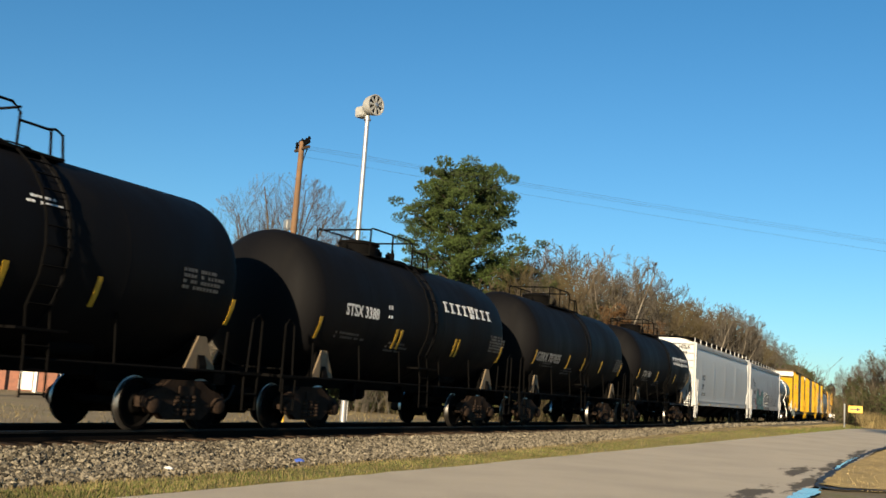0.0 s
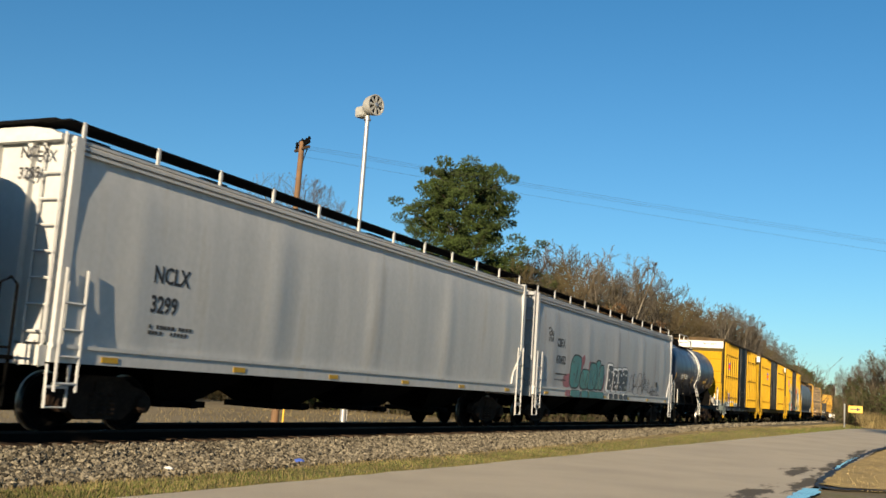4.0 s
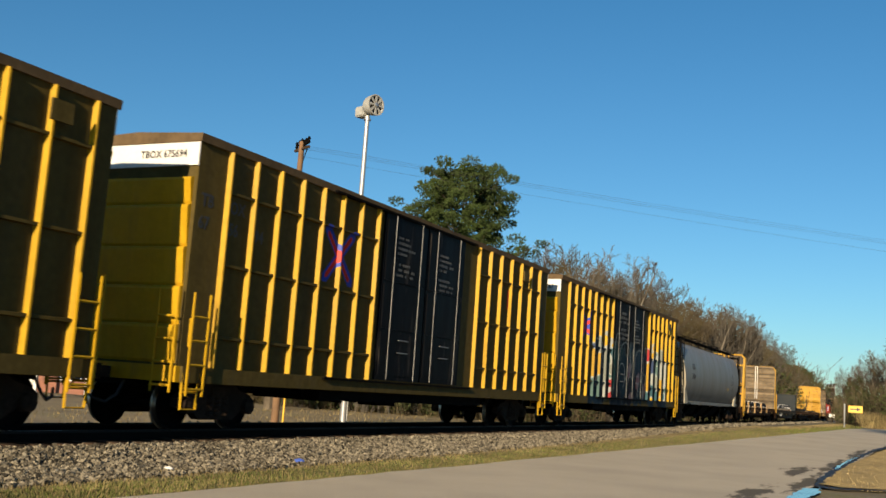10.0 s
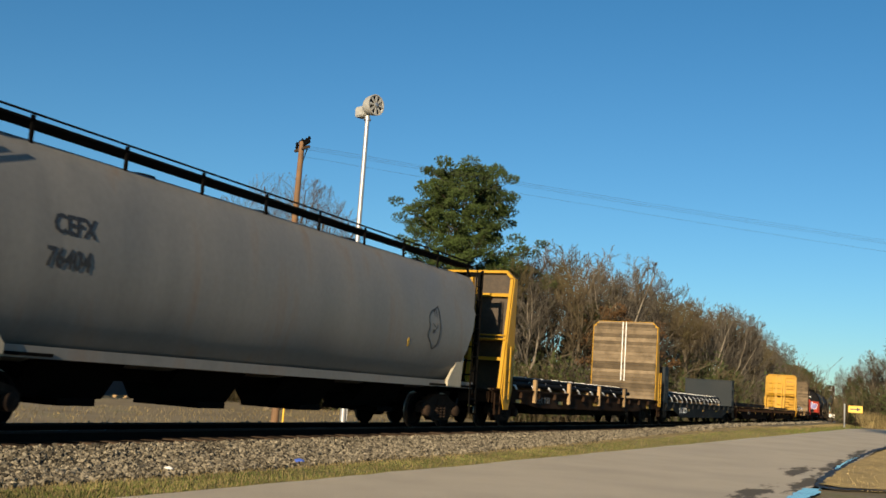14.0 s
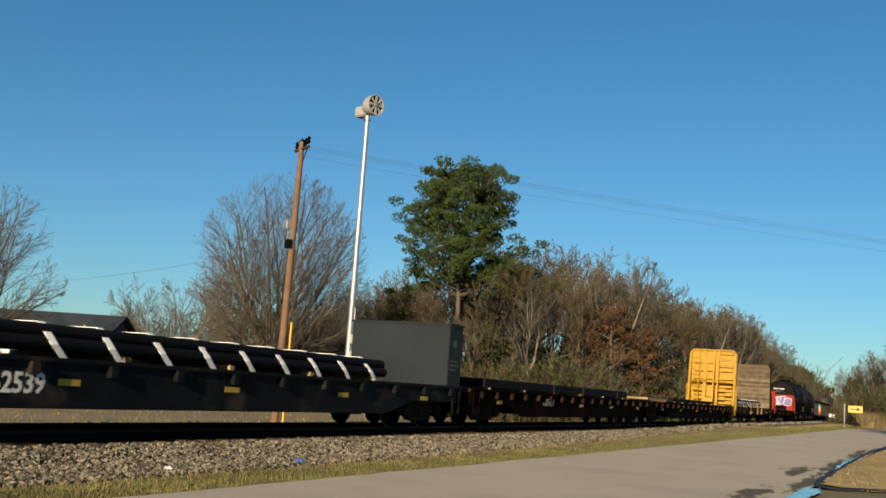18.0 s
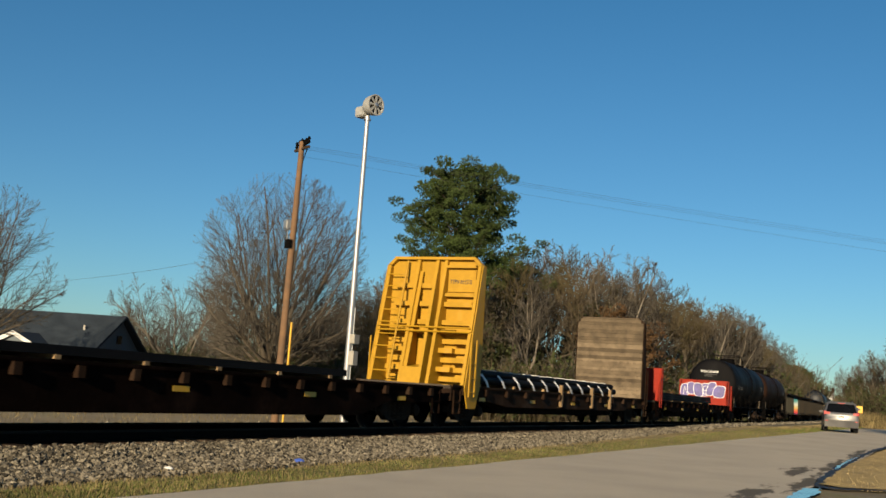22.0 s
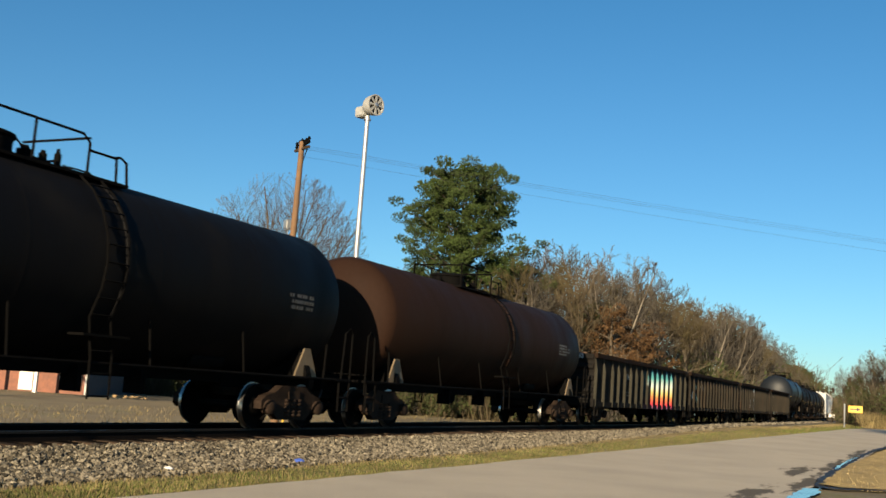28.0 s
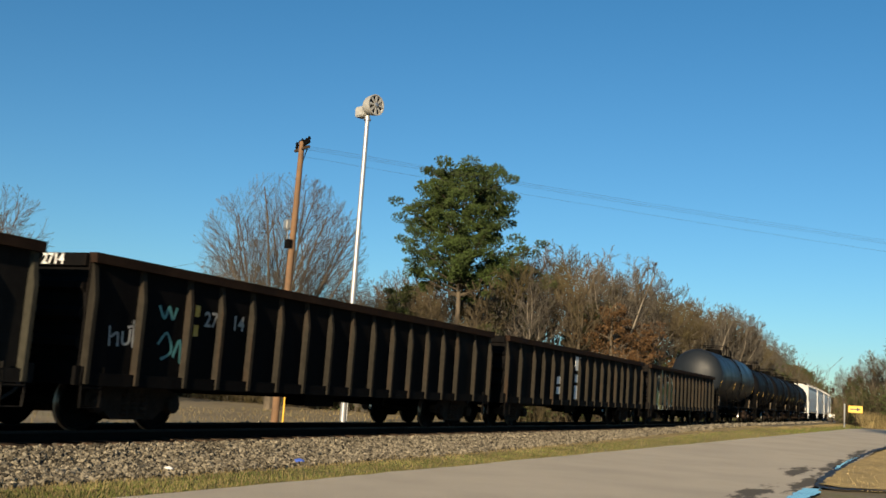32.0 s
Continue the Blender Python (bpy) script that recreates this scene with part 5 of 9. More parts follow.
def bulkhead(car, hl, s, deck_z, top, paint, lined=True, thick=0.85, clipped=0.22, ribbed=True, back=0.45, boxed=True, plate=None):
    """End wall of a bulkhead flat: s = -1 leads. The inner face is lined with planks, the outer one is a frame of posts and plates."""
    yo, yi = s * (hl - back), s * (hl - back - thick)
    w = 1.55
    plate_y = yi + s * 0.10
    bm = bmesh.new()
    shape = [(-w, deck_z), (w, deck_z), (w, top - clipped), (w - clipped, top), (-w + clipped, top), (-w, top - clipped)]
    bm_prism(bm, shape, "y", min(plate_y, plate_y + s * 0.06), max(plate_y, plate_y + s * 0.06))
    wall = part("bulkhead_plate", bm, plate or paint, car)
    if lined:
        z = deck_z + 0.02
        k = 0
        while z < top - 0.06:
            h = (0.14, 0.19, 0.16, 0.22, 0.13)[k % 5]
            z1 = min(z + h, top - 0.02)
            ww = w - 0.02 if z1 < top - clipped else w - 0.02 - (z1 - top + clipped)
            bm = bmesh.new()
            bm_box(bm, -ww, ww, min(plate_y, yi + s * random.uniform(0, 0.02)), max(plate_y, yi + s * 0.03), z + 0.004, z1 - 0.004)
            part("plank", bm, M["plank"], wall)
            z, k = z1, k + 1
    # posts taper from the deck upwards
    reach = abs(yo - plate_y)

    def lean(z, part_of=1.0):
        """y of the leaning front at height z."""
        f = (z - deck_z) / (top - deck_z)
        return plate_y + s * (0.16 + (reach - 0.16) * (1 - f)) * part_of
    for i, x in enumerate((-w + 0.07, -0.52, 0.10, 0.38, w - 0.07) if ribbed else (-w + 0.07, -0.48, 0.32, w - 0.07)):
        tz = top - 0.02 - (clipped if abs(x) > 1.2 else 0)
        bm = bmesh.new()
        bm_prism(bm, [(plate_y, deck_z), (yo, deck_z), (lean(tz), tz), (plate_y, tz)], "x", x - 0.05, x + 0.05)
        part("bulkhead_post", bm, paint, car)
    if ribbed:
        boxes("bulkhead_cap", [(-w + clipped, w - clipped, min(plate_y, plate_y + s * 0.22), max(plate_y, plate_y + s * 0.22), top - 0.06, top + 0.02)], paint, car)
        for sx in (-1, 1):
            bm = bmesh.new()
            bm_prism(bm, [(sx * (w - 0.13), top - clipped), (sx * w, top - clipped), (sx * (w - clipped), top), (sx * (w - clipped - 0.13), top)], "y", min(plate_y, plate_y + s * 0.2), max(plate_y, plate_y + s * 0.2))
            part("bulkhead_cap", bm, paint, car)
        zb = deck_z + 1.62
        tubes("platform_rail", [[(-w + 0.05, lean(zb) + s * 0.06, zb), (w - 0.05, lean(zb) + s * 0.06, zb)], [(-w + 0.05, lean(zb) + s * 0.06, zb - 0.12), (w - 0.05, lean(zb) + s * 0.06, zb - 0.12)]], 0.025, paint, car)
        boxes("end_platform", [(-w, w, min(plate_y, lean(zb)), max(plate_y, lean(zb)), zb - 0.16, zb - 0.12)], paint, car)
        n = int((top - deck_z - 0.3) / 0.36)
        tubes("end_ladder", [[(-0.86, lean(deck_z + 0.05) + s * 0.04, deck_z + 0.05), (-0.86, lean(top - 0.1) + s * 0.04, top - 0.1)]], 0.035, paint, car)
        for k in range(n):
            z = deck_z + 0.3 + 0.36 * k
            tubes("ladder_rung", [[(-w + 0.05, lean(z) + s * 0.02, z), (-0.84, lean(z) + s * 0.04, z)]], 0.018, paint, car)
        if boxed:
            # hollow column beside the middle, stepped stiffeners beside it
            bm = bmesh.new()
            bm_prism(bm, [(lean(deck_z + 0.5, 0.9), deck_z), (lean(deck_z + 0.5, 0.9) + s * 0.04, deck_z), (lean(deck_z + 0.5, 0.9) + s * 0.04, deck_z + 0.5), (lean(top, 0.8) + s * 0.02, top - 0.4), (lean(top, 0.8), top - 0.4), (lean(deck_z + 0.5, 0.9), deck_z + 0.5)], "x", -0.47, -0.36)
            part("column_flange", bm, paint, car)
            bm = bmesh.new()
            bm_prism(bm, [(plate_y, deck_z), (yo, deck_z), (lean(deck_z + 0.45), deck_z + 0.45), (plate_y, deck_z + 0.55)], "x", -0.47, 0.05)
            part("column_foot", bm, paint, car)
            rows = int((top - deck_z - 0.25) / 0.27)
            for k in range(rows):
                z = deck_z + 0.16 + 0.27 * k
                low = z < zb - 0.1
                for q, (x0, x1) in enumerate(((-1.22, -0.58), (-0.36, 0.05), (0.44, 0.88), (0.88, 1.33))):
                    if (q == 1 and low) or (not low and (k % 2 or (q > 1 and z > top - 1.15))):
                        continue
                    f = (0.34, 0.62)[(k + q) % 2] if low else 0.6
                    yy = plate_y + (lean(z) - plate_y) * f
                    boxes("bulkhead_rib", [(x0, x1, min(plate_y, yy), max(plate_y, yy), z - 0.07, z + 0.07)], paint, car)
            zt = top - 1.0
            boxes("marking_panel", [(0.46, 1.34, min(plate_y, plate_y + s * 0.12), max(plate_y, plate_y + s * 0.12), zt, top - 0.36)], paint, car)
            boxes("bulkhead_rib", [(0.44, 1.36, min(plate_y, plate_y + s * 0.26), max(plate_y, plate_y + s * 0.26), z - 0.05, z + 0.05) for z in (zt - 0.1,)], paint, car)
            boxes("bulkhead_rib", [(0.44, 1.36, min(plate_y, plate_y + s * 0.22), max(plate_y, plate_y + s * 0.22), top - 0.30, top - 0.22)], paint, car)
        else:
            for z in (deck_z + 0.9, top - 0.75):
                boxes("cross_beam", [(-w + 0.1, w - 0.1, min(plate_y, lean(z, 0.8)), max(plate_y, lean(z, 0.8)), z - 0.05, z + 0.05)], paint, car)
    for sx in (-1, 1):
        ladder("side_ladder", car, sx * (w + 0.08), (yo + plate_y) / 2 + s * 0.12, deck_z - 0.3, deck_z + 1.3, 0.36, paint)
        bm = bmesh.new()
        bm_prism(bm, [(yi + s * 0.25, deck_z - 0.62), (yo - s * 0.25, deck_z - 0.62), (yo, deck_z - 0.1), (plate_y + s * 0.18, top - clipped), (yi + s * 0.05, top - clipped), (yi, deck_z)] if ribbed else [(yi, deck_z), (yo, deck_z), (plate_y + s * 0.18, top - clipped), (yi + s * 0.05, top - clipped)], "x", min(sx * w, sx * (w + 0.03)), max(sx * w, sx * (w + 0.03)))
        part("bulkhead_side", bm, paint, car)
    return wall


def long_load(name, label, car_c, hl_span, z0, layers, per, width, height, material, seed=0, deck=1.02, bands=()):
    """A stack of long stock as one thing, tied to the car that it rides on."""
    rnd = random.Random(seed)
    top_ob = tagged(new(name, None), label, "steel load", "loads on the flatcars")
    y0, y1 = hl_span
    dx = width / per
    for l in range(layers):
        for k in range(per):
            bm = bmesh.new()
            x = -width / 2 + (k + 0.5) * dx
            a, b = y0 + rnd.uniform(0, 0.5), y1 - rnd.uniform(0, 0.5)
            bm_box(bm, x - dx * 0.46, x + dx * 0.46, a, b, z0 + l * height, z0 + (l + 0.93) * height)
            part("steel_length", bm, material, top_ob)
    for i in range(6):
        y = y0 + 0.8 + (y1 - y0 - 1.6) * i / 5
        boxes("dunnage_strip", [(-width / 2, width / 2, y - 0.06, y + 0.06, deck, z0)], M["dunnage"], top_ob, "wooden dunnage strip")
    for y in bands:
        zt = z0 + layers * height
        boxes("steel_band", [(width / 2 - 0.02, width / 2 + 0.02, y - 0.03, y + 0.03, deck, zt + 0.01), (-width / 2, width / 2, y - 0.03, y + 0.03, zt - 0.01, zt + 0.012)], M["truck"], top_ob)
    CARS.append((top_ob, car_c, 7.0))
    return top_ob


def strapped_pipes(label, car_c, y0, y1, z0, x_half, n, straps, seed=1, high=0.45):
    ob = tagged(new("pipe_bundle", None), label, "steel load", "loads on the flatcars")
    r = x_half / n
    for row in range(2):
        for k in range(n - row):
            bm = bmesh.new()
            x = -x_half + r + 2 * r * k + row * r
            zz = z0 + 0.1 + r + row * r * 1.7
            bm_lathe(bm, [(y0 + 0.05 * (k % 3), r * 0.98), (y1 - 0.07 * (k % 2), r * 0.98)], "y", (x, 0, zz), 12)
            part("pipe", bm, M["pipe"], ob, smooth=True)
    ztop = z0 + 0.1 + 2 * r + 1.7 * r
    for i in range(straps):
        y = y0 + 0.9 + (y1 - y0 - 1.8) * i / max(1, straps - 1)
        bm = bmesh.new()
        # each strap runs from the sill up and over
        pts = [(x_half + 0.03, y + 0.35, z0 - 0.12), (x_half + 0.04, y, ztop - 0.32), (x_half - 0.25, y - 0.05, ztop + 0.02), (-x_half + 0.25, y - 0.05, ztop + 0.02), (-x_half - 0.04, y, ztop - 0.32), (-x_half - 0.03, y + 0.35, z0 - 0.12)]
        for a, b in zip(pts, pts[1:]):
            a, b = Vector(a), Vector(b)
            wv = Vector((0, 0.07, 0))
            nn = (b - a).cross(wv).normalized() * 0.006
            v = [bm.verts.new(p) for p in (a - wv - nn, a + wv - nn, b + wv - nn, b - wv - nn, a - wv + nn, a + wv + nn, b + wv + nn, b - wv + nn)]
            for f in ((0, 1, 2, 3), (4, 5, 6, 7), (0, 1, 5, 4), (1, 2, 6, 5), (2, 3, 7, 6), (3, 0, 4, 7)):
                bm.faces.new([v[q] for q in f])
        part("tie_strap", bm, M["strap"], ob, "white tie-down strap")
    for y in [y0 + 0.6 + (y1 - y0 - 1.2) * i / 5 for i in range(6)]:
        boxes("dunnage_strip", [(-x_half, x_half, y - 0.06, y + 0.06, z0, z0 + 0.1)], M["dunnage"], ob, "wooden dunnage strip")
    CARS.append((ob, car_c, 7.0))
    return ob


def wood_stake(car_c, y, z0, z1, x=1.5):
    ob = boxes("wood_stake", [(x - 0.05, x + 0.06, y - 0.07, y + 0.07, z0, z1)], M["dunnage"], None)
    tagged(ob, "pale wooden stake set in a flatcar pocket", "stake", "stakes on the flatcars")
    CARS.append((ob, car_c, 7.0))


def gondola(label, c0, c1, paint, top=2.72, texts=(), seed=0, load=True, post_paint=None):
    car, hl = start_car("gondola", label, c0, c1, "gondola")
    b, x = hl - 0.1, 1.42
    boxes("floor", [(-x, x, -b, b, 1.0, 1.08)], M["under"], car)
    for sx in (-1, 1):
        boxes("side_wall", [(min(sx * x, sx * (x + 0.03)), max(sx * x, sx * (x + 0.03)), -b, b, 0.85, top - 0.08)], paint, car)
        boxes("top_chord", [(min(sx * (x - 0.03), sx * (x + 0.15)), max(sx * (x - 0.03), sx * (x + 0.15)), -b, b, top - 0.16, top)], M["gon_chord"], car)
        boxes("side_sill", [(min(sx * x, sx * (x + 0.10)), max(sx * x, sx * (x + 0.10)), -b, b, 0.66, 0.86)], paint, car)
        for y in [q * b / 8.05 for q in (-7.95, -6.85, -5.65, *[0.95 * k for k in range(-5, 6)], 5.65, 6.85, 7.95)]:
            bm = bmesh.new()
            rows = [[bm.verts.new((sx * (x + 0.03 + d), y + w, z)) for w, d in ((-0.075, 0), (-0.04, deep), (0.04, deep), (0.075, 0))] for z, deep in ((0.68, 0.10), (2.05, 0.11), (top - 0.16, 0.02))]
            for lo, hi in zip(rows, rows[1:]):
                for k in range(4):
                    bm.faces.new((lo[k], lo[(k + 1) % 4], hi[(k + 1) % 4], hi[k]))
            bm.faces.new(rows[0][::-1])
            bm.faces.new(rows[-1])
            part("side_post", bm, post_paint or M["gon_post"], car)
    for s in (-1, 1):
        e = s * b
        boxes("end_wall", [(-x, x, min(e, e - s * 0.06), max(e, e - s * 0.06), 0.9, top - 0.05), (-x, x, min(e, e + s * 0.08), max(e, e + s * 0.08), top - 0.22, top - 0.02)], paint, car)
        for z in (1.3, 1.75, 2.2):
            bm = bmesh.new()
            bm_prism(bm, [(e, z - 0.12), (e + s * 0.09, z - 0.05), (e + s * 0.09, z + 0.05), (e, z + 0.12)], "x", -x, x)
            part("end_rib", bm, paint, car)
        boxes("end_sill", [(-1.5, 1.5, min(e, e + s * 0.1), max(e, e + s * 0.1), 0.66, 0.95)], paint, car)
    boxes("centre_sill", [(-0.35, 0.35, -hl, hl, 0.55, 1.0)], M["under"], car)
    brake_gear(car, [(0.5, 1.0, -1.0, 0.2, 0.4, 0.7), (-1.0, 1.0, 2.5, 2.6, 0.45, 0.7)])
    steps(car, hl, paint, 1.5)
    for s in texts:
        s(car)
    if load:
        rnd = random.Random(seed)
        heap = bmesh.new()
        for k in range(46):
            y = rnd.uniform(-b + 0.6, b - 0.6)
            xx = rnd.uniform(-1.2, 1.2)
            zz = top - 0.28 + 0.22 * noise.noise((y * 0.5, seed * 7.1, 0)) + rnd.uniform(-0.12, 0.1)
            sx_, sy_, sz_ = rnd.uniform(0.15, 0.5), rnd.uniform(0.2, 0.7), rnd.uniform(0.08, 0.22)
            m4 = Matrix.Translation((xx * (1 - sx_ / 1.5), y, zz)) @ Euler((rnd.uniform(-.4, .4), rnd.uniform(-.4, .4), rnd.uniform(0, 3))).to_matrix().to_4x4() @ Matrix.Diagonal((sx_, sy_, sz_, 1))
            res = bmesh.ops.create_cube(heap, size=1.4, matrix=m4)
        bm_box(heap, -1.35, 1.35, -b + 0.3, b - 0.3, 1.1, top - 0.42)
        ld = part("scrap_load", heap, M["scrap"], None)
        tagged(ld, "rusty scrap heaped in a gondola", "scrap load", kind="stuff")
        CARS.append((ld, (c0 + c1) / 2, hl - 1.75))
    return car


# ---- sprayed lines ----
def ribbon(car, pts, width, material, place, depth=0.0, closed=False, label=""):
    """One sprayed stroke through pts (across, up), smoothed; place turns (across, up, depth) into the car's space."""
    n = len(pts)
    line = []
    spans = n if closed else n - 1
    for i in range(spans):
        p0, p1, p2, p3 = (Vector(pts[(i + k) % n] if closed else pts[min(n - 1, max(0, i + k))]) for k in (-1, 0, 1, 2))
        for q in range(5):
            t = q / 5
            line.append(0.5 * (2 * p1 + (p2 - p0) * t + (2 * p0 - 5 * p1 + 4 * p2 - p3) * t * t + (3 * p1 - p0 - 3 * p2 + p3) * t ** 3))
    if not closed:
        line.append(Vector(pts[-1]))
    bm = bmesh.new()
    rings = []
    m = len(line)
    for i, p in enumerate(line):
        d = (line[(i + 1) % m] if closed or i < m - 1 else p) - (line[i - 1] if closed or i else p)
        side = Vector((-d.y, d.x)).normalized() * width / 2 * (0.8 + 0.3 * noise.noise((p.x * 3, p.y * 3, 0)))
        rings.append([bm.verts.new(place(u.x, u.y, dd)) for u, dd in ((p - side, depth), (p + side, depth), (p + side, depth + 0.003), (p - side, depth + 0.003))])
    for a, b in zip(rings, rings[1:] + rings[:1] if closed else rings[1:]):
        for k in range(4):
            bm.faces.new((a[k], a[(k + 1) % 4], b[(k + 1) % 4], b[k]))
    if not closed:
        bm.faces.new(rings[0][::-1])
        bm.faces.new(rings[-1])
    return part("graffiti_line", bm, material, car, label)


def arch(y, z0, wide, high, lean=0.0, point=0.0):
    """An arch-shaped stroke: feet at z0, middle at y; point draws its top to a tip."""
    out = []
    for k in range(9):
        a = math.pi * k / 8
        c, r = math.cos(a), math.sin(a) ** (0.7 + point)
        out.append((y - wide / 2 * c + lean * r, z0 + high * r))
    return out


def on_side(x):
    return lambda u, v, d: (x + d, u, v)


# ---- the train ----
def brand_bars(y, z, length, h):
    """A maker's name as plain blocks of its size."""
    def put(car, radius, zc, te, hl):
        n = 8
        dz0, dz1 = z - zc, z + h - zc
        x0, x1 = (math.sqrt(max(0.1, radius ** 2 - q ** 2)) + 0.01 for q in (dz0, dz1))
        for k in range(n):
            step = length / n
            bm = bmesh.new()
            for fa, fb, ga, gb in ((0.20, 0.42, 0, 1), (0.08, 0.66, 0, 0.16), (0.08, 0.70, 0.84, 1)) if k != 4 else ((0.1, 0.75, -0.12, 0.35), (0.05, 0.35, 0.45, 1.1), (0.5, 0.85, 0.45, 1.1)):
                a, b, za, zb = y + (k + fa) * step, y + (k + fb) * step, z + ga * h, z + gb * h
                xa, xb = x0 + (x1 - x0) * ga, x0 + (x1 - x0) * gb
                v = [bm.verts.new(p) for p in ((xa, a, za), (xa, b, za), (xb, b, zb), (xb, a, zb), (xa - .03, a, za), (xa - .03, b, za), (xb - .03, b, zb), (xb - .03, a, zb))]
                for f in ((0, 1, 2, 3), (7, 6, 5, 4), (0, 4, 5, 1), (3, 2, 6, 7), (1, 5, 6, 2), (0, 3, 7, 4)):
                    bm.faces.new([v[q] for q in f])
            part("name_block", bm, M["stencil"], car, "white block of a painted name")
    return put


fine_print = [mark_bars(-4.3, 2.02, [1.0, 1.3], 0.05, 0.09, M["stencil_dim"]), mark_bars(-1.9, 1.95, [0.9, 1.1, 0.9], 0.05, 0.09, M["stencil_dim"]), mark_bars(4.1, 2.55, [0.9, 1.1, 1.1, 1.1, 1.0, 1.1], 0.05, 0.085, M["stencil_dim"])]
tank_car("black tank car with yellow stripes", 0.3, 16.3, M["black"], 1.62, 4.28, [mark_bars(5.3, 2.7, [0.9, 1.1, 1.1, 1.0], 0.06, 0.1, M["stencil_dim"]), mark_bars(1.9, 3.35, [0.6, 0.7], 0.04, 0.09)], (-3.6, -1.5, 1.6, 3.4), 2.4, 1.95)
tank_car("black tank car with white stencils and a painted name", 16.9, 29.4, M["black"], 1.60, 4.23, [mark_text("STSX 3388", 0.36, -4.1, 2.46, wide=0.92), brand_bars(0.95, 3.0, 3.3, 0.28), mark_bars(-2.15, 2.55, [0.22], 0.3, 0.1)] + fine_print, (-1.6, -1.36, 1.78, 2.0), 0.12, 0.1)
tank_car("black tank car with faded white number", 30.0, 42.5, M["black"], 1.60, 4.34, [mark_text("GBRX 707835", 0.42, -4.9, 2.10, M["stencil_worn"], 0.95)] + fine_print, (-1.66, 0.1, 2.3))
tank_car("black tank car with white stencils and a painted name", 43.1, 55.6, M["black"], 1.60, 4.34, [mark_text("STSX 3861", 0.36, -4.3, 2.12, M["stencil_worn"], 0.92), brand_bars(1.35, 2.92, 3.3, 0.36)] + fine_print, (-1.65, 1.9))
box_hopper("white covered hopper with a grey-streaked side", 56.0, 75.4, M["hopper_white"], 4.45, M["hopper_white"],
           [side_text("NCLX", 0.40, -7.54, 2.42, 1.59, M["ink"], 0.85), side_text("3299", 0.40, -7.54, 1.92, 1.59, M["ink"], 0.85), end_text("NCLX", 0.26, 0.62, 4.05, -9.72, M["ink"], 0.9), end_text("3299", 0.26, 0.62, 3.72, -9.72, M["ink"], 0.9),
            side_bars(-7.6, 1.65, [1.3, 1.1], 1.6, M["stencil_dim"])])
SPRAY = {"teal": mat("teal_spray_paint", (0.055, 0.19, 0.19), 0.5, vary=0.3, scale=3, fine=8, bump=0.0), "pink": mat("faded_red_spray_paint", (0.26, 0.10, 0.12), 0.55, vary=0.35, scale=2.5, fine=9, bump=0.0),
         "mist_dim": mat("thin_pale_spray_paint", (0.105, 0.128, 0.135), 0.6, vary=0.35, scale=4, bump=0.0), "deep_red": mat("deep_red_spray_paint", (0.06, 0.006, 0.014), 0.5, vary=0.5, scale=4, bump=0.0), "black": M["ink"], "pale": mat("pale_spray_paint", (0.66, 0.67, 0.68), 0.5, vary=0.08, bump=0.0), "violet": mat("violet_spray_paint", (0.10, 0.085, 0.25), 0.5, vary=0.4, scale=2.2, fine=8, bump=0.0),
         "mist": mat("light_teal_spray_paint", (0.20, 0.34, 0.33), 0.5, vary=0.2, bump=0.0), "slate": mat("slate_spray_paint", (0.045, 0.05, 0.06), 0.5, vary=0.3, bump=0.0)}


def blob(car, name, centre, size, lean, square, material, depth, place, label="", hole=None):
    """One rounded patch of sprayed paint; place turns (across, up, depth) into the car's space."""
    bm = bmesh.new()
    n = 36
    pts = []
    for k in range(n):
        a = 2 * math.pi * k / n
        c, s = math.cos(a), math.sin(a)
        u = math.copysign(abs(c) ** square, c) * size[0] / 2
        v = math.copysign(abs(s) ** square, s) * size[1] / 2
        u *= 1 + 0.06 * math.sin(3 * a + centre[0] * 5)
        pts.append((centre[0] + u + lean * v, centre[1] + v))
    lo, hi = [bm.verts.new(place(u, v, depth - 0.003)) for u, v in pts], [bm.verts.new(place(u, v, depth)) for u, v in pts]
    bm.faces.new(lo[::-1])
    bm.faces.new(hi)
    for k in range(n):
        bm.faces.new((lo[k], lo[(k + 1) % n], hi[(k + 1) % n], hi[k]))
    return part(name, bm, material, car, label)


def throw_up(rows, place, edge, fill, rim=0.07, shine=None, square=0.62, spots=None):
    """A row of overlapping bulging shapes with an outline. rows: (across, up, width, height, lean)."""
    def put(car):
        for i, (u, v, w, h, lean) in enumerate(rows):
            d = 0.008 * (i % 3)
            blob(car, "graffiti_outline", (u, v), (w + 2 * rim, h + 2 * rim), lean, square, edge, 0.004 + d, place)
            blob(car, "graffiti_fill", (u, v), (w, h), lean, square, fill, 0.008 + d, place)
            if shine:
                blob(car, "graffiti_stroke", (u + w * 0.12, v - h * 0.08), (w * 0.06, h * 0.55), lean + 0.25, 1.0, shine, 0.0105 + d, place)
            if spots:
                for q in range(4):
                    blob(car, "graffiti_spot", (u + w * (-0.28, 0.26, -0.15, 0.2)[q], v + h * (0.3, 0.25, -0.1, -0.32)[q]), (0.09, 0.10), 0.0, 1.0, spots, 0.0108 + d, place)
    return put


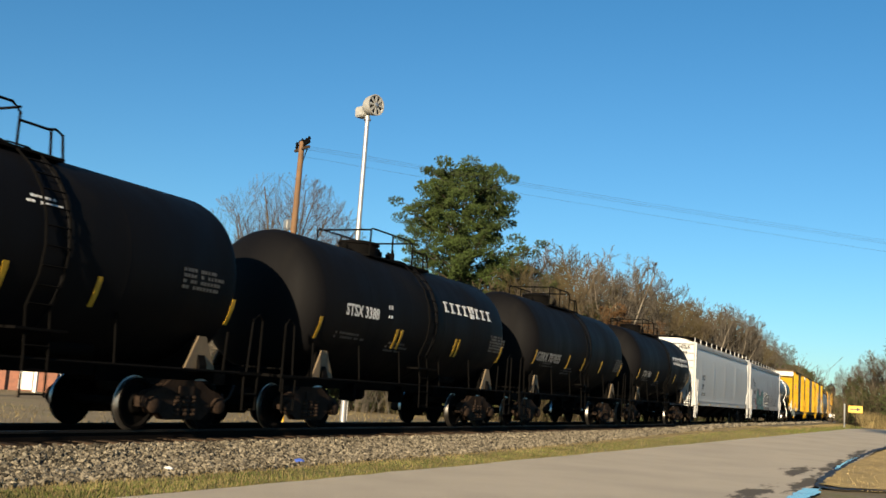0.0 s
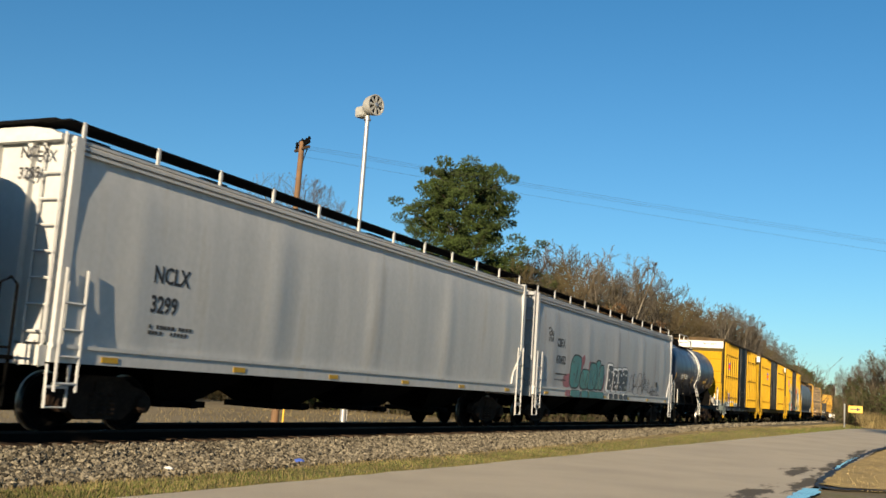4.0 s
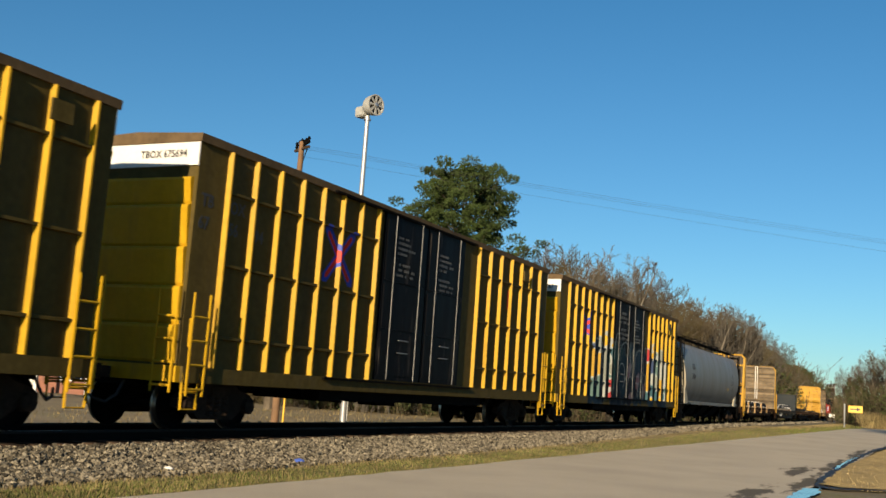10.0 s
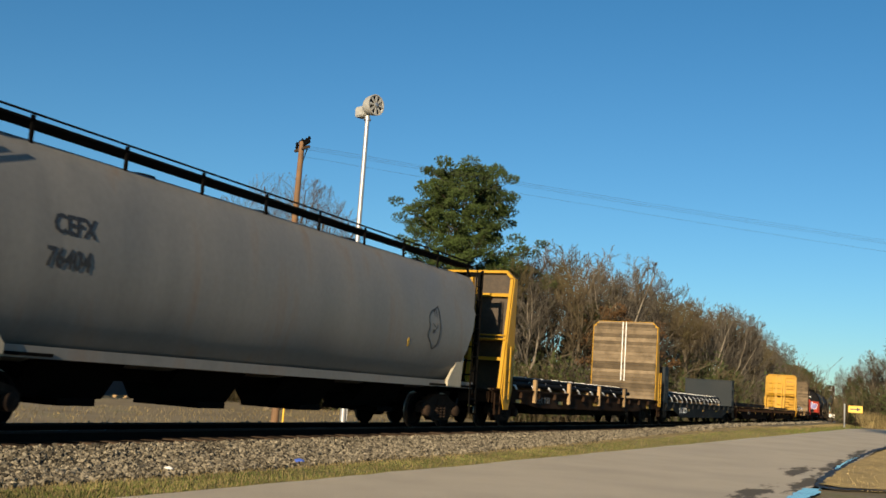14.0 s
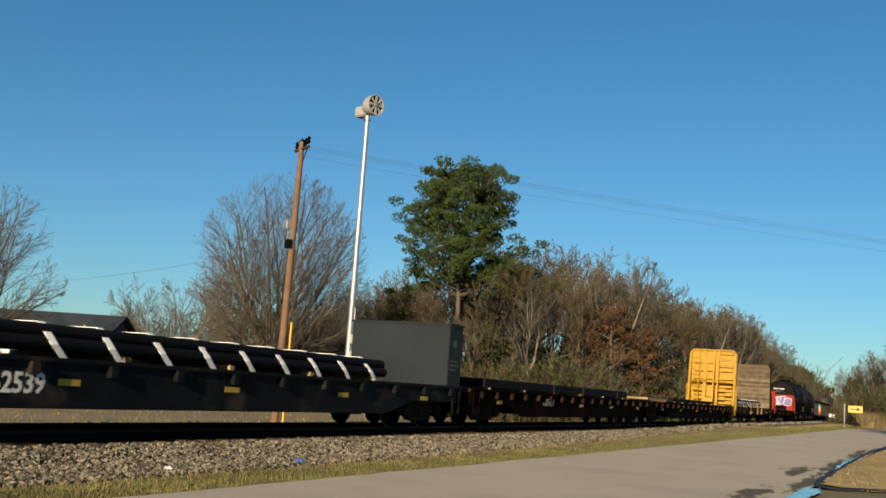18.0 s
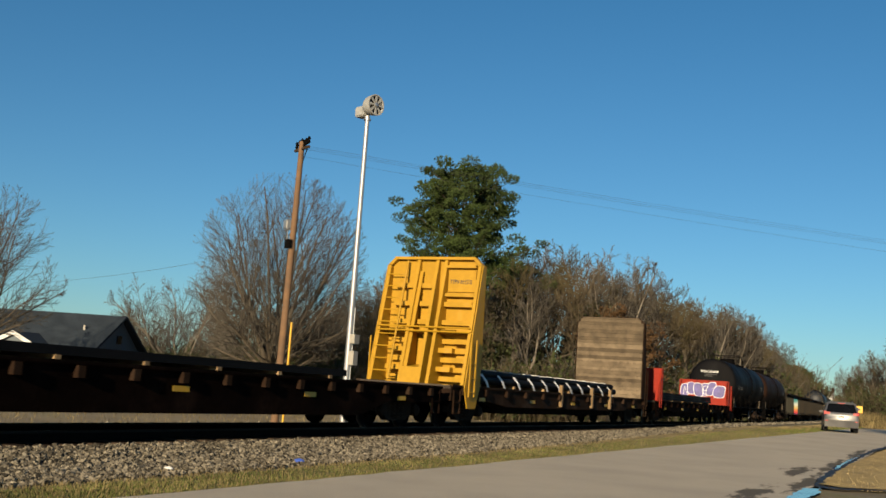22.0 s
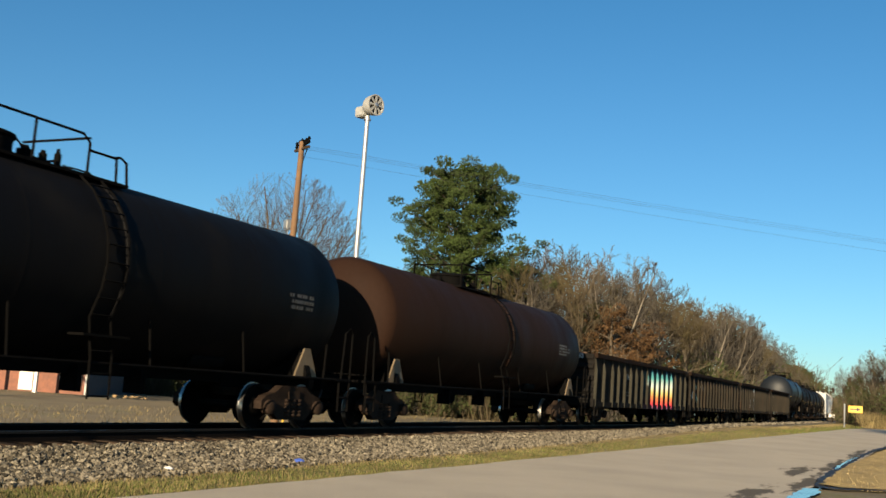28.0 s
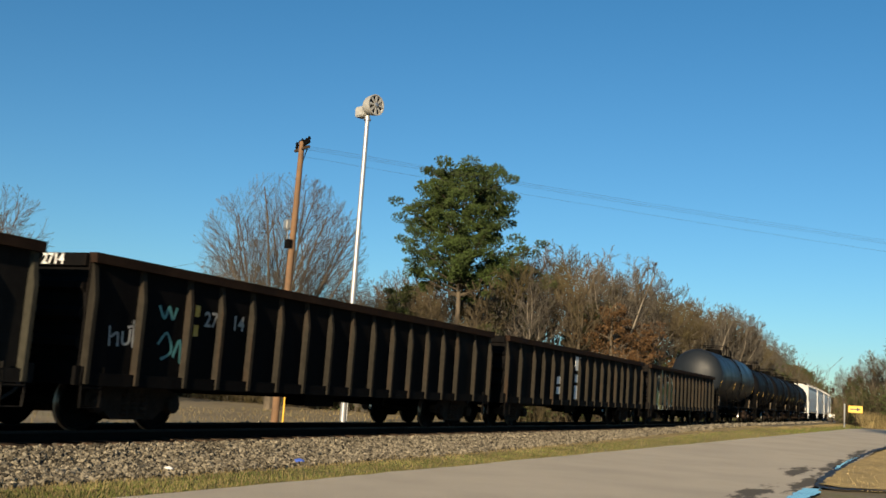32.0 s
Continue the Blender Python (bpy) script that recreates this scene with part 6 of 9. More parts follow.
teal_row = [(-5.35, 1.90, 1.15, 1.14, 0.12), (-4.28, 1.66, 0.92, 0.68, 0.05), (-3.36, 1.80, 1.0, 0.98, 0.15), (-2.66, 1.88, 0.62, 1.08, 0.1), (-2.16, 1.80, 0.56, 0.92, 0.12)]
block_row = [(-1.02, 1.84, 0.66, 0.98, 0.1), (-0.34, 1.76, 0.54, 0.82, 0.0), (0.36, 1.78, 0.68, 0.86, -0.05), (1.16, 1.80, 0.74, 0.90, 0.05)]
sill_row = [(-5.5, 1.11, 1.0, 0.23, 0), (-4.4, 1.11, 0.75, 0.23, 0), (-3.5, 1.11, 0.85, 0.23, 0), (-2.5, 1.11, 0.95, 0.23, 0)]
sill_row2 = [(-1.0, 1.11, 0.55, 0.22, 0), (-0.3, 1.11, 0.5, 0.22, 0), (0.4, 1.11, 0.55, 0.22, 0), (1.2, 1.11, 0.6, 0.22, 0)]


def hopper_tags(car):
    """Black outlines of hollow letters, a small tag after them and another high at the car's head."""
    at = on_side(1.586)
    for y, z, w, h, lean in ((2.30, 1.72, 0.52, 0.78, 0.1), (2.85, 1.86, 0.50, 0.62, 0.0), (3.05, 1.45, 0.80, 0.42, 0.0), (3.62, 1.92, 0.56, 0.66, 0.05), (3.78, 1.46, 0.62, 0.46, 0.0), (4.28, 1.86, 0.46, 0.90, 0.12), (4.42, 1.42, 0.44, 0.52, 0.0)):
        ribbon(car, [(y + w / 2 * math.cos(a) * (1 + 0.15 * math.sin(3 * a + y)) + lean * math.sin(a), z + h / 2 * math.sin(a) * (1 + 0.1 * math.cos(2 * a))) for a in [k * math.pi / 6 for k in range(12)]], 0.026, SPRAY["black"], at, closed=True)
    for pts in ([(2.6, 1.9), (2.75, 1.75), (2.7, 1.55)], [(3.6, 2.0), (3.62, 1.8), (3.75, 1.72)], [(4.25, 1.9), (4.3, 1.6), (4.28, 1.4)], [(4.62, 1.9), (4.7, 2.02), (4.78, 1.92), (4.7, 1.8), (4.64, 1.92)]):
        ribbon(car, pts, 0.024, SPRAY["black"], at)
    x0 = 5.55
    for k, pts in enumerate(([(-0.45, 1.47), (-0.2, 1.40), (0.05, 1.42), (0.2, 1.62)], [(0.12, 1.30), (0.2, 1.62), (0.38, 1.70), (0.42, 1.50), (0.26, 1.46), (0.46, 1.36), (0.22, 1.28)], [(0.55, 1.62), (0.52, 1.32), (0.66, 1.30)], [(0.86, 1.60), (0.72, 1.48), (0.74, 1.32), (0.92, 1.34)],
                              [(0.76, 1.48), (0.9, 1.50)], [(1.14, 1.58), (1.0, 1.50), (1.16, 1.40), (1.02, 1.28)], [(1.2, 1.60), (1.45, 1.62)], [(1.32, 1.62), (1.30, 1.30), (1.6, 1.36), (1.9, 1.30)])):
        ribbon(car, [(x0 + u, v) for u, v in pts], 0.04, SPRAY["black"], at)
    boxes("black_patch", [(1.585, 1.592, 6.42, 6.72, 1.68, 1.92)], SPRAY["black"], car, "black painted patch")
    for pts in ([(-8.45, 3.2), (-8.3, 3.28), (-8.22, 3.15), (-8.4, 3.08), (-8.25, 3.0), (-8.1, 3.12)], [(-8.15, 3.22), (-8.05, 3.0), (-7.98, 3.18)], [(-8.42, 2.95), (-8.35, 2.8), (-8.25, 2.95), (-8.15, 2.8), (-8.05, 2.95), (-8.0, 2.8)]):
        ribbon(car, pts, 0.045, SPRAY["black"], at)


box_hopper("grey covered hopper with teal and black graffiti", 76.2, 95.8, M["hopper_grey"], 4.36, M["hopper_grey"],
           [side_text("CBFX", 0.42, -7.53, 2.68, 1.59, M["ink"], 0.85), side_text("470452", 0.40, -7.55, 2.10, 1.59, M["ink"], 0.85), side_bars(-7.55, 1.72, [1.3, 1.3], 1.59, M["ink"], 0.05, 0.2),
            lambda c: [blob(c, "graffiti_wash", p, s, 0.3, 0.9, SPRAY["pink"], 0.003, on_side(1.578)) for p, s in (((-6.15, 1.55), (1.1, 0.5)), ((-5.75, 1.95), (0.5, 0.6)), ((-4.5, 2.35), (0.3, 0.4)), ((-4.65, 2.25), (0.35, 0.5)), ((-3.75, 2.15), (0.3, 0.45)), ((-1.85, 1.6), (0.35, 0.7)))],
            lambda c: blob(c, "graffiti_wash", (-6.1, 1.11), (1.0, 0.22), 0.0, 0.4, SPRAY["pink"], 0.003, on_side(1.6)),
            throw_up(teal_row, on_side(1.582), SPRAY["black"], SPRAY["teal"], 0.06, SPRAY["black"], 0.6, SPRAY["slate"]), throw_up(sill_row, on_side(1.605), SPRAY["black"], SPRAY["teal"], 0.02, None, 0.3),
            throw_up([(u, v, w + 0.16, h + 0.16, l) for u, v, w, h, l in block_row], on_side(1.578), SPRAY["slate"], SPRAY["pale"], 0.04, None, 0.35), throw_up(block_row, on_side(1.606), SPRAY["pale"], SPRAY["slate"], 0.02, None, 0.3, SPRAY["pale"]),
            throw_up(sill_row2, on_side(1.605), SPRAY["pale"], SPRAY["slate"], 0.02, None, 0.3),
            hopper_tags,
            side_bars(4.35, 1.95, [1.1, 1.0, 1.1, 1.0, 1.1, 0.9], 1.585, M["stencil_dim"], 0.025, 0.085)])
g_car = tank_car("blue-grey tank car with a small air tank at its end", 96.4, 108.9, M["bluegrey"], 1.40, 4.24, [mark_text("HOKX 111135", 0.36, -3.96, 2.30, M["stencil"], 0.8)] + fine_print[1:], (-3.0, -0.9, 3.0), iron=M["galv"])
boxes("warning_label", [(1.30, 1.325, 2.3, 2.96, 2.28, 2.46)], M["reflector"], g_car, "yellow painted block")
gb = bmesh.new()
bm_lathe(gb, [(4.50, 0.03), (4.55, 0.16), (4.63, 0.23), (5.37, 0.23), (5.45, 0.16), (5.50, 0.03)], "y", (1.28, 0, 1.30), 20)
part("air_tank", gb, M["concrete"], g_car, "small pale grey air cylinder", True)
TINTS = [(0.005, 0.015, 0.026), (0.006, 0.022, 0.025), (0.005, 0.010, 0.018), (0.007, 0.020, 0.036), (0.020, 0.010, 0.020), (0.004, 0.005, 0.010)]
# Post colours, made brighter than the panels' for the sun they catch.
POST_TINTS = [(0.22, 0.23, 0.215), (0.02, 0.06, 0.075), (0.28, 0.165, 0.012), (0.22, 0.015, 0.015), (0.05, 0.09, 0.085), (0.13, 0.14, 0.12), (0.02, 0.035, 0.08)]


# The yellow of posts and ends, brighter for the sun they catch.
def yellow_paint(name):
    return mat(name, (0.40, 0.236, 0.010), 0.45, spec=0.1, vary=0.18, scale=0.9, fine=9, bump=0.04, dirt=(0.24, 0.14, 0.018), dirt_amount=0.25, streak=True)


# Panel yellow darkened for the shade between the posts, with dirt streaks.
def shaded_panel_paint(name):
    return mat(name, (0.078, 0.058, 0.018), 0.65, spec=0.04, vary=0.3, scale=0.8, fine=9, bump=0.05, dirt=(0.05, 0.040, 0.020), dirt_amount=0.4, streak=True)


def door_paint(name):
    return mat(name, (0.0035, 0.004, 0.0055), 0.6, spec=0.03, vary=0.4, scale=1.2, fine=9, bump=0.05, dirt=(0.08, 0.07, 0.06), dirt_amount=0.15, streak=True)


BELTS = (1.62, 2.95, 4.30)
RED, BLUE = (0.45, 0.03, 0.02), (0.03, 0.05, 0.30)
LOW = [(0.03, 0.04, 0.05), (0.08, 0.10, 0.10), (0.16, 0.10, 0.10), (0.05, 0.05, 0.06)]


def crossed(m, y, z):
    return cross_paint(cross_paint(m, y, z, 0.62, 0.17, BLUE, BLUE), y - 0.02, z - 0.02, 0.50, 0.075, RED, RED)


yh, ph = [crossed(paint_over(m, (-7.6, 2.2, 0.7, 1.5), LOW, 1.2, (0.25, 0.28, 0.3), 0.03, 7.0, 0.8), -5.15, 3.60) for m in (yellow_paint("boxcar_yellow_sprayed_low"), shaded_panel_paint("grimy_panel_sprayed_low"))]
yi, pi_mat = [crossed(m, -4.2, 3.70) for m in (yellow_paint("boxcar_yellow_clean"), shaded_panel_paint("grimy_panel_clean"))]
DOOR_PRINT = [(0.55, 0.05, 0.12, 4), (0.8, 0.05, 0.12, 4)]


def door_print(y, z):
    return lambda c: bars("stencil_block", c, y, z, [0.55, 0.75, 0.9, 0.5, 0.0001, 0.7, 0.95, 0.9], M["stencil_dim"], 1.592, 0.06, 0.13)


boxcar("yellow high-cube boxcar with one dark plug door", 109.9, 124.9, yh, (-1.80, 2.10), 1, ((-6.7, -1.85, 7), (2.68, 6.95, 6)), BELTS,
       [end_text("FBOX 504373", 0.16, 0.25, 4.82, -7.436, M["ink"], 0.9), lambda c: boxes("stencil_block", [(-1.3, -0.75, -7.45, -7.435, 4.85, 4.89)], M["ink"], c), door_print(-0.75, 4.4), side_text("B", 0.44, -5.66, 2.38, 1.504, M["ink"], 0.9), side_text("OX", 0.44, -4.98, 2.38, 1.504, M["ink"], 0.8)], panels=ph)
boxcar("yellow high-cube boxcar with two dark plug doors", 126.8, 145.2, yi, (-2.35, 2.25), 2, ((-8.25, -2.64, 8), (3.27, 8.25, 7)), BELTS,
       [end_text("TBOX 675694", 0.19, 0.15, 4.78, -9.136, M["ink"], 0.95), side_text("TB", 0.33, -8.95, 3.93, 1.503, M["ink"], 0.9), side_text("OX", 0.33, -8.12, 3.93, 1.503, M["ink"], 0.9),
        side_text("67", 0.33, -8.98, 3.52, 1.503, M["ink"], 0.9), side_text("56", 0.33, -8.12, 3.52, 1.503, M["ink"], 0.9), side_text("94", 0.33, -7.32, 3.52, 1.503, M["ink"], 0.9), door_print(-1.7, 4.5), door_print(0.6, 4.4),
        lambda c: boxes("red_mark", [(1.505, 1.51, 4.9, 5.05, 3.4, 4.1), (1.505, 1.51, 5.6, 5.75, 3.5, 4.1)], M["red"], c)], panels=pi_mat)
def door_words(car):
    """Stencilled notice in two languages on one door leaf."""
    for text, y, z in (("IMPORTANT", -1.50, 4.52), ("CLOSE THIS DOOR", -1.75, 4.34), ("CLOSING", -1.30, 4.16), ("IMPORTANTE", -1.55, 3.84), ("ESTA PUERTA ANTES DE", -1.85, 3.66), ("LA PUERTA", -1.50, 3.48)):
        side_text(text, 0.15, y, z, 1.592, M["stencil_dim"], 0.85)(car)
    for y, z, w in ((-1.85, 4.16, 0.45), (-0.62, 4.16, 0.4), (-1.85, 3.48, 0.28), (-0.7, 3.48, 0.4)):
        bars("stencil_block", car, y, z, [w], M["stencil_dim"], 1.592, 0.07, 0.1)


def outlines(car):
    """Pale outlines of big dark letters over the lower half of the side and its doors."""
    pale, red = SPRAY["mist_dim"], SPRAY["deep_red"]
    side, doors = on_side(1.504), on_side(1.594)
    for y, z0, w, h, lean, point in ((-4.6, 2.2, 1.9, 1.1, 0.1, 0.2), (-3.2, 1.9, 1.6, 1.5, 0.0, 1.2), (2.95, 2.3, 1.1, 1.1, 0.0, 1.4), (4.05, 2.3, 1.15, 0.95, 0.05, 0.0), (5.15, 2.2, 1.1, 1.0, -0.05, 0.1), (6.2, 1.9, 1.1, 0.95, 0.0, 0.2), (6.7, 1.05, 0.9, 0.9, 0.0, 0.1)):
        ribbon(car, arch(y, z0, w, h, lean, point), 0.06, pale, side)
    for y, z0, w, h, lean, point in ((-1.95, 2.6, 0.8, 1.1, 0.0, 0.1), (-0.85, 2.0, 1.9, 1.4, 0.1, 0.0), (-1.2, 1.8, 1.0, 0.7, 0.0, 0.0), (0.5, 2.2, 0.5, 1.1, 0.1, 1.4), (1.5, 2.0, 1.5, 1.2, 0.0, 0.0), (0.2, 1.1, 1.0, 0.9, 0.0, 0.0), (1.9, 1.1, 0.9, 0.8, 0.0, 0.0)):
        ribbon(car, arch(y, z0, w, h, lean, point), 0.05, pale, doors)
    for y, z, w, h, at in ((-0.05, 2.25, 0.5, 0.7, doors), (1.4, 1.85, 0.55, 0.75, doors), (0.4, 1.15, 0.8, 0.4, doors), (3.35, 1.8, 0.55, 0.6, side), (4.55, 3.0, 0.2, 0.9, side), (6.2, 1.6, 0.35, 0.5, side), (2.75, 1.35, 0.5, 0.9, side), (-4.3, 1.7, 0.6, 0.5, side)):
        blob(car, "graffiti_fill", (y, z), (w, h), 0.35, 1.25, red, 0.002, at)
    for pts, at in (([(-0.9, 1.5), (-0.6, 1.9), (-0.3, 1.7), (-0.35, 1.3)], doors), ([(1.9, 1.2), (1.8, 1.7), (2.1, 2.0)], doors), ([(3.75, 2.5), (4.2, 2.2), (4.3, 1.7), (3.9, 1.4)], side), ([(5.0, 2.7), (5.2, 2.1), (5.5, 1.7), (5.9, 1.4)], side), ([(2.7, 2.2), (3.1, 2.1), (3.05, 1.7)], side)):
        ribbon(car, pts, 0.045, pale, at)


yj = crossed(paint_over(yellow_paint("boxcar_yellow_graffiti"), (-5.3, 7.0, 0.75, 3.3), POST_TINTS, 1.7, (0.22, 0.23, 0.22), 0.03, 1.0, 0.92), -6.0, 3.66)
pj = crossed(paint_over(shaded_panel_paint("grimy_panel_graffiti"), (-5.3, 7.0, 0.75, 3.3), TINTS, 0.95, (0.034, 0.044, 0.048), 0.013, 1.0, 0.97), -6.0, 3.66)
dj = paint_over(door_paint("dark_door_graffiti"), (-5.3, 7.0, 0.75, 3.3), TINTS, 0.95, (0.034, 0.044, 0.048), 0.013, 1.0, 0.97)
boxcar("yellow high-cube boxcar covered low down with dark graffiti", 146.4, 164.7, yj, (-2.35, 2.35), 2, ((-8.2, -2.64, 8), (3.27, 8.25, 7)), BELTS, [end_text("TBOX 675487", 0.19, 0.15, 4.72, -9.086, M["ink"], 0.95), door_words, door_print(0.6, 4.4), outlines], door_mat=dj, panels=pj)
def doodle(car):
    """A sprayed face: an uneven outline with a few strokes in it."""
    at = on_side(1.623)
    ribbon(car, [(5.92, 2.95), (5.76, 2.78), (5.80, 2.5), (5.72, 2.32), (5.92, 2.12), (6.08, 1.98), (6.32, 2.14), (6.42, 2.45), (6.36, 2.85), (6.26, 3.08), (6.12, 3.02)], 0.05, M["ink"], at, closed=True, label="black sprayed outline")
    for pts in ([(5.98, 2.62), (6.12, 2.56)], [(5.96, 2.40), (6.1, 2.44), (6.28, 2.62)], [(6.0, 2.40), (6.06, 2.46), (5.98, 2.46)], [(6.06, 2.98), (6.08, 2.84)], [(6.18, 3.0), (6.2, 2.82)]):
        ribbon(car, pts, 0.028, M["ink"], at)


round_hopper("pale grey round-sided covered hopper with open ends", 165.7, 184.6, M["hopper_k"], 4.33,
             [side_text("CEFX", 0.42, -6.75, 2.90, 1.62, M["ink"], 0.85), side_text("76404", 0.42, -6.85, 2.38, 1.62, M["ink"], 0.85), doodle, side_bars(4.7, 1.95, [0.16], 1.56, M["reflector"], 0.22)])

c, hl = flat_base("bulkhead_flatcar", "brown bulkhead flatcar with a yellow end frame and plank-lined wall", 185.6, 206.2, M["flat_brown"], 1.08, 0.55, 13)
bulkhead(c, hl, -1, 1.08, 4.72, M["bulk_yellow"], boxed=False, plate=M["deck"])
wall = bulkhead(c, hl, 1, 1.08, 4.72, M["bulk_yellow"], ribbed=False)
for x in (-0.10, 0.06):
    boxes("white_strip", [(x - 0.02, x + 0.02, hl - 1.33, hl - 1.30, 1.9, 4.68)], M["stencil"], wall, "narrow white strip down the planks")
strapped_pipes("dark steel bars tied down with white straps", 195.9, -9.0, 5.6, 1.08, 1.3, 15, 9)
lettering("stencil", "TTPX", 0.3, (1.463, -6.6, 0.68), SIDE, M["stencil_dim"], c)
bars("stencil_block", c, -5.75, 0.70, [0.7], M["stencil_dim"], 1.464, 0.2, 0.3)
for y in (-6.78, -3.3, 0.35, 3.95):
    wood_stake(195.9, y, 0.70, 1.45)
c, hl = flat_base("bulkhead_flatcar", "black bulkhead flatcar with low steel ends", 206.8, 227.2, M["flat_dark"], 1.04, 0.75, 13)
for s in (-1, 1):
    bm = bmesh.new()
    bm_box(bm, -1.56, 1.50, min(s * 9.2, s * 10.05), max(s * 9.2, s * 10.05), 1.04, 2.70)
    bmesh.ops.bevel(bm, geom=list(bm.edges), offset=0.02, segments=2, affect="EDGES")
    part("end_box", bm, M["flat_box"], c, "plain dark steel end box")
    boxes("box_rim", [(-1.6, 1.54, min(s * 9.17, s * 10.08), max(s * 9.17, s * 10.08), 2.68, 2.73)], M["flat_box"], c)
    boxes("white_patch", [(1.50, 1.506, s * 9.6 - 0.1, s * 9.6 + 0.1, 2.1, 2.28)], M["stencil_dim"], c)
    bars("stencil_block", c, s * 9.6 - 0.3, 1.7, [0.5, 0.6, 0.4], M["stencil_dim"], 1.505, 0.05, 0.12)
lettering("stencil", "SNC 62539", 0.42, (1.463, -6.35, 0.52), SIDE, M["stencil"], c, wide=0.95)
strapped_pipes("black pipes tied down with white straps", 217.0, -8.8, 6.2, 1.04, 1.35, 12, 12, 2)
c, hl = flat_base("flatcar", "rust-brown flatcar with pale stake pockets", 227.9, 248.3, M["flat_rust"], 1.02, 0.78, 17, M["flat_brown"])
lettering("stencil", "93059", 0.34, (1.463, -3.9, 0.62), SIDE, M["stencil_worn"], c)
long_load("steel_beam_stack", "dark steel beams stacked on dunnage", 238.1, (-9.2, 7.0), 1.10, 2, 7, 2.6, 0.13, M["pipe"], 3, 1.02, (-2.7, 0.64, 5.3))
c, hl = flat_base("flatcar", "rust-brown flatcar with pale stake pockets", 248.6, 269.4, M["flat_rust"], 1.02, 0.78, 17, M["flat_brown"])
long_load("steel_plate_stack", "dark steel plates and boards on dunnage", 259.0, (-5.4, 6.0), 1.10, 1, 5, 2.5, 0.16, M["pipe"], 4)
long_load("timber_stack", "pale sawn boards lying on a flatcar deck", 259.0, (-9.9, -5.6), 1.10, 1, 4, 2.3, 0.1, M["dunnage"], 5)
c, hl = flat_base("bulkhead_flatcar", "brown bulkhead flatcar with a bright yellow end wall", 270.0, 291.0, M["flat_brown"], 1.08, 0.55, 13)
bulkhead(c, hl, -1, 1.08, 4.78, M["bulk_yellow"], thick=1.05, back=0.65)
bulkhead(c, hl, 1, 1.08, 4.70, M["flat_brown"], ribbed=False)
lettering("stencil", "TTPX 811210", 0.17, (0.52, -hl + 0.65 + 1.05 - 0.10 - 0.123, 4.02), FRONT, M["ink"], c, wide=0.72)
strapped_pipes("dark steel bars tied down with white straps", 280.5, -8.6, 6.3, 1.08, 1.25, 11, 11, 3)
for y in (-1.47, 2.11, 4.54):
    wood_stake(280.5, y, 0.6, 1.36)
c, hl = flat_base("bulkhead_flatcar", "dark red bulkhead flatcar with white and blue graffiti on its end", 292.6, 312.8, M["flat_rust"], 1.06, 0.5, 15)
bulkhead(c, hl, -1, 1.06, 2.62, M["red"], lined=False, thick=0.95, clipped=0.02, ribbed=False, back=0.1)
bulkhead(c, hl, 1, 1.06, 2.62, M["red"], lined=False, thick=0.95, clipped=0.02, ribbed=False, back=0.1)
long_load("steel_beam_stack", "dark steel angles stacked on dunnage", 302.7, (-8.7, 5.2), 1.14, 3, 7, 2.5, 0.12, M["pipe"], 6, 1.06)
red_row = [(-1.22, 1.92, 0.56, 0.80, 0.15), (-0.80, 2.06, 0.52, 0.74, -0.1), (-0.36, 1.98, 0.54, 0.84, -0.12), (0.06, 2.00, 0.52, 0.80, 0.1), (0.46, 2.08, 0.52, 0.84, 0.25), (0.98, 1.92, 0.72, 0.74, 0.15)]
red_place = lambda u, v, d: (u, hl - 0.95 - d, v)
throw_up(red_row, red_place, SPRAY["pale"], SPRAY["violet"], 0.03)(c)
for stroke in ([(-1.30, 1.62), (-1.26, 2.12), (-1.08, 1.72), (-1.02, 2.22)], [(-0.86, 1.86), (-0.92, 2.16), (-0.72, 2.26), (-0.66, 1.96), (-0.82, 1.84)], [(-0.22, 2.24), (-0.44, 2.20), (-0.46, 2.00), (-0.26, 1.94), (-0.28, 1.70), (-0.50, 1.68)],
               [(0.20, 2.24), (-0.02, 2.20), (-0.02, 1.98), (0.14, 1.98)], [(-0.02, 1.98), (0.00, 1.74), (0.20, 1.74)], [(0.34, 2.34), (0.66, 2.36), (0.40, 1.84), (0.68, 1.82)], [(0.80, 1.72), (0.92, 2.10), (1.16, 2.08), (1.18, 1.76), (0.96, 1.66)]):
    ribbon(c, stroke, 0.035, SPRAY["pale"], red_place, 0.006)
tank_car("large black tank car with a stencilled head", 313.8, 329.9, M["black"], 1.57, 4.16, [mark_bars(5.2, 2.62, [0.9, 0.9, 0.9], 0.07, 0.12, M["stencil_dim"]), mark_text("TCBX 236058", 0.36, -6.0, 2.2, M["stencil_dim"]),
         lambda car, radius, zc, te, hl: (lettering("stencil", "TCBX 236058", 0.20, (-0.75, -te + 0.020, 3.22), pose(0, 0, 0, 84, 0, 0), M["stencil"], car), boxes("stencil_block", [(-0.5, 0.3, -te + 0.001, -te + 0.035, 3.07, 3.11), (-0.5, 0.05, -te - 0.003, -te + 0.03, 2.96, 3.0)], M["stencil_dim"], car))], (), head=0.20)
tank_car("rust-brown tank car streaked with dirt", 330.4, 347.2, M["rusty"], 1.53, 4.10, [mark_bars(4.9, 2.7, [0.8, 1.1, 1.1, 0.9], 0.06, 0.1, M["stencil_dim"])], ())
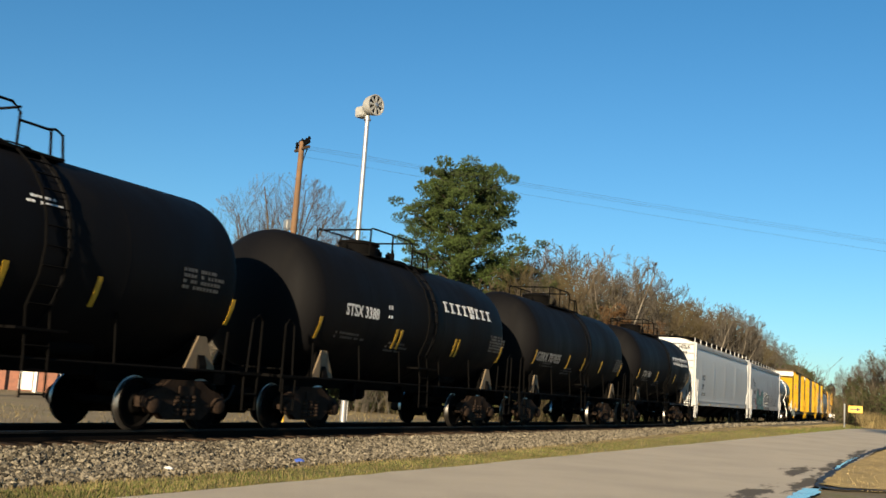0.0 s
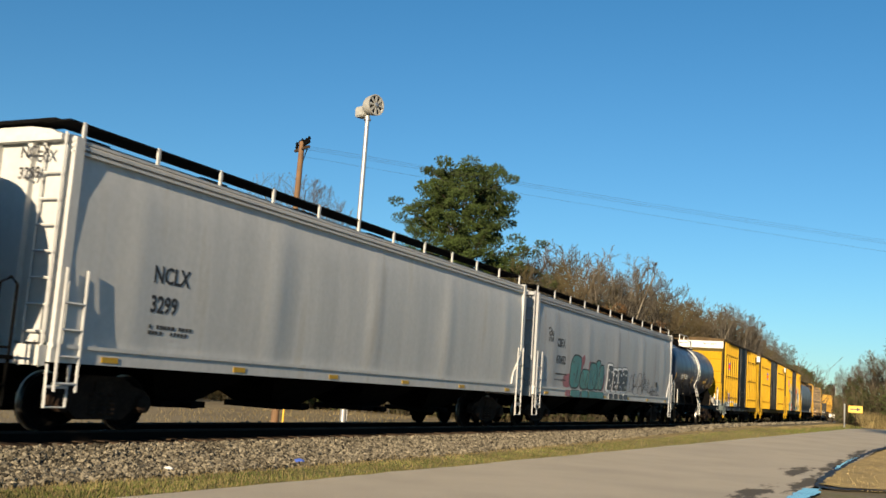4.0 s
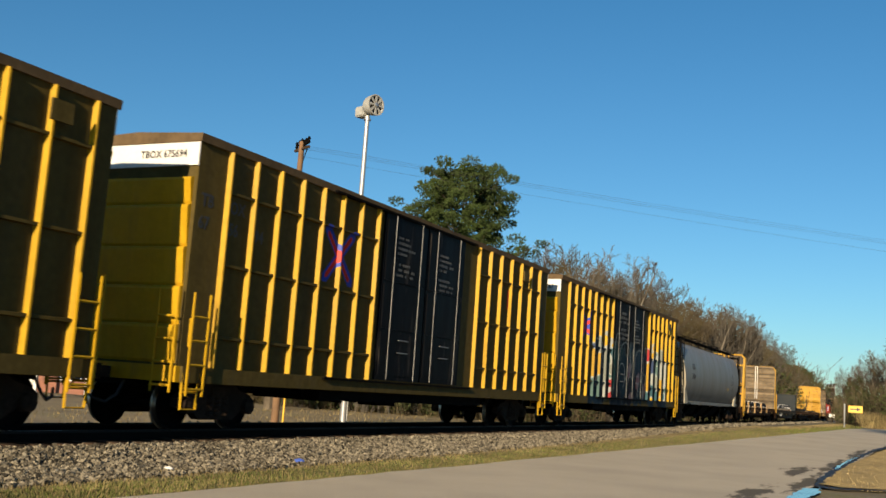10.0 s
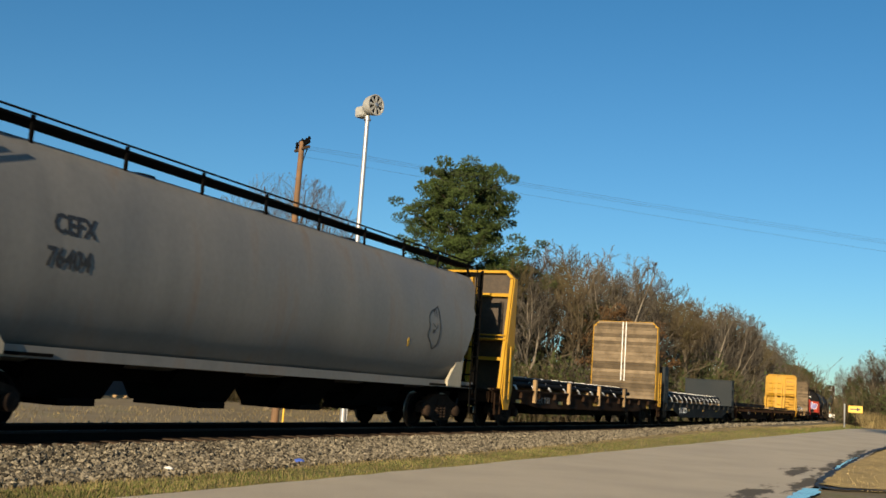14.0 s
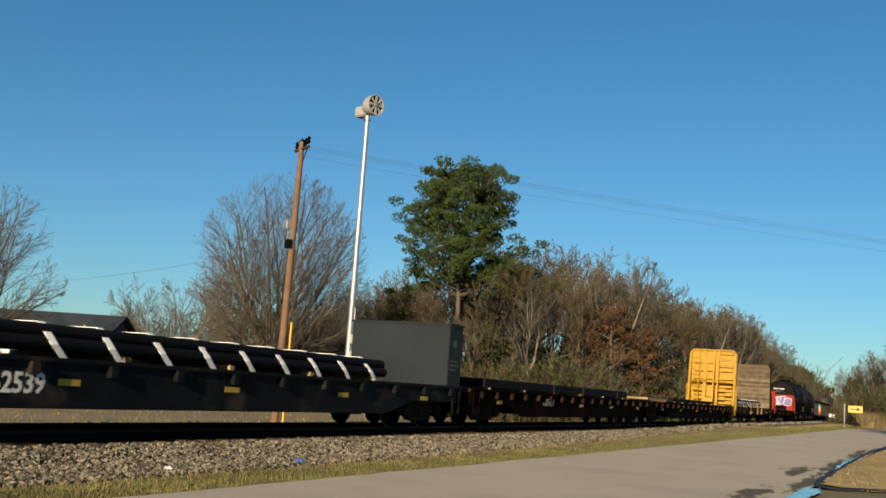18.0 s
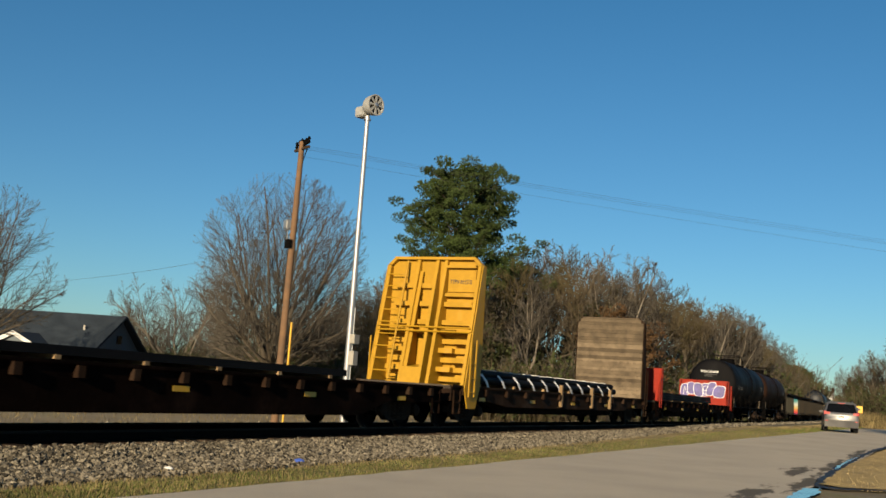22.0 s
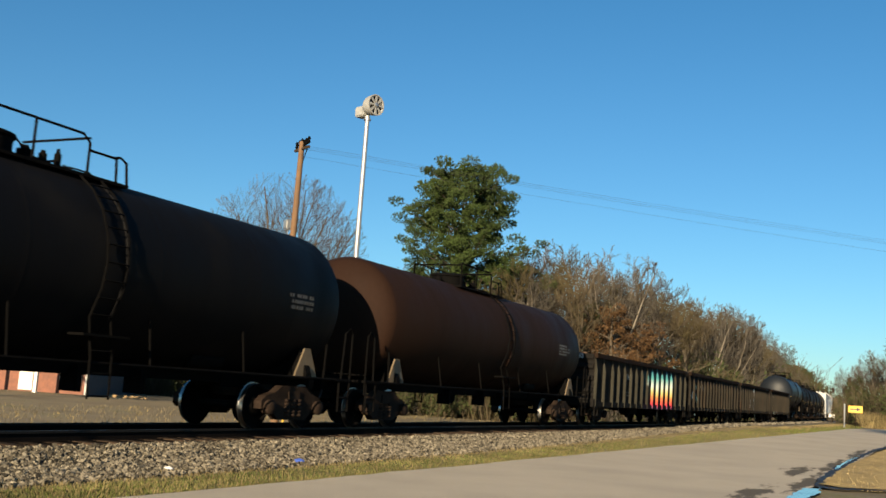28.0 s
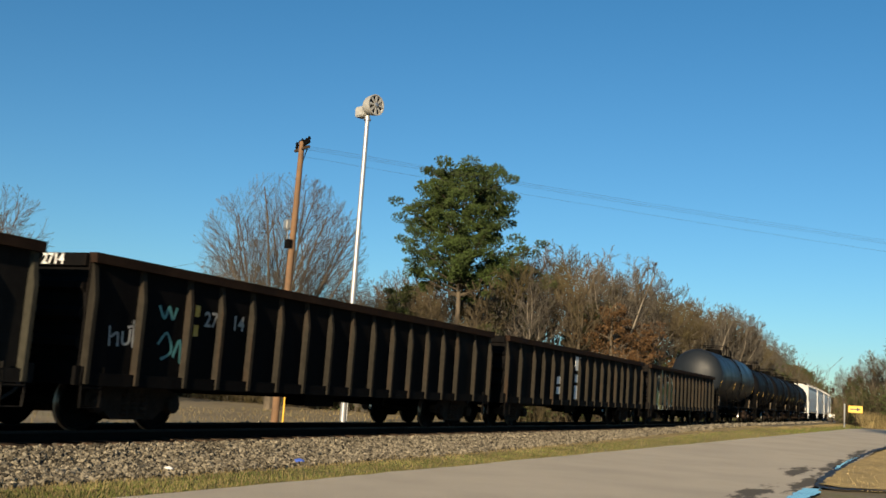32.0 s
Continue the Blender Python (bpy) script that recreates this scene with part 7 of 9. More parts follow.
RAIN = [(0.0, (0.05, 0.10, 0.22)), (0.14, (0.34, 0.03, 0.05)), (0.30, (0.40, 0.13, 0.05)), (0.42, (0.40, 0.33, 0.12)), (0.58, (0.42, 0.45, 0.42)), (0.78, (0.05, 0.20, 0.21)), (1.0, (0.04, 0.11, 0.16))]
# Graffiti bands for the panels, darkened for the shade between posts.
RAIN_SHADED = [(0.0, (0.010, 0.014, 0.024)), (0.18, (0.030, 0.010, 0.012)), (0.40, (0.012, 0.026, 0.028)), (0.62, (0.010, 0.034, 0.038)), (0.85, (0.008, 0.022, 0.028)), (1.0, (0.010, 0.016, 0.02))]
rain = zone_paint(mat("weathered_gondola_graffiti", (0.012, 0.011, 0.010), 0.8, spec=0.04, vary=0.4, scale=1.0, fine=10, bump=0.1, dirt=(0.011, 0.008, 0.006), dirt_amount=0.15, streak=True), (-0.9, 5.6, 0.6, 2.55), RAIN_SHADED)


def gon_tag(car):
    """A pale scrawl on the end panel, fainter ones after it and two yellow squares."""
    at = on_side(1.452)
    for pts in ([(-7.45, 1.62), (-7.42, 1.3)], [(-7.40, 1.44), (-7.26, 1.52), (-7.24, 1.3)], [(-7.15, 1.55), (-7.13, 1.36), (-7.0, 1.38), (-6.98, 1.6)], [(-6.9, 1.3), (-6.92, 1.75)], [(-7.05, 1.62), (-6.75, 1.7)]):
        ribbon(car, pts, 0.05, M["stencil_worn"], at)
    for pts in ([(-6.3, 1.4), (-6.1, 1.6), (-5.95, 1.3), (-6.2, 1.15)], [(-5.9, 1.2), (-5.75, 1.5), (-5.7, 1.1)], [(-6.35, 2.05), (-6.2, 1.85), (-6.1, 2.05), (-6.0, 1.85), (-5.9, 2.05)]):
        ribbon(car, pts, 0.07, SPRAY["teal"], at)
    for y, z in ((-5.42, 1.95), (-5.42, 1.6), (-0.9, 1.6)):
        boxes("reflector", [(1.452, 1.458, y, y + 0.12, z, z + 0.2)], M["reflector"], car, "yellow reflector square")


# Posts take the bright bands, for the sun on their faces.
rain_post = zone_paint(mat("worn_post_graffiti", (0.036, 0.034, 0.026), 0.8, spec=0.04, vary=0.4, scale=1.0, fine=10, bump=0.1, dirt=(0.011, 0.008, 0.006), dirt_amount=0.15, streak=True), (0.0, 5.3, 0.6, 2.55), RAIN)
gondola("dark weathered gondola with rainbow-coloured graffiti", 348.0, 364.3, rain, 2.72, [end_text("2743", 0.24, 0.55, 2.52, -8.16, M["stencil"]), side_text("2743", 0.34, -3.5, 1.86, 1.453, M["stencil_worn"]), side_bars(-3.4, 1.30, [0.7, 0.6], 1.453, M["stencil_dim"], 0.06, 0.13)], 1, True, rain_post)
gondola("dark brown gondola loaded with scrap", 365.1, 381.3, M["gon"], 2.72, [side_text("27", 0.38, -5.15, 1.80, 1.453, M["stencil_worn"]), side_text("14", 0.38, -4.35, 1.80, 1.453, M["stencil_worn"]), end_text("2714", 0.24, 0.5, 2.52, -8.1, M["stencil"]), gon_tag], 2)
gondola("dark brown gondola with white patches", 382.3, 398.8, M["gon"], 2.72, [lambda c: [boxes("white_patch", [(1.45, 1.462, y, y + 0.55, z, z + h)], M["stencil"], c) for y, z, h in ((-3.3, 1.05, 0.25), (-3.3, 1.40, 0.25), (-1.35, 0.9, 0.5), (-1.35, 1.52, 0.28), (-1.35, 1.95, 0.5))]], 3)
yel_tag = paint_over(mat("gondola_faint_graffiti", (0.013, 0.011, 0.010), 0.8, spec=0.04, vary=0.4, scale=1.0, fine=10, bump=0.1, dirt=(0.011, 0.008, 0.006), dirt_amount=0.15, streak=True), (-6, -2.5, 0.8, 2.2), [(0.3, 0.3, 0.12), (0.2, 0.22, 0.1)], 1.4, (0.5, 0.5, 0.4), 0.06, 5.0, 0.5)
gondola("dark brown gondola with faint yellow graffiti", 399.8, 415.6, yel_tag, 2.72, [], 4)
tank_car("dark grey tank car with a plain shell", 416.7, 432.9, M["dark_tank"], 1.6, 4.5)
tank_car("black tank car with yellow stripes", 433.6, 446.0, M["black"], 1.55, 4.2)
tank_car("black tank car with yellow stripes", 446.6, 459.0, M["black"], 1.55, 4.2)
tank_car("black tank car with yellow stripes", 459.6, 472.0, M["black"], 1.55, 4.2)
tank_car("black tank car with yellow stripes", 472.6, 485.0, M["black"], 1.55, 4.2)
for k in range(4):
    box_hopper("cream covered hopper with plain sides", 485.8 + 19.0 * k, 504.0 + 19.0 * k, M["hopper_white"], 4.3, M["hopper_white"])
for o in (*TRUCK.children, TRUCK):
    bpy.data.objects.remove(o)
for car, centre, half in CARS:
    if any(o.name.startswith("truck") for o in car.children):
        for o in car.children:
            if not o.name.startswith("truck"):
                o.matrix_basis = Matrix.Translation((0, 0, LIFT)) @ o.matrix_basis


# ---- beyond the track ----
def by_angle(deg, dist):
    """A place that far from the camera, so many degrees to the left of the track's line."""
    a = radians(deg)
    return -dist * math.sin(a), dist * math.cos(a)


def siren():
    x, y = by_angle(31.15, 52)
    g = ground_z(x, y)
    ob = tagged(new("warning_siren", None), "galvanized warning siren on a tall steel pole", "siren")
    ob.location = (x, y, g)
    h = 1.35 + 0.262 * 52 - g
    bm = bmesh.new()
    bm_lathe(bm, [(-0.3, 0.17), (0.6, 0.16), (h, 0.115)], "z", (0, 0, 0), 20)
    part("pole", bm, M["pole_galv"], ob, smooth=True)
    bm = bmesh.new()
    bm_lathe(bm, [(h, 0.2), (h + 0.06, 0.2), (h + 0.06, 0.14), (h + 0.2, 0.14)], "z", (0, 0, 0), 16)
    part("swivel", bm, M["galv"], ob, smooth=True)
    head = new("siren_head", None)
    head.parent = ob
    head.matrix_basis = pose(0, 0, h + 0.2, 0, 0, -17)
    bm = bmesh.new()
    bm_box(bm, -0.75, -0.1, -0.28, 0.28, 0.0, 0.55)
    bmesh.ops.bevel(bm, geom=list(bm.edges), offset=0.06, segments=2, affect="EDGES")
    part("motor_box", bm, M["siren_grey"], head)
    bm = bmesh.new()
    bm_lathe(bm, [(-0.15, 0.30), (0.0, 0.42), (0.15, 0.5), (0.55, 0.56), (0.62, 0.56), (0.62, 0.50), (0.40, 0.48), (0.38, 0.1)], "x", (0, 0, 0.55), 30)
    part("drum", bm, M["siren_grey"], head, smooth=True)
    for k in range(8):
        bm = bmesh.new()
        a0 = k * math.pi / 4
        v = [bm.verts.new((xx, r * math.cos(a0 + d), 0.55 + r * math.sin(a0 + d))) for xx in (0.56, 0.60) for r, d in ((0.10, -0.25), (0.5, -0.16), (0.5, 0.16), (0.10, 0.25))]
        for f in ((3, 2, 1, 0), (4, 5, 6, 7), (0, 1, 5, 4), (1, 2, 6, 5), (2, 3, 7, 6), (3, 0, 4, 7)):
            bm.faces.new([v[i] for i in f])
        part("louvre_blade", bm, M["siren_grey"], head)
    bm = bmesh.new()
    bm_lathe(bm, [(0.40, 0.02), (0.40, 0.47), (0.42, 0.47), (0.42, 0.02)], "x", (0, 0, 0.55), 24)
    part("throat", bm, M["ink"], head, "dark throat behind the blades")
    bm = bmesh.new()
    bm_lathe(bm, [(0.5, 0.13), (0.62, 0.13), (0.65, 0.08)], "x", (0, 0, 0.55), 16)
    part("hub", bm, M["galv"], head, smooth=True)
    for z, w, h in ((3.05, 0.22, 0.72), (4.15, 0.24, 0.46)):
        boxes("control_box", [(0.17, 0.45, -w, w, z, z + h)], M["concrete"], ob, "pale grey control cabinet")
    tubes("conduit", [[(0.14, 0.1, 0.2), (0.14, 0.1, 6.0)]], 0.03, M["galv"], ob)
    return ob


siren()


def utility_pole():
    x, y = by_angle(34.9, 48.5)
    g = ground_z(x, y)
    ob = tagged(new("utility_pole", None), "brown wooden utility pole with insulators and a lamp", "utility pole")
    ob.matrix_basis = pose(x, y, g, 0, 1.2, -32)
    h = 1.35 + 0.232 * 48.5 - g
    bm = bmesh.new()
    bm_lathe(bm, [(-0.3, 0.19), (h, 0.13)], "z", (0, 0, 0), 16)
    part("pole", bm, M["pole_wood"], ob, smooth=True)
    boxes("crossarm", [(-0.75, 0.85, -0.06, 0.06, h - 0.42, h - 0.30)], M["tie"], ob)
    for i, xx in enumerate((-0.6, -0.3, 0.0, 0.25, 0.5, 0.75)):
        bm = bmesh.new()
        bm_lathe(bm, [(h - 0.30, 0.03), (h - 0.2, 0.09), (h - 0.12, 0.05), (h - 0.04, 0.085), (h + 0.06, 0.04)], "z", (xx, 0.02 * (i % 2), 0.05 * (i % 3)), 10)
        part("insulator", bm, M["under"], ob, smooth=True)
    tubes("brace", [[(-0.55, 0.07, h - 0.35), (0, 0.12, h - 0.95)], [(0.55, 0.07, h - 0.35), (0, 0.12, h - 0.95)]], 0.025, M["under"], ob)
    boxes("transformer_bracket", [(-0.22, 0.22, -0.3, -0.1, h * 0.615, h * 0.615 + 0.40)], M["under"], ob)
    tubes("lamp_arm", [[(0, 0, h * 0.63), (-0.70, 0, h * 0.635)], [(-0.70, 0, h * 0.635), (-0.70, 0, h * 0.70)]], 0.025, M["galv"], ob)
    bm = bmesh.new()
    bm_box(bm, -0.92, -0.50, -0.2, 0.2, h * 0.685, h * 0.685 + 0.5)
    bmesh.ops.bevel(bm, geom=list(bm.edges), offset=0.07, segments=2, affect="EDGES")
    part("lamp_head", bm, M["galv"], ob, "pale floodlight housing")
    return x, y, g + h


px, py, pz = utility_pole()


def wire(a, b, sag, r=0.005):
    pts = []
    for i in range(25):
        f = i / 24
        p = Vector(a).lerp(Vector(b), f)
        p.z -= sag * 4 * f * (1 - f)
        pts.append(p)
    ob = tubes("power_line", [pts], r, M["wire"], None, seg=5)
    return tagged(ob, "thin dark power line slung from the pole", "power line", "power lines")


far = Vector((30.0, 96.4))
for i, (da, dz) in enumerate(((-0.5, 0.0), (0.3, -0.05), (0.7, -0.3), (0.0, -0.55))):
    wire((px + da * 0.7, py - da * 0.3, pz - 0.1 + dz), (far.x + da, far.y - da, 12.0 + dz * 1.6), 0.5)
wire((px, py, pz - 5.0), (px - 24.6, py + 1.5, 5.3), 0.5, 0.007)


# ---- trees ----
def add_stick(store, a, b, r0, r1, seg):
    """A tapered stick from a to b, added to (vertices, faces)."""
    d = b - a
    if d.length < 1e-4:
        return
    d.normalize()
    side = d.cross(Vector((0, 0, 1)) if abs(d.z) < 0.9 else Vector((1, 0, 0))).normalized()
    up = side.cross(d)
    V, F = store
    n0 = len(V)
    ring = [(math.cos(2 * math.pi * k / seg) * side + math.sin(2 * math.pi * k / seg) * up) for k in range(seg)]
    V.extend(tuple(a + r0 * q) for q in ring)
    if r1 < 0.002:
        V.append(tuple(b))
        F.extend((n0 + k, n0 + (k + 1) % seg, n0 + seg) for k in range(seg))
    else:
        V.extend(tuple(b + r1 * q) for q in ring)
        F.extend((n0 + k, n0 + (k + 1) % seg, n0 + seg + (k + 1) % seg, n0 + seg + k) for k in range(seg))


def bare_tree(label, seed, height, width, trunk_r, twig_mat, low=0.15, fork=0.2, limbs=9, kids=(8, 6, 5), twig_r=0.010, rough=0.10, spread=1.0, bark=None, lean=0.0):
    """A leafless tree: limbs that fan out from the fork to the shell of a rounded crown, and three orders of branches that follow them."""
    rnd = random.Random(seed)
    wood, fine = ([], []), ([], [])
    zc, rz = height * (1 + low) / 2, height * (1 - low) / 2

    def shell(p):
        return ((p.x - lean * p.z) ** 2 + p.y ** 2) / width ** 2 + ((p.z - zc) / rz) ** 2

    def grow(p, d, length, r, level):
        n = (6, 4, 3, 1)[level]
        if level:
            while length > 0.1 and shell(p + d * length) > 1.06:
                length *= 0.8
        pts = [p]
        for k in range(n):
            d = (d + Vector((rnd.gauss(0, rough), rnd.gauss(0, rough), rnd.gauss(0, rough) + 0.05))).normalized()
            pts.append(pts[-1] + d * length / n)
        store, seg = (wood, 5) if level == 0 else (fine, 3)
        end = max(twig_r * 0.8, r * 0.22)
        for k in range(n):
            r0, r1 = r + (end - r) * k / n, r + (end - r) * (k + 1) / n
            add_stick(store, pts[k], pts[k + 1], r0, 0.0 if level == 3 else r1, seg)
        if level == 3:
            return
        m = kids[level]
        turn = rnd.uniform(0, 6.28)
        for k in range(m):
            f = 0.22 + 0.78 * (k + rnd.random()) / m
            i = min(n - 1, int(f * n))
            q = pts[i].lerp(pts[i + 1], f * n - i)
            axis = (pts[i + 1] - pts[i]).normalized()
            turn += 2.4 + rnd.uniform(-0.4, 0.4)
            side = axis.orthogonal().normalized()
            side = math.cos(turn) * side + math.sin(turn) * axis.cross(side)
            open_by = radians(rnd.uniform(24, 46))
            grow(q, (axis * math.cos(open_by) + side * math.sin(open_by)).normalized(), length * rnd.uniform(0.34, 0.52) * (1.12 - 0.45 * f), max(twig_r, r * (1 - 0.7 * f) * 0.5), level + 1)
    top = Vector((lean * height * fork, rnd.gauss(0, 0.05), height * fork))
    add_stick(wood, Vector((0, 0, -0.3)), top, trunk_r * 1.15, trunk_r * 0.9, 8)
    for i in range(limbs):
        a = 2.4 * i + rnd.uniform(-0.5, 0.5)
        tilt = radians(8 + 66 * spread * ((i + 0.5) / limbs) ** 0.8)
        d = Vector((math.sin(tilt) * math.cos(a), math.sin(tilt) * math.sin(a), math.cos(tilt)))
        start = top * rnd.uniform(0.75, 1.0)
        reach = 0.2
        while shell(start + d * reach) < 1 and reach < height:
            reach += 0.15
        grow(start, d, reach * rnd.uniform(0.9, 1.0), trunk_r * rnd.uniform(0.34, 0.55), 0)
    ob = tagged(new("bare_tree", None), label, "tree")
    for nm, (V, F), mm in (("trunk", wood, bark or M["bark"]), ("crown", fine, twig_mat)):
        me = bpy.data.meshes.new(nm)
        me.from_pydata(V, [], F)
        me.materials.append(mm)
        o = new(nm, me)
        o.parent = ob
    return ob


def needle_clumps(V, F, centre, rad, n, rnd, size):
    for i in range(n):
        while True:
            q = Vector((rnd.uniform(-1, 1), rnd.uniform(-1, 1), rnd.uniform(-1, 1)))
            if 0.1 < q.length < 1:
                break
        p = centre + Vector((q.x * rad.x, q.y * rad.y, q.z * rad.z))
        out = (q + Vector((0, 0, 0.5))).normalized()
        for k in range(3):
            d = (out + Vector((rnd.uniform(-1, 1), rnd.uniform(-1, 1), rnd.uniform(-0.6, 1))) * 0.9).normalized()
            s = d.cross(Vector((rnd.uniform(-1, 1), rnd.uniform(-1, 1), rnd.uniform(-1, 1)))).normalized() * size * 0.22
            n0 = len(V)
            V += [tuple(p - s), tuple(p + s), tuple(p + d * size * rnd.uniform(0.7, 1.2))]
            F.append((n0, n0 + 1, n0 + 2))


def pine(name, label, seed, height, crown_from, width, needle, limbs=70, per=60, leaf=0.26, puff=0.8, peak=0.42, stray=()):
    """An evergreen with limbs that end in flat tufts, gaps between them and an uneven outline."""
    rnd = random.Random(seed)
    ob = tagged(new(name, None), label, "tree")
    bm = bmesh.new()
    bm_tube(bm, [(0, 0, -0.3), (0.1, 0, height * 0.4), (-0.1, 0.1, height * 0.75), (0, 0, height * 0.96)], 0.27, 8, 0.04)
    V, F = [], []
    lo = height * crown_from
    for i in range(limbs):
        f = (i + rnd.random()) / limbs
        z = lo + (height - lo) * f
        prof = max(0.04, 1 - abs((f - peak) / (1.04 - peak if f > peak else peak + 0.1)) ** 2.2) ** 0.5
        a = i * 2.39996 + rnd.uniform(-0.5, 0.5)
        r = width * prof * rnd.uniform(0.5, 1.0) * (1 + 0.14 * math.sin(2 * a + 7 * f + seed))
        tip = Vector((r * math.cos(a), r * math.sin(a), z + 0.10 * r + rnd.uniform(-0.3, 0.3)))
        root = Vector((0, 0, max(0.5, z - 0.30 * r - 0.2)))
        mid = root.lerp(tip, 0.55) + Vector((0, 0, -0.04 * r))
        bm_tube(bm, [root, mid, tip], 0.055, 4, 0.012)
        for g in (0.55, 0.78, 1.0):
            p = root.lerp(tip, g) + Vector((rnd.gauss(0, 0.35), rnd.gauss(0, 0.35), rnd.uniform(0.0, 0.3)))
            size = puff * rnd.uniform(0.6, 1.15) * width / 4.9
            needle_clumps(V, F, p, Vector((size, size, size * 0.55)), int(per * (0.6 + 0.4 * g)), rnd, leaf)
    for a, r, z, size in stray:
        tip = Vector((r * math.cos(a), r * math.sin(a), z))
        bm_tube(bm, [(0, 0, z - 0.25 * r), tip * 0.6 + Vector((0, 0, 0.38 * z - 0.05 * r)), tip], 0.05, 4, 0.012)
        for k in range(4):
            needle_clumps(V, F, tip + Vector((rnd.gauss(0, size), rnd.gauss(0, size), rnd.gauss(0, size * 0.5))), Vector((size, size, size * 0.6)), per, rnd, leaf)
    part("trunk", bm, M["bark"], ob, smooth=True)
    me = bpy.data.meshes.new("crown")
    me.from_pydata(V, [], F)
    me.materials.append(needle)
    o = new("crown", me)
    o.parent = ob
    return ob


def stand(ob, x, y, turn=0.0, size=1.0):
    ob.matrix_basis = Matrix.Translation((x, y, ground_z(x, y))) @ Euler((0, 0, turn)).to_matrix().to_4x4() @ Matrix.Diagonal((size, size, size, 1))
    return ob


def table(rows, v):
    """Straight lines between rows (v, value), v rising."""
    for (a, p), (b, q) in zip(rows, rows[1:]):
        if v <= b:
            return p + (q - p) * max(0, v - a) / (b - a)
    return rows[-1][1]


def shrub(name, label, seed, height, stems, twig_mat, leaf=None):
    """A thicket of thin upright stems with side twigs, and a few leaves where it is green."""
    rnd = random.Random(seed)
    V, F = [], []

    def stick(a, b, r):
        d = (b - a).normalized()
        s = d.cross(Vector((0.3, 0.9, 0.1))).normalized() * r
        u = s.cross(d)
        n0 = len(V)
        for p, k in ((a, 1.0), (b, 0.5)):
            V.extend(tuple(p + k * (math.cos(q) * s + math.sin(q) * u)) for q in (0, 2.1, 4.2))
        F.extend(((n0, n0 + 1, n0 + 4, n0 + 3), (n0 + 1, n0 + 2, n0 + 5, n0 + 4), (n0 + 2, n0, n0 + 3, n0 + 5)))
    LV, LF = [], []
    for i in range(stems):
        p = Vector((rnd.gauss(0, 1.1), rnd.gauss(0, 1.1), -0.1))
        d = Vector((rnd.gauss(0, 0.25), rnd.gauss(0, 0.25), 1)).normalized()
        h = height * rnd.uniform(0.4, 1.0)
        for k in range(4):
            q = p + d * h / 4
            stick(p, q, 0.018 * (1 - 0.18 * k))
            for m in range(3):
                e = p.lerp(q, rnd.random())
                t = (d + Vector((rnd.uniform(-1, 1), rnd.uniform(-1, 1), rnd.uniform(-0.1, 0.8)))).normalized()
                f = e + t * h * rnd.uniform(0.12, 0.32)
                stick(e, f, 0.011)
                stick(e.lerp(f, 0.6), e.lerp(f, 0.6) + (t + Vector((rnd.uniform(-1, 1), rnd.uniform(-1, 1), 0.3))).normalized() * h * 0.12, 0.009)
                if leaf:
                    needle_clumps(LV, LF, f, Vector((0.3, 0.3, 0.25)), 3, rnd, 0.2)
            p = q
            d = (d + Vector((rnd.gauss(0, 0.16), rnd.gauss(0, 0.16), 0.05))).normalized()
    ob = tagged(new(name, None), label, "shrub")
    for nm, (v, f), mm in (("stem_thicket", (V, F), twig_mat), ("foliage", (LV, LF), leaf)):
        if f:
            me = bpy.data.meshes.new(nm)
            me.from_pydata(v, [], f)
            me.materials.append(mm)
            o = new(nm, me)
            o.parent = ob
    return ob


class Planter:
    """Sets out copies of a few grown plants; the first of each is the plant itself."""

    def __init__(self, plants):
        self.plants, self.used = plants, [False] * len(plants)

    def put(self, k, x, y, turn, size, tall=1.0):
        o = self.plants[k]
        if self.used[k]:
            o = copy_thing(o, pose(0, 0, 0))
        self.used[k] = True
        o.matrix_basis = Matrix.Translation((x, y, ground_z(x, y))) @ Euler((0, 0, turn)).to_matrix().to_4x4() @ Matrix.Diagonal((size, size, size * tall, 1))


x, y = by_angle(25.2, 82)
stand(pine("pine_tree", "tall green pine tree with open tufted limbs", 5, 20.1, 0.53, 5.9, M["needle"], 120, 105, 0.21, 0.62, 0.42,
           [(0.0, 4.4, 11.6, 0.7), (0.35, 3.2, 10.6, 0.5), (2.9, 2.6, 10.3, 0.5), (1.6, 2.6, 9.8, 0.4)]), x, y)
x, y = by_angle(35.3, 68)
stand(bare_tree("wide bare deciduous tree with fine grey twigs", 11, 15.8, 6.1, 0.30, M["twig_grey"], 0.10, 0.18, 30, (15, 9, 8), 0.0078, 0.08, 1.0), x, y)
x, y = by_angle(50.6, 62)
stand(bare_tree("bare deciduous tree with fine grey twigs", 12, 12.0, 4.4, 0.24, M["twig_grey"], 0.2, 0.25, 16, (12, 9, 7), 0.0080, 0.12), x, y, 0.6)
for a, d, h, w, sd in ((40.4, 88, 12.0, 6.4, 13), (42.4, 98, 8.6, 4.4, 14), (38.2, 98, 10.6, 4.6, 15), (36.6, 92, 8.6, 4.0, 16), (33.4, 84, 8.4, 4.0, 17), (31.6, 80, 7.6, 3.6, 18), (29.6, 82, 11.5, 3.6, 19)):
    x, y = by_angle(a, d)
    stand(bare_tree("spreading bare tree with pale grey limbs", sd, h, w, 0.26, M["twig_grey" if sd % 2 else "twig"], 0.08, 0.13, 15, (13, 10, 8) if sd == 13 else (11, 8, 7), 0.010, 0.16, 1.25, M["pale_bark"] if sd == 13 else None), x, y, sd)

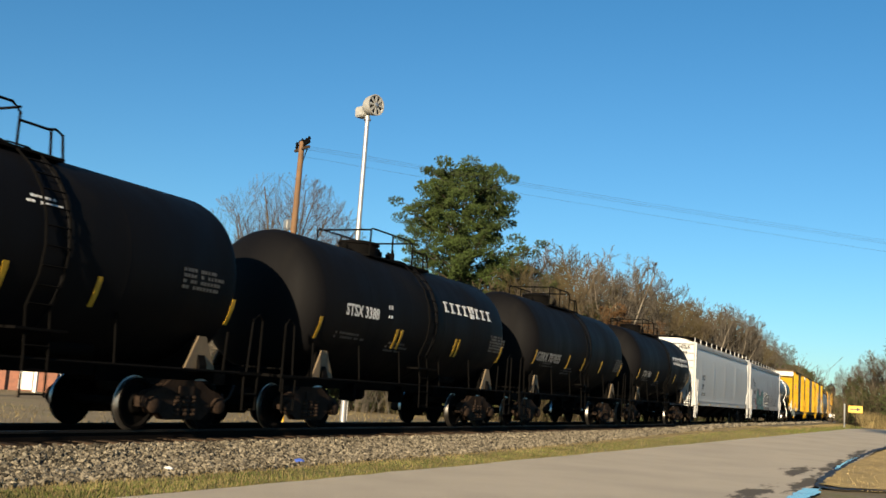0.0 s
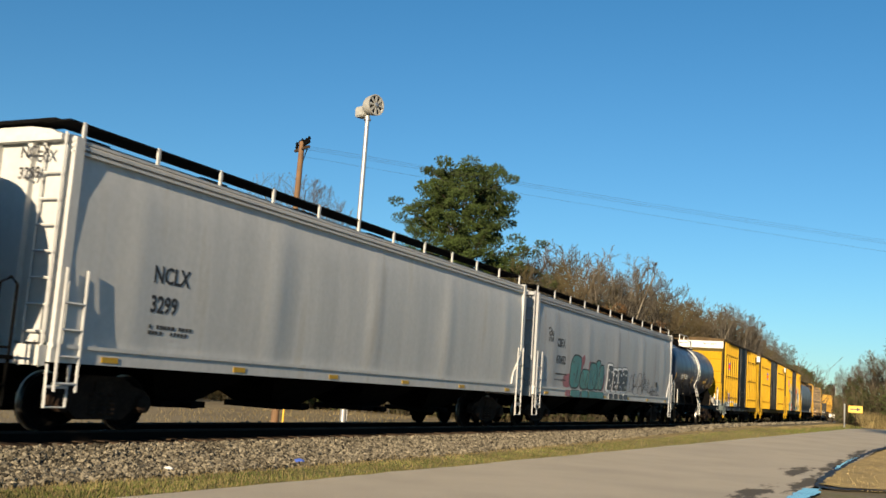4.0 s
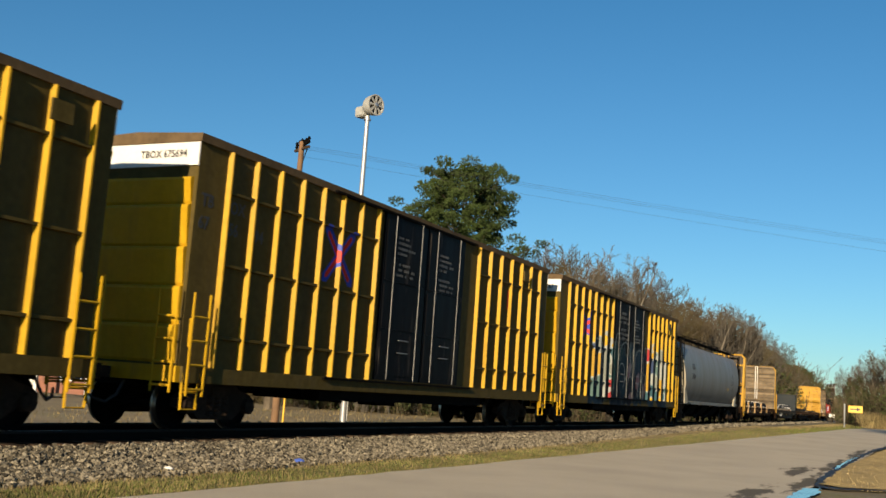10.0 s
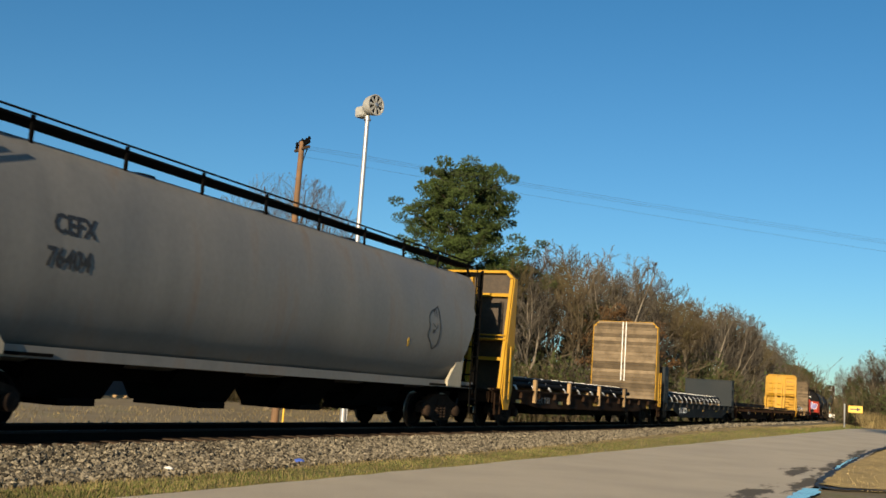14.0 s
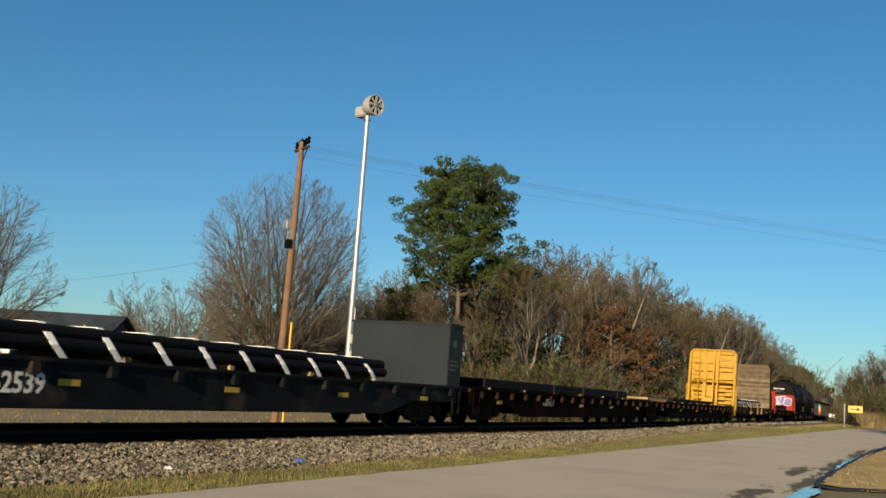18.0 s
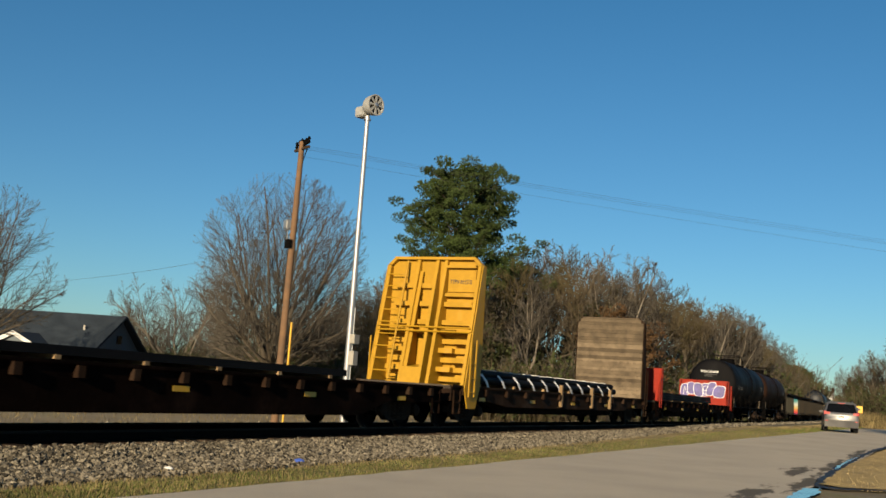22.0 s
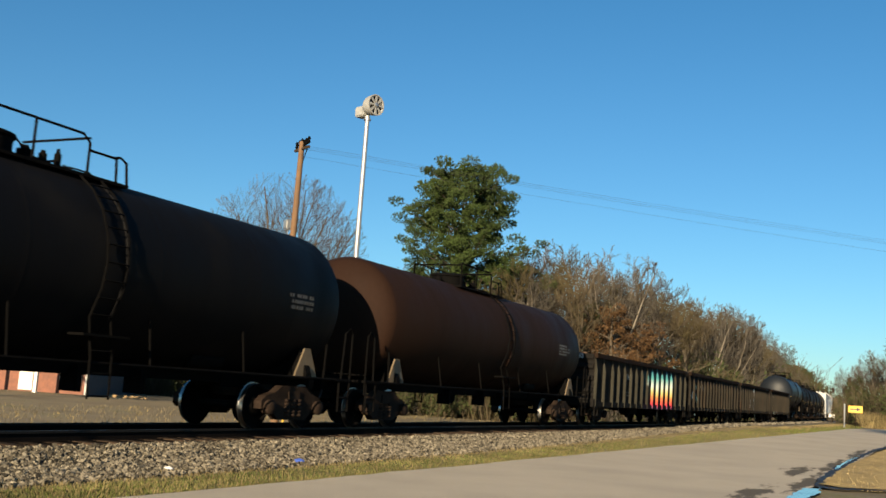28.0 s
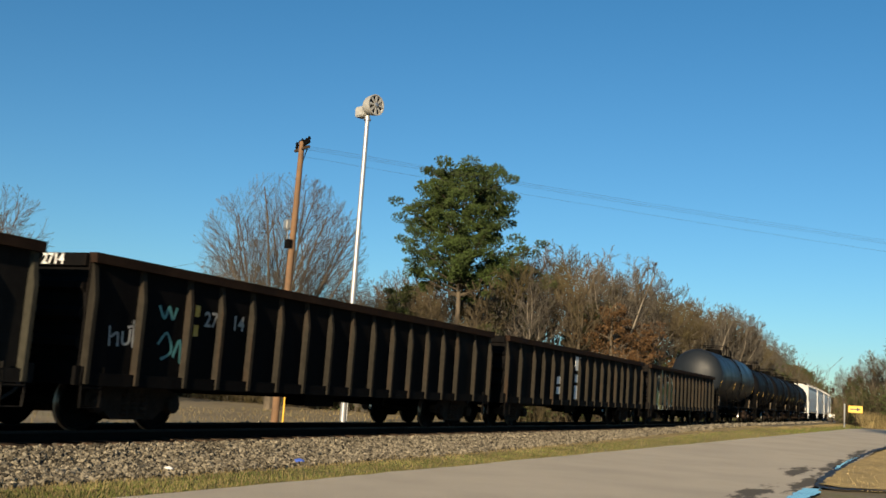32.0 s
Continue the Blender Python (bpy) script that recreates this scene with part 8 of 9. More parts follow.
SKYLINE = [(4.6, 0.020), (5.3, 0.034), (6, 0.045), (7, 0.056), (8.3, 0.076), (9.2, 0.102), (10.5, 0.110), (12, 0.116), (14.4, 0.130), (16, 0.152), (18.3, 0.168), (20, 0.158), (22, 0.150), (26, 0.125), (29, 0.125), (31, 0.105), (34, 0.085), (38, 0.075), (44, 0.05)]
EDGE = [(4.6, 330), (5.3, 270), (6, 230), (7, 190), (8.3, 160), (9.2, 146), (10.5, 128), (12, 114), (14.4, 98), (16, 90), (18.3, 84), (22, 80), (26, 79), (29, 78), (34, 80), (38, 84), (44, 90)]
woods = Planter([bare_tree("bare winter tree in the wood's edge", 20 + i, 10.0, (2.6, 3.1, 2.3, 3.3, 2.8, 3.0)[i], (0.15, 0.18, 0.14, 0.2, 0.16, 0.17)[i], M[("twig", "twig_grey", "twig", "brush", "twig_grey", "brush")[i]],
                                 (0.2, 0.3, 0.4, 0.2, 0.28, 0.45)[i], (0.2, 0.35, 0.45, 0.12, 0.25, 0.5)[i], 11, (11, 8, 7), 0.0125, (0.10, 0.16, 0.12, 0.18, 0.1, 0.15)[i], 0.9, M[("bark", "pale_bark", "bark", "bark", "pale_bark", "bark")[i]]) for i in range(6)])
rnd = random.Random(9)
angle = 7.0
while angle < 39:
    d0 = table(EDGE, angle)
    for row in range(4):
        a = angle + rnd.uniform(-0.4, 0.4)
        d = d0 + row * (5 + d0 * 0.05) + rnd.uniform(-2, 3)
        x, y = by_angle(a, d)
        want = table(SKYLINE, a) * d * (0.80 + 0.20 * rnd.random() - 0.05 * (row == 0)) + 1.35 - ground_z(x, y)
        if 31 < a < 39 and row < 1:
            want *= 0.7
        woods.put(rnd.randrange(6), x, y, rnd.uniform(0, 6.28), want / 10.0 * rnd.uniform(0.95, 1.05), 1.0)
    angle += 72 / d0 * rnd.uniform(0.85, 1.15)
thicket = Planter([shrub("shrub", "tangled brown winter brush", 40 + i, 3.6, 46, M[("brush", "twig", "twig_grey")[i]]) for i in range(3)] + [shrub("shrub", "evergreen shrub among the brush", 44, 3.2, 30, M["twig"], M["cedar"])])
angle = 7.2
while angle < 43:
    d0 = table(EDGE, angle)
    for row in range(4):
        a = angle + rnd.uniform(-0.4, 0.4)
        d = d0 - 3 + row * 4 + rnd.uniform(-1.5, 1.5)
        x, y = by_angle(a, d)
        k = 3 if rnd.random() < 0.42 else rnd.randrange(3)
        thicket.put(k, x, y, rnd.uniform(0, 6.28), rnd.uniform(0.8, 1.3) * (1.15 if a < 24 else 0.9) * (1 + 0.22 * row) * (1 + max(0, d0 - 100) / 250))
    angle += 70 / d0 * rnd.uniform(0.85, 1.15)
for a, d, h, sd in ((16.4, 87, 9.6, 71), (14.9, 92, 8.6, 72)):
    x, y = by_angle(a, d)
    stand(pine("oak_tree", "young oak that holds its dead brown leaves", sd, h, 0.12, 3.2, M["brown_leaf"], 40, 30, 0.24, 1.0), x, y)
cedar_a, cedar_b = pine("cedar_tree", "small dark evergreen in the wood's edge", 61, 9.5, 0.2, 1.8, M["cedar"], 30, 34, 0.24, 1.3), pine("cedar_tree", "olive evergreen crown among bare trees", 62, 11.0, 0.35, 2.7, M["cedar"], 36, 34, 0.26, 1.1)
x, y = by_angle(28.3, 79)
stand(cedar_a, x, y)
x, y = by_angle(21.6, 86)
stand(cedar_b, x, y, 0, 1.15)
for a, d, s in ((26.9, 77, 0.6), (17.2, 92, 0.95), (8.0, 185, 1.05), (7.75, 200, 1.0), (7.4, 205, 1.05), (7.1, 208, 0.95), (6.75, 212, 0.95), (6.35, 235, 0.98), (6.55, 225, 0.9), (6.15, 255, 0.95), (6.05, 275, 0.9)):
    x, y = by_angle(a, d)
    o = copy_thing(cedar_b, pose(0, 0, 0))
    o.scale = (1, 1, 1)
    stand(o, x, y, a, s)

for a, d, s in ((6.3, 232, 2.4), (6.1, 250, 2.6), (5.95, 270, 2.7), (5.8, 290, 2.6), (5.65, 315, 2.4), (5.55, 340, 2.1)):
    x, y = by_angle(a, d)
    thicket.put(3, x, y, 5 * a, s)

# unseen evergreens, added out of view to cast shade across the side street
for x, y, s in ((2.1, 41.0, 1.0), (6.6, 41.5, 1.05)):
    o = copy_thing(cedar_b, pose(0, 0, 0))
    o.scale = (1, 1, 1)
    stand(o, x, y, x, s)

# right-hand wood past the bend
for a, d, s in ((4.15, 124, 0.55), (4.0, 128, 0.72), (3.75, 120, 0.74), (3.5, 122, 0.78), (3.0, 118, 0.72), (2.6, 112, 0.72), (2.2, 108, 0.85), (1.6, 104, 0.95), (0.8, 100, 0.95), (-0.5, 96, 1.0), (3.3, 140, 0.9), (2.4, 134, 0.95), (-2.5, 88, 1.0), (-4.5, 80, 1.0)):
    x, y = by_angle(a, d)
    woods.put(rnd.randrange(6), x, y, rnd.uniform(0, 6), s)
for a, d, s in ((4.25, 160, 0.9), (3.85, 118, 0.8), (3.5, 112, 1.2), (3.1, 108, 1.0), (2.8, 104, 1.0), (2.4, 100, 1.2), (1.9, 98, 1.2), (1.2, 95, 1.3), (3.3, 124, 1.5), (2.7, 122, 1.5), (2.1, 118, 1.5)):
    x, y = by_angle(a, d)
    thicket.put(3 if rnd.random() < 0.3 else rnd.randrange(3), x, y, rnd.uniform(0, 6), s)
for a, d, s in ((3.8, 118, 0.42), (3.4, 116, 0.46), (2.9, 114, 0.42)):
    x, y = by_angle(a, d)
    o = copy_thing(cedar_a, pose(0, 0, 0))
    o.scale = (1, 1, 1)
    stand(o, x, y, 3 * a, 1.1 * s)
blades("reeds", "tall dry reeds beside the bend", 2600, lambda g: (lambda p: (p[0], p[1], 1.0))(by_angle(g.uniform(1.4, 3.4), g.uniform(92, 99))), M["grass_dry"], 0.7, 1.5, 21, 0.03)


# ---- house beyond the field ----
def house():
    ob = tagged(new("house", None), "long low brick house with a dark shingle roof", "house")
    x, y = -66.0, 51.3
    g = ground_z(x, y)
    ob.matrix_basis = pose(x, y, g, 0, 0, 20)
    L, W, e, r = 13.5, 4.2, 3.0, 5.55
    boxes("wall", [(-L, L, -W, W, -0.3, e)], M["brick"], ob)
    for s in (-1, 1):
        bm = bmesh.new()
        v = [bm.verts.new(p) for p in ((-L - .5, s * (W + .6), e - 0.1), (L + .5, s * (W + .6), e - 0.1), (L + .5, 0, r), (-L - .5, 0, r), (-L - .5, s * (W + .6), e + .1), (L + .5, s * (W + .6), e + .1), (L + .5, 0, r + .2), (-L - .5, 0, r + .2))]
        for f in ((0, 1, 2, 3), (4, 5, 6, 7), (0, 1, 5, 4), (1, 2, 6, 5), (3, 0, 4, 7)):
            bm.faces.new([v[i] for i in f])
        part("roof", bm, M["roof"], ob)
        bm = bmesh.new()
        bm_prism(bm, [(-W, e), (W, e), (0, r)], "x", min(s * (L - .05), s * (L + .05)), max(s * (L - .05), s * (L + .05)))
        part("gable", bm, M["siding"], ob, "blue-grey gable siding")
    boxes("end_wall", [(L, L + 0.06, -W, W, -0.2, e + 0.05)], M["siding"], ob, "blue-grey siding")
    boxes("fascia", [(-L - 0.5, L + 0.5, -W - 0.68, -W - 0.60, e - 0.22, e + 0.12)], M["white"], ob, "white eaves board")
    for xx in (-12.9, L):
        boxes("corner_board", [(xx - 0.14, xx + 0.03, -W - 0.06, -W + 0.1, -0.2, e)], M["white"], ob, "white trim board")
    boxes("door", [(8.6, 9.6, -W - 0.06, -W, 0.1, 2.2)], M["white"], ob)
    # entrance porch with a white gable
    px0, px1, yf = 7.1, 11.1, -W - 2.2
    mid = (px0 + px1) / 2
    for s in (-1, 1):
        e0 = mid + s * 2.25
        bm = bmesh.new()
        bm_prism(bm, [(e0, 2.72), (mid, 3.86), (mid, 4.02), (e0, 2.88)], "y", yf - 0.25, -W + 1.5)
        part("porch_roof", bm, M["roof"], ob)
        bm = bmesh.new()
        bm_prism(bm, [(e0, 2.60), (mid, 3.74), (mid, 4.02), (e0, 2.88)], "y", yf - 0.33, yf - 0.25)
        part("rake_board", bm, M["white"], ob, "white rake board")
        xx = mid + s * 1.85
        boxes("porch_post", [(xx - 0.11, xx + 0.11, yf - 0.1, yf + 0.12, -0.2, 2.8)], M["white"], ob, "white porch post")
    bm = bmesh.new()
    bm_prism(bm, [(px0, 2.72), (px1, 2.72), (mid, 3.74)], "y", yf - 0.08, yf + 0.04)
    part("pediment", bm, M["siding"], ob, "grey-blue pediment")
    boxes("porch_beam", [(px0 - 0.1, px1 + 0.1, yf - 0.14, yf + 0.14, 2.5, 2.74)], M["white"], ob, "white porch beam")
    boxes("attic_vent", [(L + 0.06, L + 0.12, -0.4, 0.4, 3.7, 4.3)], M["glass"], ob, "dark attic opening")
    for xx, yy, hh in ((3.0, 1.7, 0.5), (11.9, -2.2, 0.35)):
        boxes("roof_vent", [(xx - 0.07, xx + 0.07, yy - 0.07, yy + 0.07, 4.0, 4.8 + hh - 0.3)], M["concrete"], ob)
    for xx in (-9, -5.5, 3.5, 12.3):
        w = boxes("window", [(xx - 0.8, xx + 0.8, -W - 0.07, -W, 0.9, 2.3)], M["white"], ob)
        boxes("pane", [(xx - 0.7, xx + 0.7, -W - 0.09, -W - 0.07, 1.0, 2.2)], M["glass"], w)



house()


def cottage():
    ob = tagged(new("house", None), "small cream cottage with a dark roof among bare trees", "house")
    x, y = by_angle(38.9, 86)
    ob.matrix_basis = pose(x, y, ground_z(x, y), 0, 0, 20)
    boxes("wall", [(-1.7, 1.7, 0, 5, -0.2, 2.2)], M["cream"], ob)
    bm = bmesh.new()
    bm_prism(bm, [(-1.7, 2.2), (1.7, 2.2), (0, 3.5)], "y", 0.0, 0.2)
    part("gable", bm, M["cream"], ob)
    for s in (-1, 1):
        bm = bmesh.new()
        bm_prism(bm, [(s * 2.0, 1.98), (0, 3.51), (0, 3.68), (s * 2.0, 2.15)], "y", -0.2, 5.2)
        part("roof", bm, M["roof"], ob)
    w = boxes("window", [(-0.5, 0.5, -0.05, 0.0, 0.9, 2.0)], M["white"], ob)
    boxes("pane", [(-0.42, 0.42, -0.07, -0.05, 0.98, 1.92)], M["glass"], w)


cottage()


# ---- arrow sign ----
def arrow_sign():
    x, y = by_angle(3.62, 87)
    g = 0.5
    ob = tagged(new("arrow_sign", None), "yellow road sign with a black arrow", "road sign")
    ob.matrix_basis = pose(x, y, g, 0, 0, 3)
    boxes("sign_plate", [(-0.53, 0.53, -0.01, 0.01, 1.07, 1.60)], M["sign_yellow"], ob)
    bm = bmesh.new()
    bm_prism(bm, [(-0.38, 1.29), (0.1, 1.29), (0.1, 1.17), (0.40, 1.335), (0.1, 1.50), (0.1, 1.38), (-0.38, 1.38)], "y", -0.02, -0.012)
    part("arrow", bm, M["ink"], ob, "black arrow pointing along the bend")
    boxes("sign_post", [(-0.025, 0.025, 0.012, 0.05, -0.3, 1.60)], M["truck"], ob, "thin dark steel post")


arrow_sign()


# ---- small things in the distance ----
def far_pole(a, d, slope):
    x, y = by_angle(a, d)
    g = ground_z(x, y)
    ob = tagged(new("utility_pole", None), "distant wooden utility pole with a crossarm", "utility pole")
    ob.location = (x, y, g)
    h = 1.35 + slope * d - g
    bm = bmesh.new()
    bm_lathe(bm, [(-0.3, 0.15), (h, 0.09)], "z", (0, 0, 0), 10)
    part("pole", bm, M["bark"], ob, smooth=True)
    boxes("crossarm", [(-1.2, 1.2, -0.06, 0.06, h - 0.9, h - 0.75)], M["tie"], ob)
    return Vector((x, y, g + h - 0.75))


pa = far_pole(6.45, 205, 0.046)
pb = far_pole(5.75, 260, 0.038)
for dx in (-1.0, 0.0, 1.0):
    tagged(tubes("power_line", [[pa + Vector((dx, 0, 0)), (pa + pb) / 2 + Vector((dx, 0, -0.3)), pb + Vector((dx, 0, 0))]], 0.02, M["wire"], None, seg=4), "thin distant power line", "power line", "power lines")


def track_signal():
    x, y = by_angle(4.72, 128)
    g = ground_z(x, y)
    ob = tagged(new("railway_signal", None), "dark railway signal mast with a hooded head", "railway signal")
    ob.location = (x, y, g)
    bm = bmesh.new()
    bm_lathe(bm, [(-0.2, 0.06), (3.6, 0.05)], "z", (0, 0, 0), 10)
    part("mast", bm, M["truck"], ob, smooth=True)
    boxes("signal_head", [(-0.15, 0.15, -0.12, 0.08, 3.4, 4.0)], M["truck"], ob, "black signal head")
    boxes("relay_case", [(-0.35, 0.25, -0.5, -0.1, 0.55, 0.95)], M["white"], ob, "small white relay box")


track_signal()


def marker_post(x, y, h, material, label):
    ob = tubes("marker_post", [[(x, y, ground_z(x, y) - 0.2), (x, y, ground_z(x, y) + h)]], 0.05, material, None, seg=8)
    tagged(ob, label, "post")


mx, my = by_angle(34.45, 50)
marker_post(mx, my, 4.9, M["sign_yellow"], "tall thin yellow marker post beside the pole")
mx, my = by_angle(4.15, 80)
marker_post(mx, my, 1.75, M["galv"], "thin grey metal post beside the lane")


def parking_stop(a, d, turn):
    x, y = by_angle(a, d)
    bm = bmesh.new()
    bm_prism(bm, [(-0.09, -0.05), (0.09, -0.05), (0.07, 0.16), (-0.07, 0.16)], "y", -1.2, 1.2)
    ob = tagged(part("parking_stop", bm, M["dunnage"]), "worn yellow parking stop before the house", "parking stop")
    ob.matrix_basis = pose(x, y, ground_z(x, y) + 0.05, 0, 0, turn)


parking_stop(42.8, 72, -48)


# ---- car on the lane ----
def suv():
    ob = tagged(new("suv", None), "silver grey sport utility car with red tail lamps", "car")
    bm = bmesh.new()
    W = 0.93
    secs = [(-2.34, 0.45, 0.95, 0.80, 0.72), (-2.25, 0.30, 1.08, 0.90, 0.84), (-1.6, 0.28, 1.12, 0.93, 0.90), (0.6, 0.28, 1.08, 0.93, 0.90), (1.3, 0.28, 1.04, 0.92, 0.86), (2.1, 0.32, 0.88, 0.88, 0.76), (2.36, 0.42, 0.72, 0.74, 0.62)]
    rings = []
    for y, z0, z1, w0, w1 in secs:
        zm = (z0 + z1) / 2
        rings.append([bm.verts.new(p) for p in ((-w0 * 0.9, y, z0), (w0 * 0.9, y, z0), (w0, y, z0 + 0.12), (w0, y, zm + 0.1), (w1, y, z1), (-w1, y, z1), (-w0, y, zm + 0.1), (-w0, y, z0 + 0.12))])
    for a, b in zip(rings, rings[1:]):
        for k in range(8):
            bm.faces.new((a[k], a[(k + 1) % 8], b[(k + 1) % 8], b[k]))
    bm.faces.new(rings[0][::-1])
    bm.faces.new(rings[-1])
    part("body", bm, M["car_paint"], ob, smooth=True)

    def loft(rows):
        bm = bmesh.new()
        rs = [[bm.verts.new(p) for p in r] for r in rows]
        for a, b in zip(rs, rs[1:]):
            for k in range(4):
                bm.faces.new((a[k], a[(k + 1) % 4], b[(k + 1) % 4], b[k]))
        bm.faces.new(rs[0][::-1])
        bm.faces.new(rs[-1])
        return bm
    glass = loft([((-0.86, -2.22, 1.05), (0.86, -2.22, 1.05), (0.86, 1.15, 1.05), (-0.86, 1.15, 1.05)), ((-0.70, -1.86, 1.58), (0.70, -1.86, 1.58), (0.70, 0.42, 1.58), (-0.70, 0.42, 1.58))])
    part("glasshouse", glass, M["glass"], ob, "dark tinted glass")
    roof = loft([((-0.715, -1.95, 1.56), (0.715, -1.95, 1.56), (0.715, 0.46, 1.56), (-0.715, 0.46, 1.56)), ((-0.62, -1.85, 1.68), (0.62, -1.85, 1.68), (0.62, 0.25, 1.68), (-0.62, 0.25, 1.68))])
    part("roof", roof, M["car_paint"], ob)
    for sx in (-1, 1):
        tubes("pillar", [[(sx * 0.86, -2.2, 1.06), (sx * 0.70, -1.86, 1.60)]], 0.05, M["car_paint"], ob)
        tubes("pillar", [[(sx * 0.865, -0.3, 1.06), (sx * 0.71, -0.3, 1.58)]], 0.035, M["plastic"], ob)
        tubes("pillar", [[(sx * 0.86, 1.13, 1.06), (sx * 0.70, 0.42, 1.60)]], 0.045, M["car_paint"], ob)
        tubes("roof_rail", [[(sx * 0.6, -1.6, 1.70), (sx * 0.6, -1.5, 1.75), (sx * 0.6, 0.1, 1.75), (sx * 0.6, 0.2, 1.70)]], 0.02, M["plastic"], ob)
        boxes("tail_lamp", [(min(sx * 0.60, sx * 0.90), max(sx * 0.60, sx * 0.90), -2.345, -2.15, 0.96, 1.09), (min(sx * 0.80, sx * 0.915), max(sx * 0.80, sx * 0.915), -2.30, -1.95, 0.94, 1.14)], M["tail"], ob, "red tail lamp")
        boxes("rear_reflector", [(min(sx * 0.70, sx * 0.84), max(sx * 0.70, sx * 0.84), -2.39, -2.3, 0.60, 0.64)], M["tail"], ob, "red bumper reflector")
        boxes("headlamp", [(min(sx * 0.45, sx * 0.80), max(sx * 0.45, sx * 0.80), 2.15, 2.33, 0.66, 0.80)], M["glass"], ob)
        boxes("door_mirror", [(min(sx * 0.90, sx * 1.08), max(sx * 0.90, sx * 1.04), 0.72, 0.86, 1.03, 1.16)], M["plastic"], ob)
        boxes("sill_trim", [(min(sx * 0.90, sx * 0.945), max(sx * 0.90, sx * 0.945), -1.0, 1.0, 0.28, 0.42)], M["plastic"], ob)
    boxes("bumper", [(-0.88, 0.88, -2.38, -2.2, 0.28, 0.66)], M["plastic"], ob, "black lower bumper")
    boxes("number_plate", [(-0.16, 0.16, -2.365, -2.345, 0.80, 0.90)], M["concrete"], ob, "plain pale plate")
    boxes("third_brake_lamp", [(-0.2, 0.2, -1.99, -1.95, 1.58, 1.61)], M["tail"], ob)
    tubes("antenna", [[(0.0, -1.7, 1.68), (0.0, -1.85, 1.84)]], 0.012, M["plastic"], ob)
    for sx in (-1, 1):
        for y in (-1.4, 1.38):
            wh = new("wheel", None)
            wh.parent = ob
            wh.location = (sx * 0.80, y, 0.35)
            bm = bmesh.new()
            bm_lathe(bm, [(-0.12, 0.22), (-0.12, 0.32), (-0.09, 0.35), (0.09, 0.35), (0.12, 0.32), (0.12, 0.22)], "x", (0, 0, 0), 24)
            part("tyre", bm, M["rubber"], wh, smooth=True)
            for k in range(5):
                a = k * 2 * math.pi / 5
                d, n = Vector((0, math.cos(a), math.sin(a))), Vector((0, -math.sin(a), math.cos(a)))
                bm = bmesh.new()
                v = [bm.verts.new(Vector((xx, 0, 0)) + d * r + n * w) for xx in (sx * 0.09, sx * 0.125) for r, w in ((0.03, -0.035), (0.225, -0.02), (0.225, 0.02), (0.03, 0.035))]
                for f in ((0, 1, 2, 3), (4, 5, 6, 7), (0, 1, 5, 4), (1, 2, 6, 5), (2, 3, 7, 6), (3, 0, 4, 7)):
                    bm.faces.new([v[q] for q in f])
                part("spoke", bm, M["rod"], wh)
    return ob


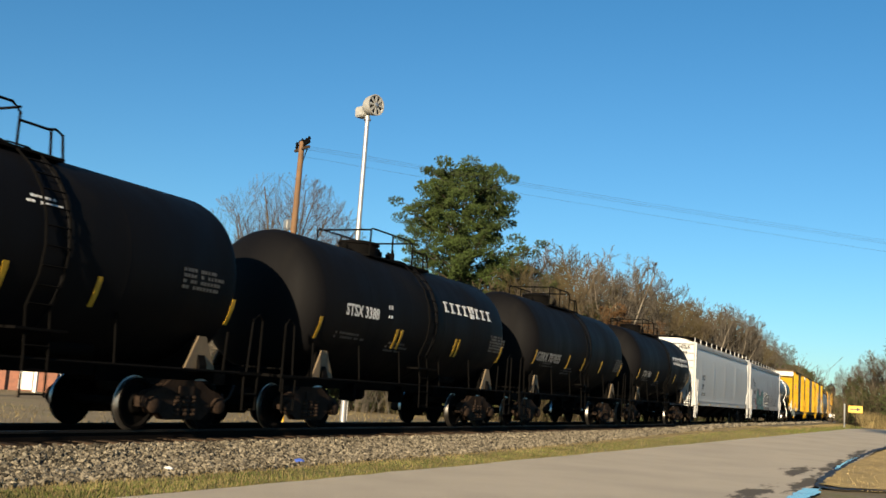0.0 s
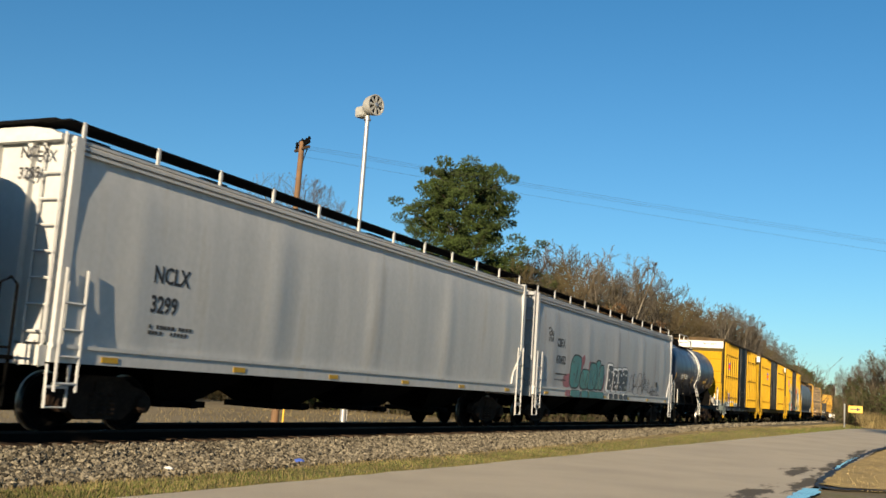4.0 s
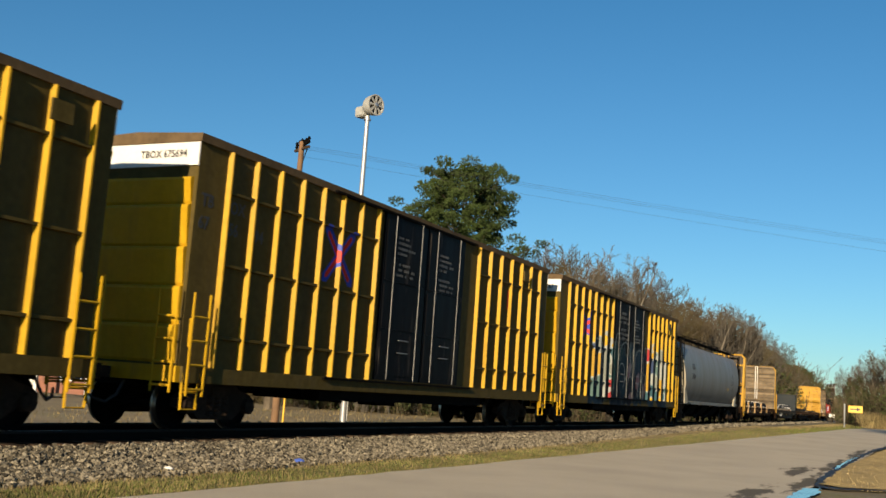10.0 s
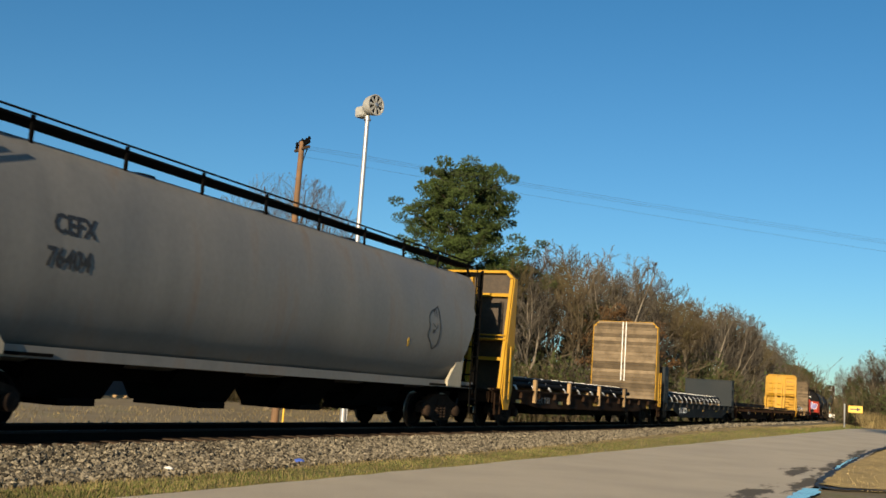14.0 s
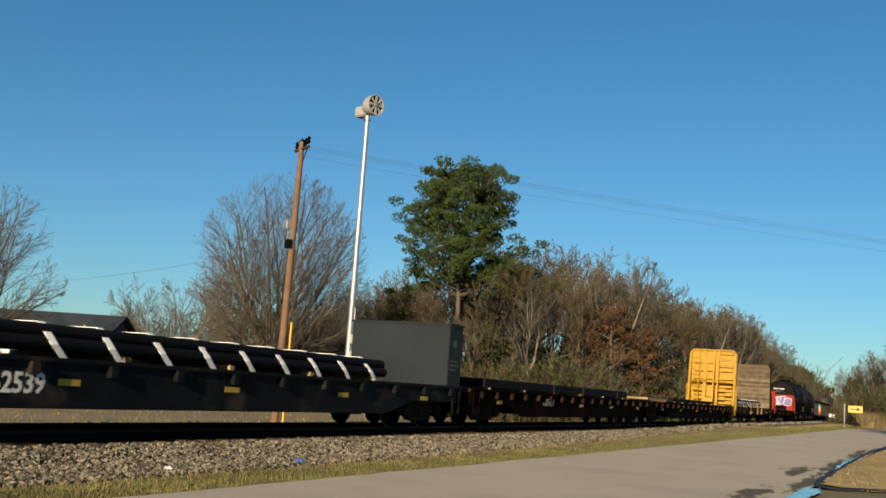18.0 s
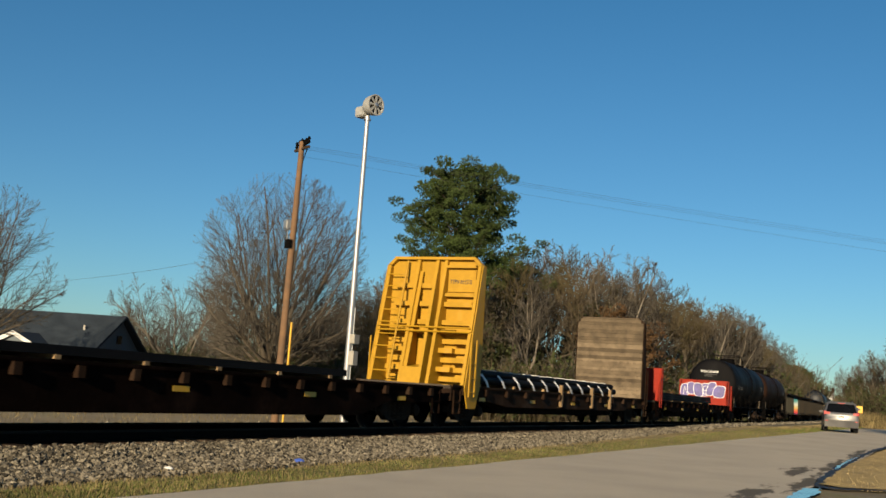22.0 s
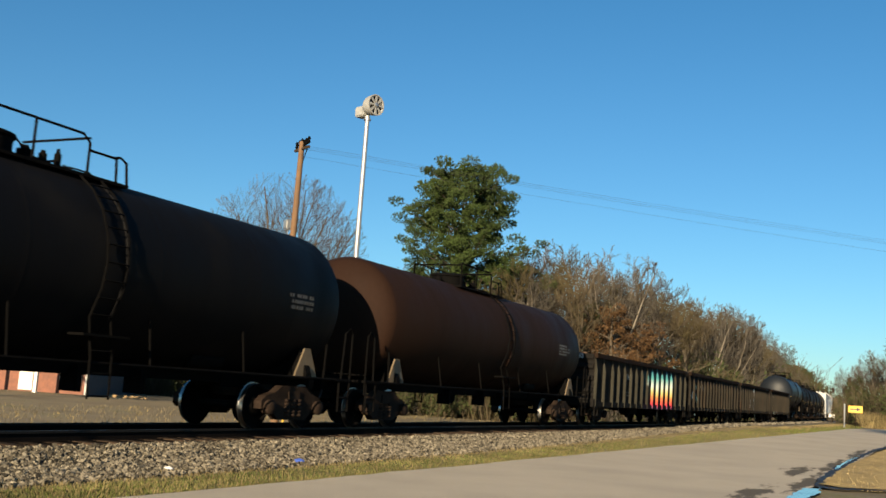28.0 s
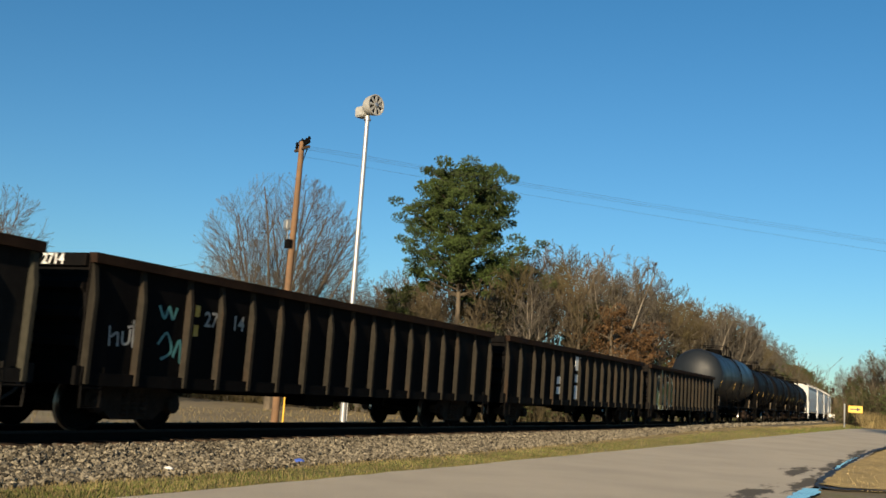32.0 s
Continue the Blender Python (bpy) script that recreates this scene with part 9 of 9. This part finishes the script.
SUV = suv()
for o in SUV.children_recursive:
    o.location = o.location * 0.94
    if o.type == "MESH":
        o.data.transform(Matrix.Diagonal((0.94, 0.94, 0.94, 1)))
SUV_ROWS = [(0, 60, 56.5, 90), (10, 50, 56.5, 90), (16, 20, 56.5, 90), (18.5, 4.6, 56.5, 90), (19.0, 1.6, 56.5, 89), (19.5, -1.1, 56.3, 86), (20.0, -2.35, 56.0, 80), (20.4, -3.05, 55.9, 68), (20.8, -3.75, 56.2, 42), (21.2, -4.10, 57.0, 20),
            (21.6, -4.35, 58.0, 10), (22.0, -4.55, 59.3, 7), (22.5, -4.75, 61.0, 4), (23.0, -4.90, 62.8, 3), (23.5, -4.9, 65.0, 1), (24.0, -4.72, 67.5, -2), (24.5, -4.38, 71, -4), (25.5, -3.75, 77.5, -9), (26.5, -3.0, 84, -14), (27.2, -1.2, 88, -28), (28.5, 9, 92, -58), (32, 50, 112, -64)]


# ---- movement ----
def car_pose(centre, half, t, lift=0.0):
    s = centre - travelled(t)
    a, b = Vector((track(s - half), s - half, rise(s - half))), Vector((track(s + half), s + half, rise(s + half)))
    m, d = (a + b) / 2, b - a
    return pose(m.x, m.y, RAIL_Z + m.z + lift, math.degrees(math.atan2(d.z, d.y)), 0, math.degrees(math.atan2(-d.x, d.y)))


def motions():
    for car, centre, half in CARS:
        rides = any(o.name.startswith("truck") for o in car.children)
        walk(car, [(t / 2, car_pose(centre, half, t / 2, 0.0 if rides else LIFT)) for t in range(65)])
        for tr in car.children:
            if not tr.name.startswith("truck"):
                continue
            ty = tr.location.y
            for ws in tr.children:
                if not ws.name.startswith("wheelset"):
                    continue
                wy = ws.location.y
                rows, turn, last = [(0.0, pose(0, wy, 0.457))], 0.0, 0.0
                for k in range(1, 961):
                    t = k / FPS
                    y = centre + ty + wy - travelled(t)
                    if 4 < y < 34:
                        turn += math.degrees((travelled(t) - travelled((k - 1) / FPS)) / 0.457)
                        rows.append((t, pose(0, wy, 0.457, turn, 0, 0)))
                rows.append((32.0, pose(0, wy, 0.457, turn, 0, 0))) if rows[-1][0] < 31.9 else None
                walk(ws, rows)
    walk(SUV, [(t, pose(x, y, road_z(y) + 0.015, 0, 0, turn)) for t, x, y, turn in SUV_ROWS])
    for wh in SUV.children:
        if wh.name.startswith("wheel"):
            p, rows, turn, last = wh.location.copy(), [(0.0, pose(*wh.location))], 0.0, 19.0
            for k in range(171):
                t = 19.0 + k / FPS
                speed = table([(19, 3.6), (20.5, 2.0), (21, 1.6), (22, 4.2), (24, 9.5), (25, 12.5)], t)
                turn += math.degrees(-speed / FPS / 0.35)
                rows.append((t, pose(*p, turn, 0, 0)))
            rows.append((32.0, pose(*p, turn, 0, 0)))
            walk(wh, rows)


motions()
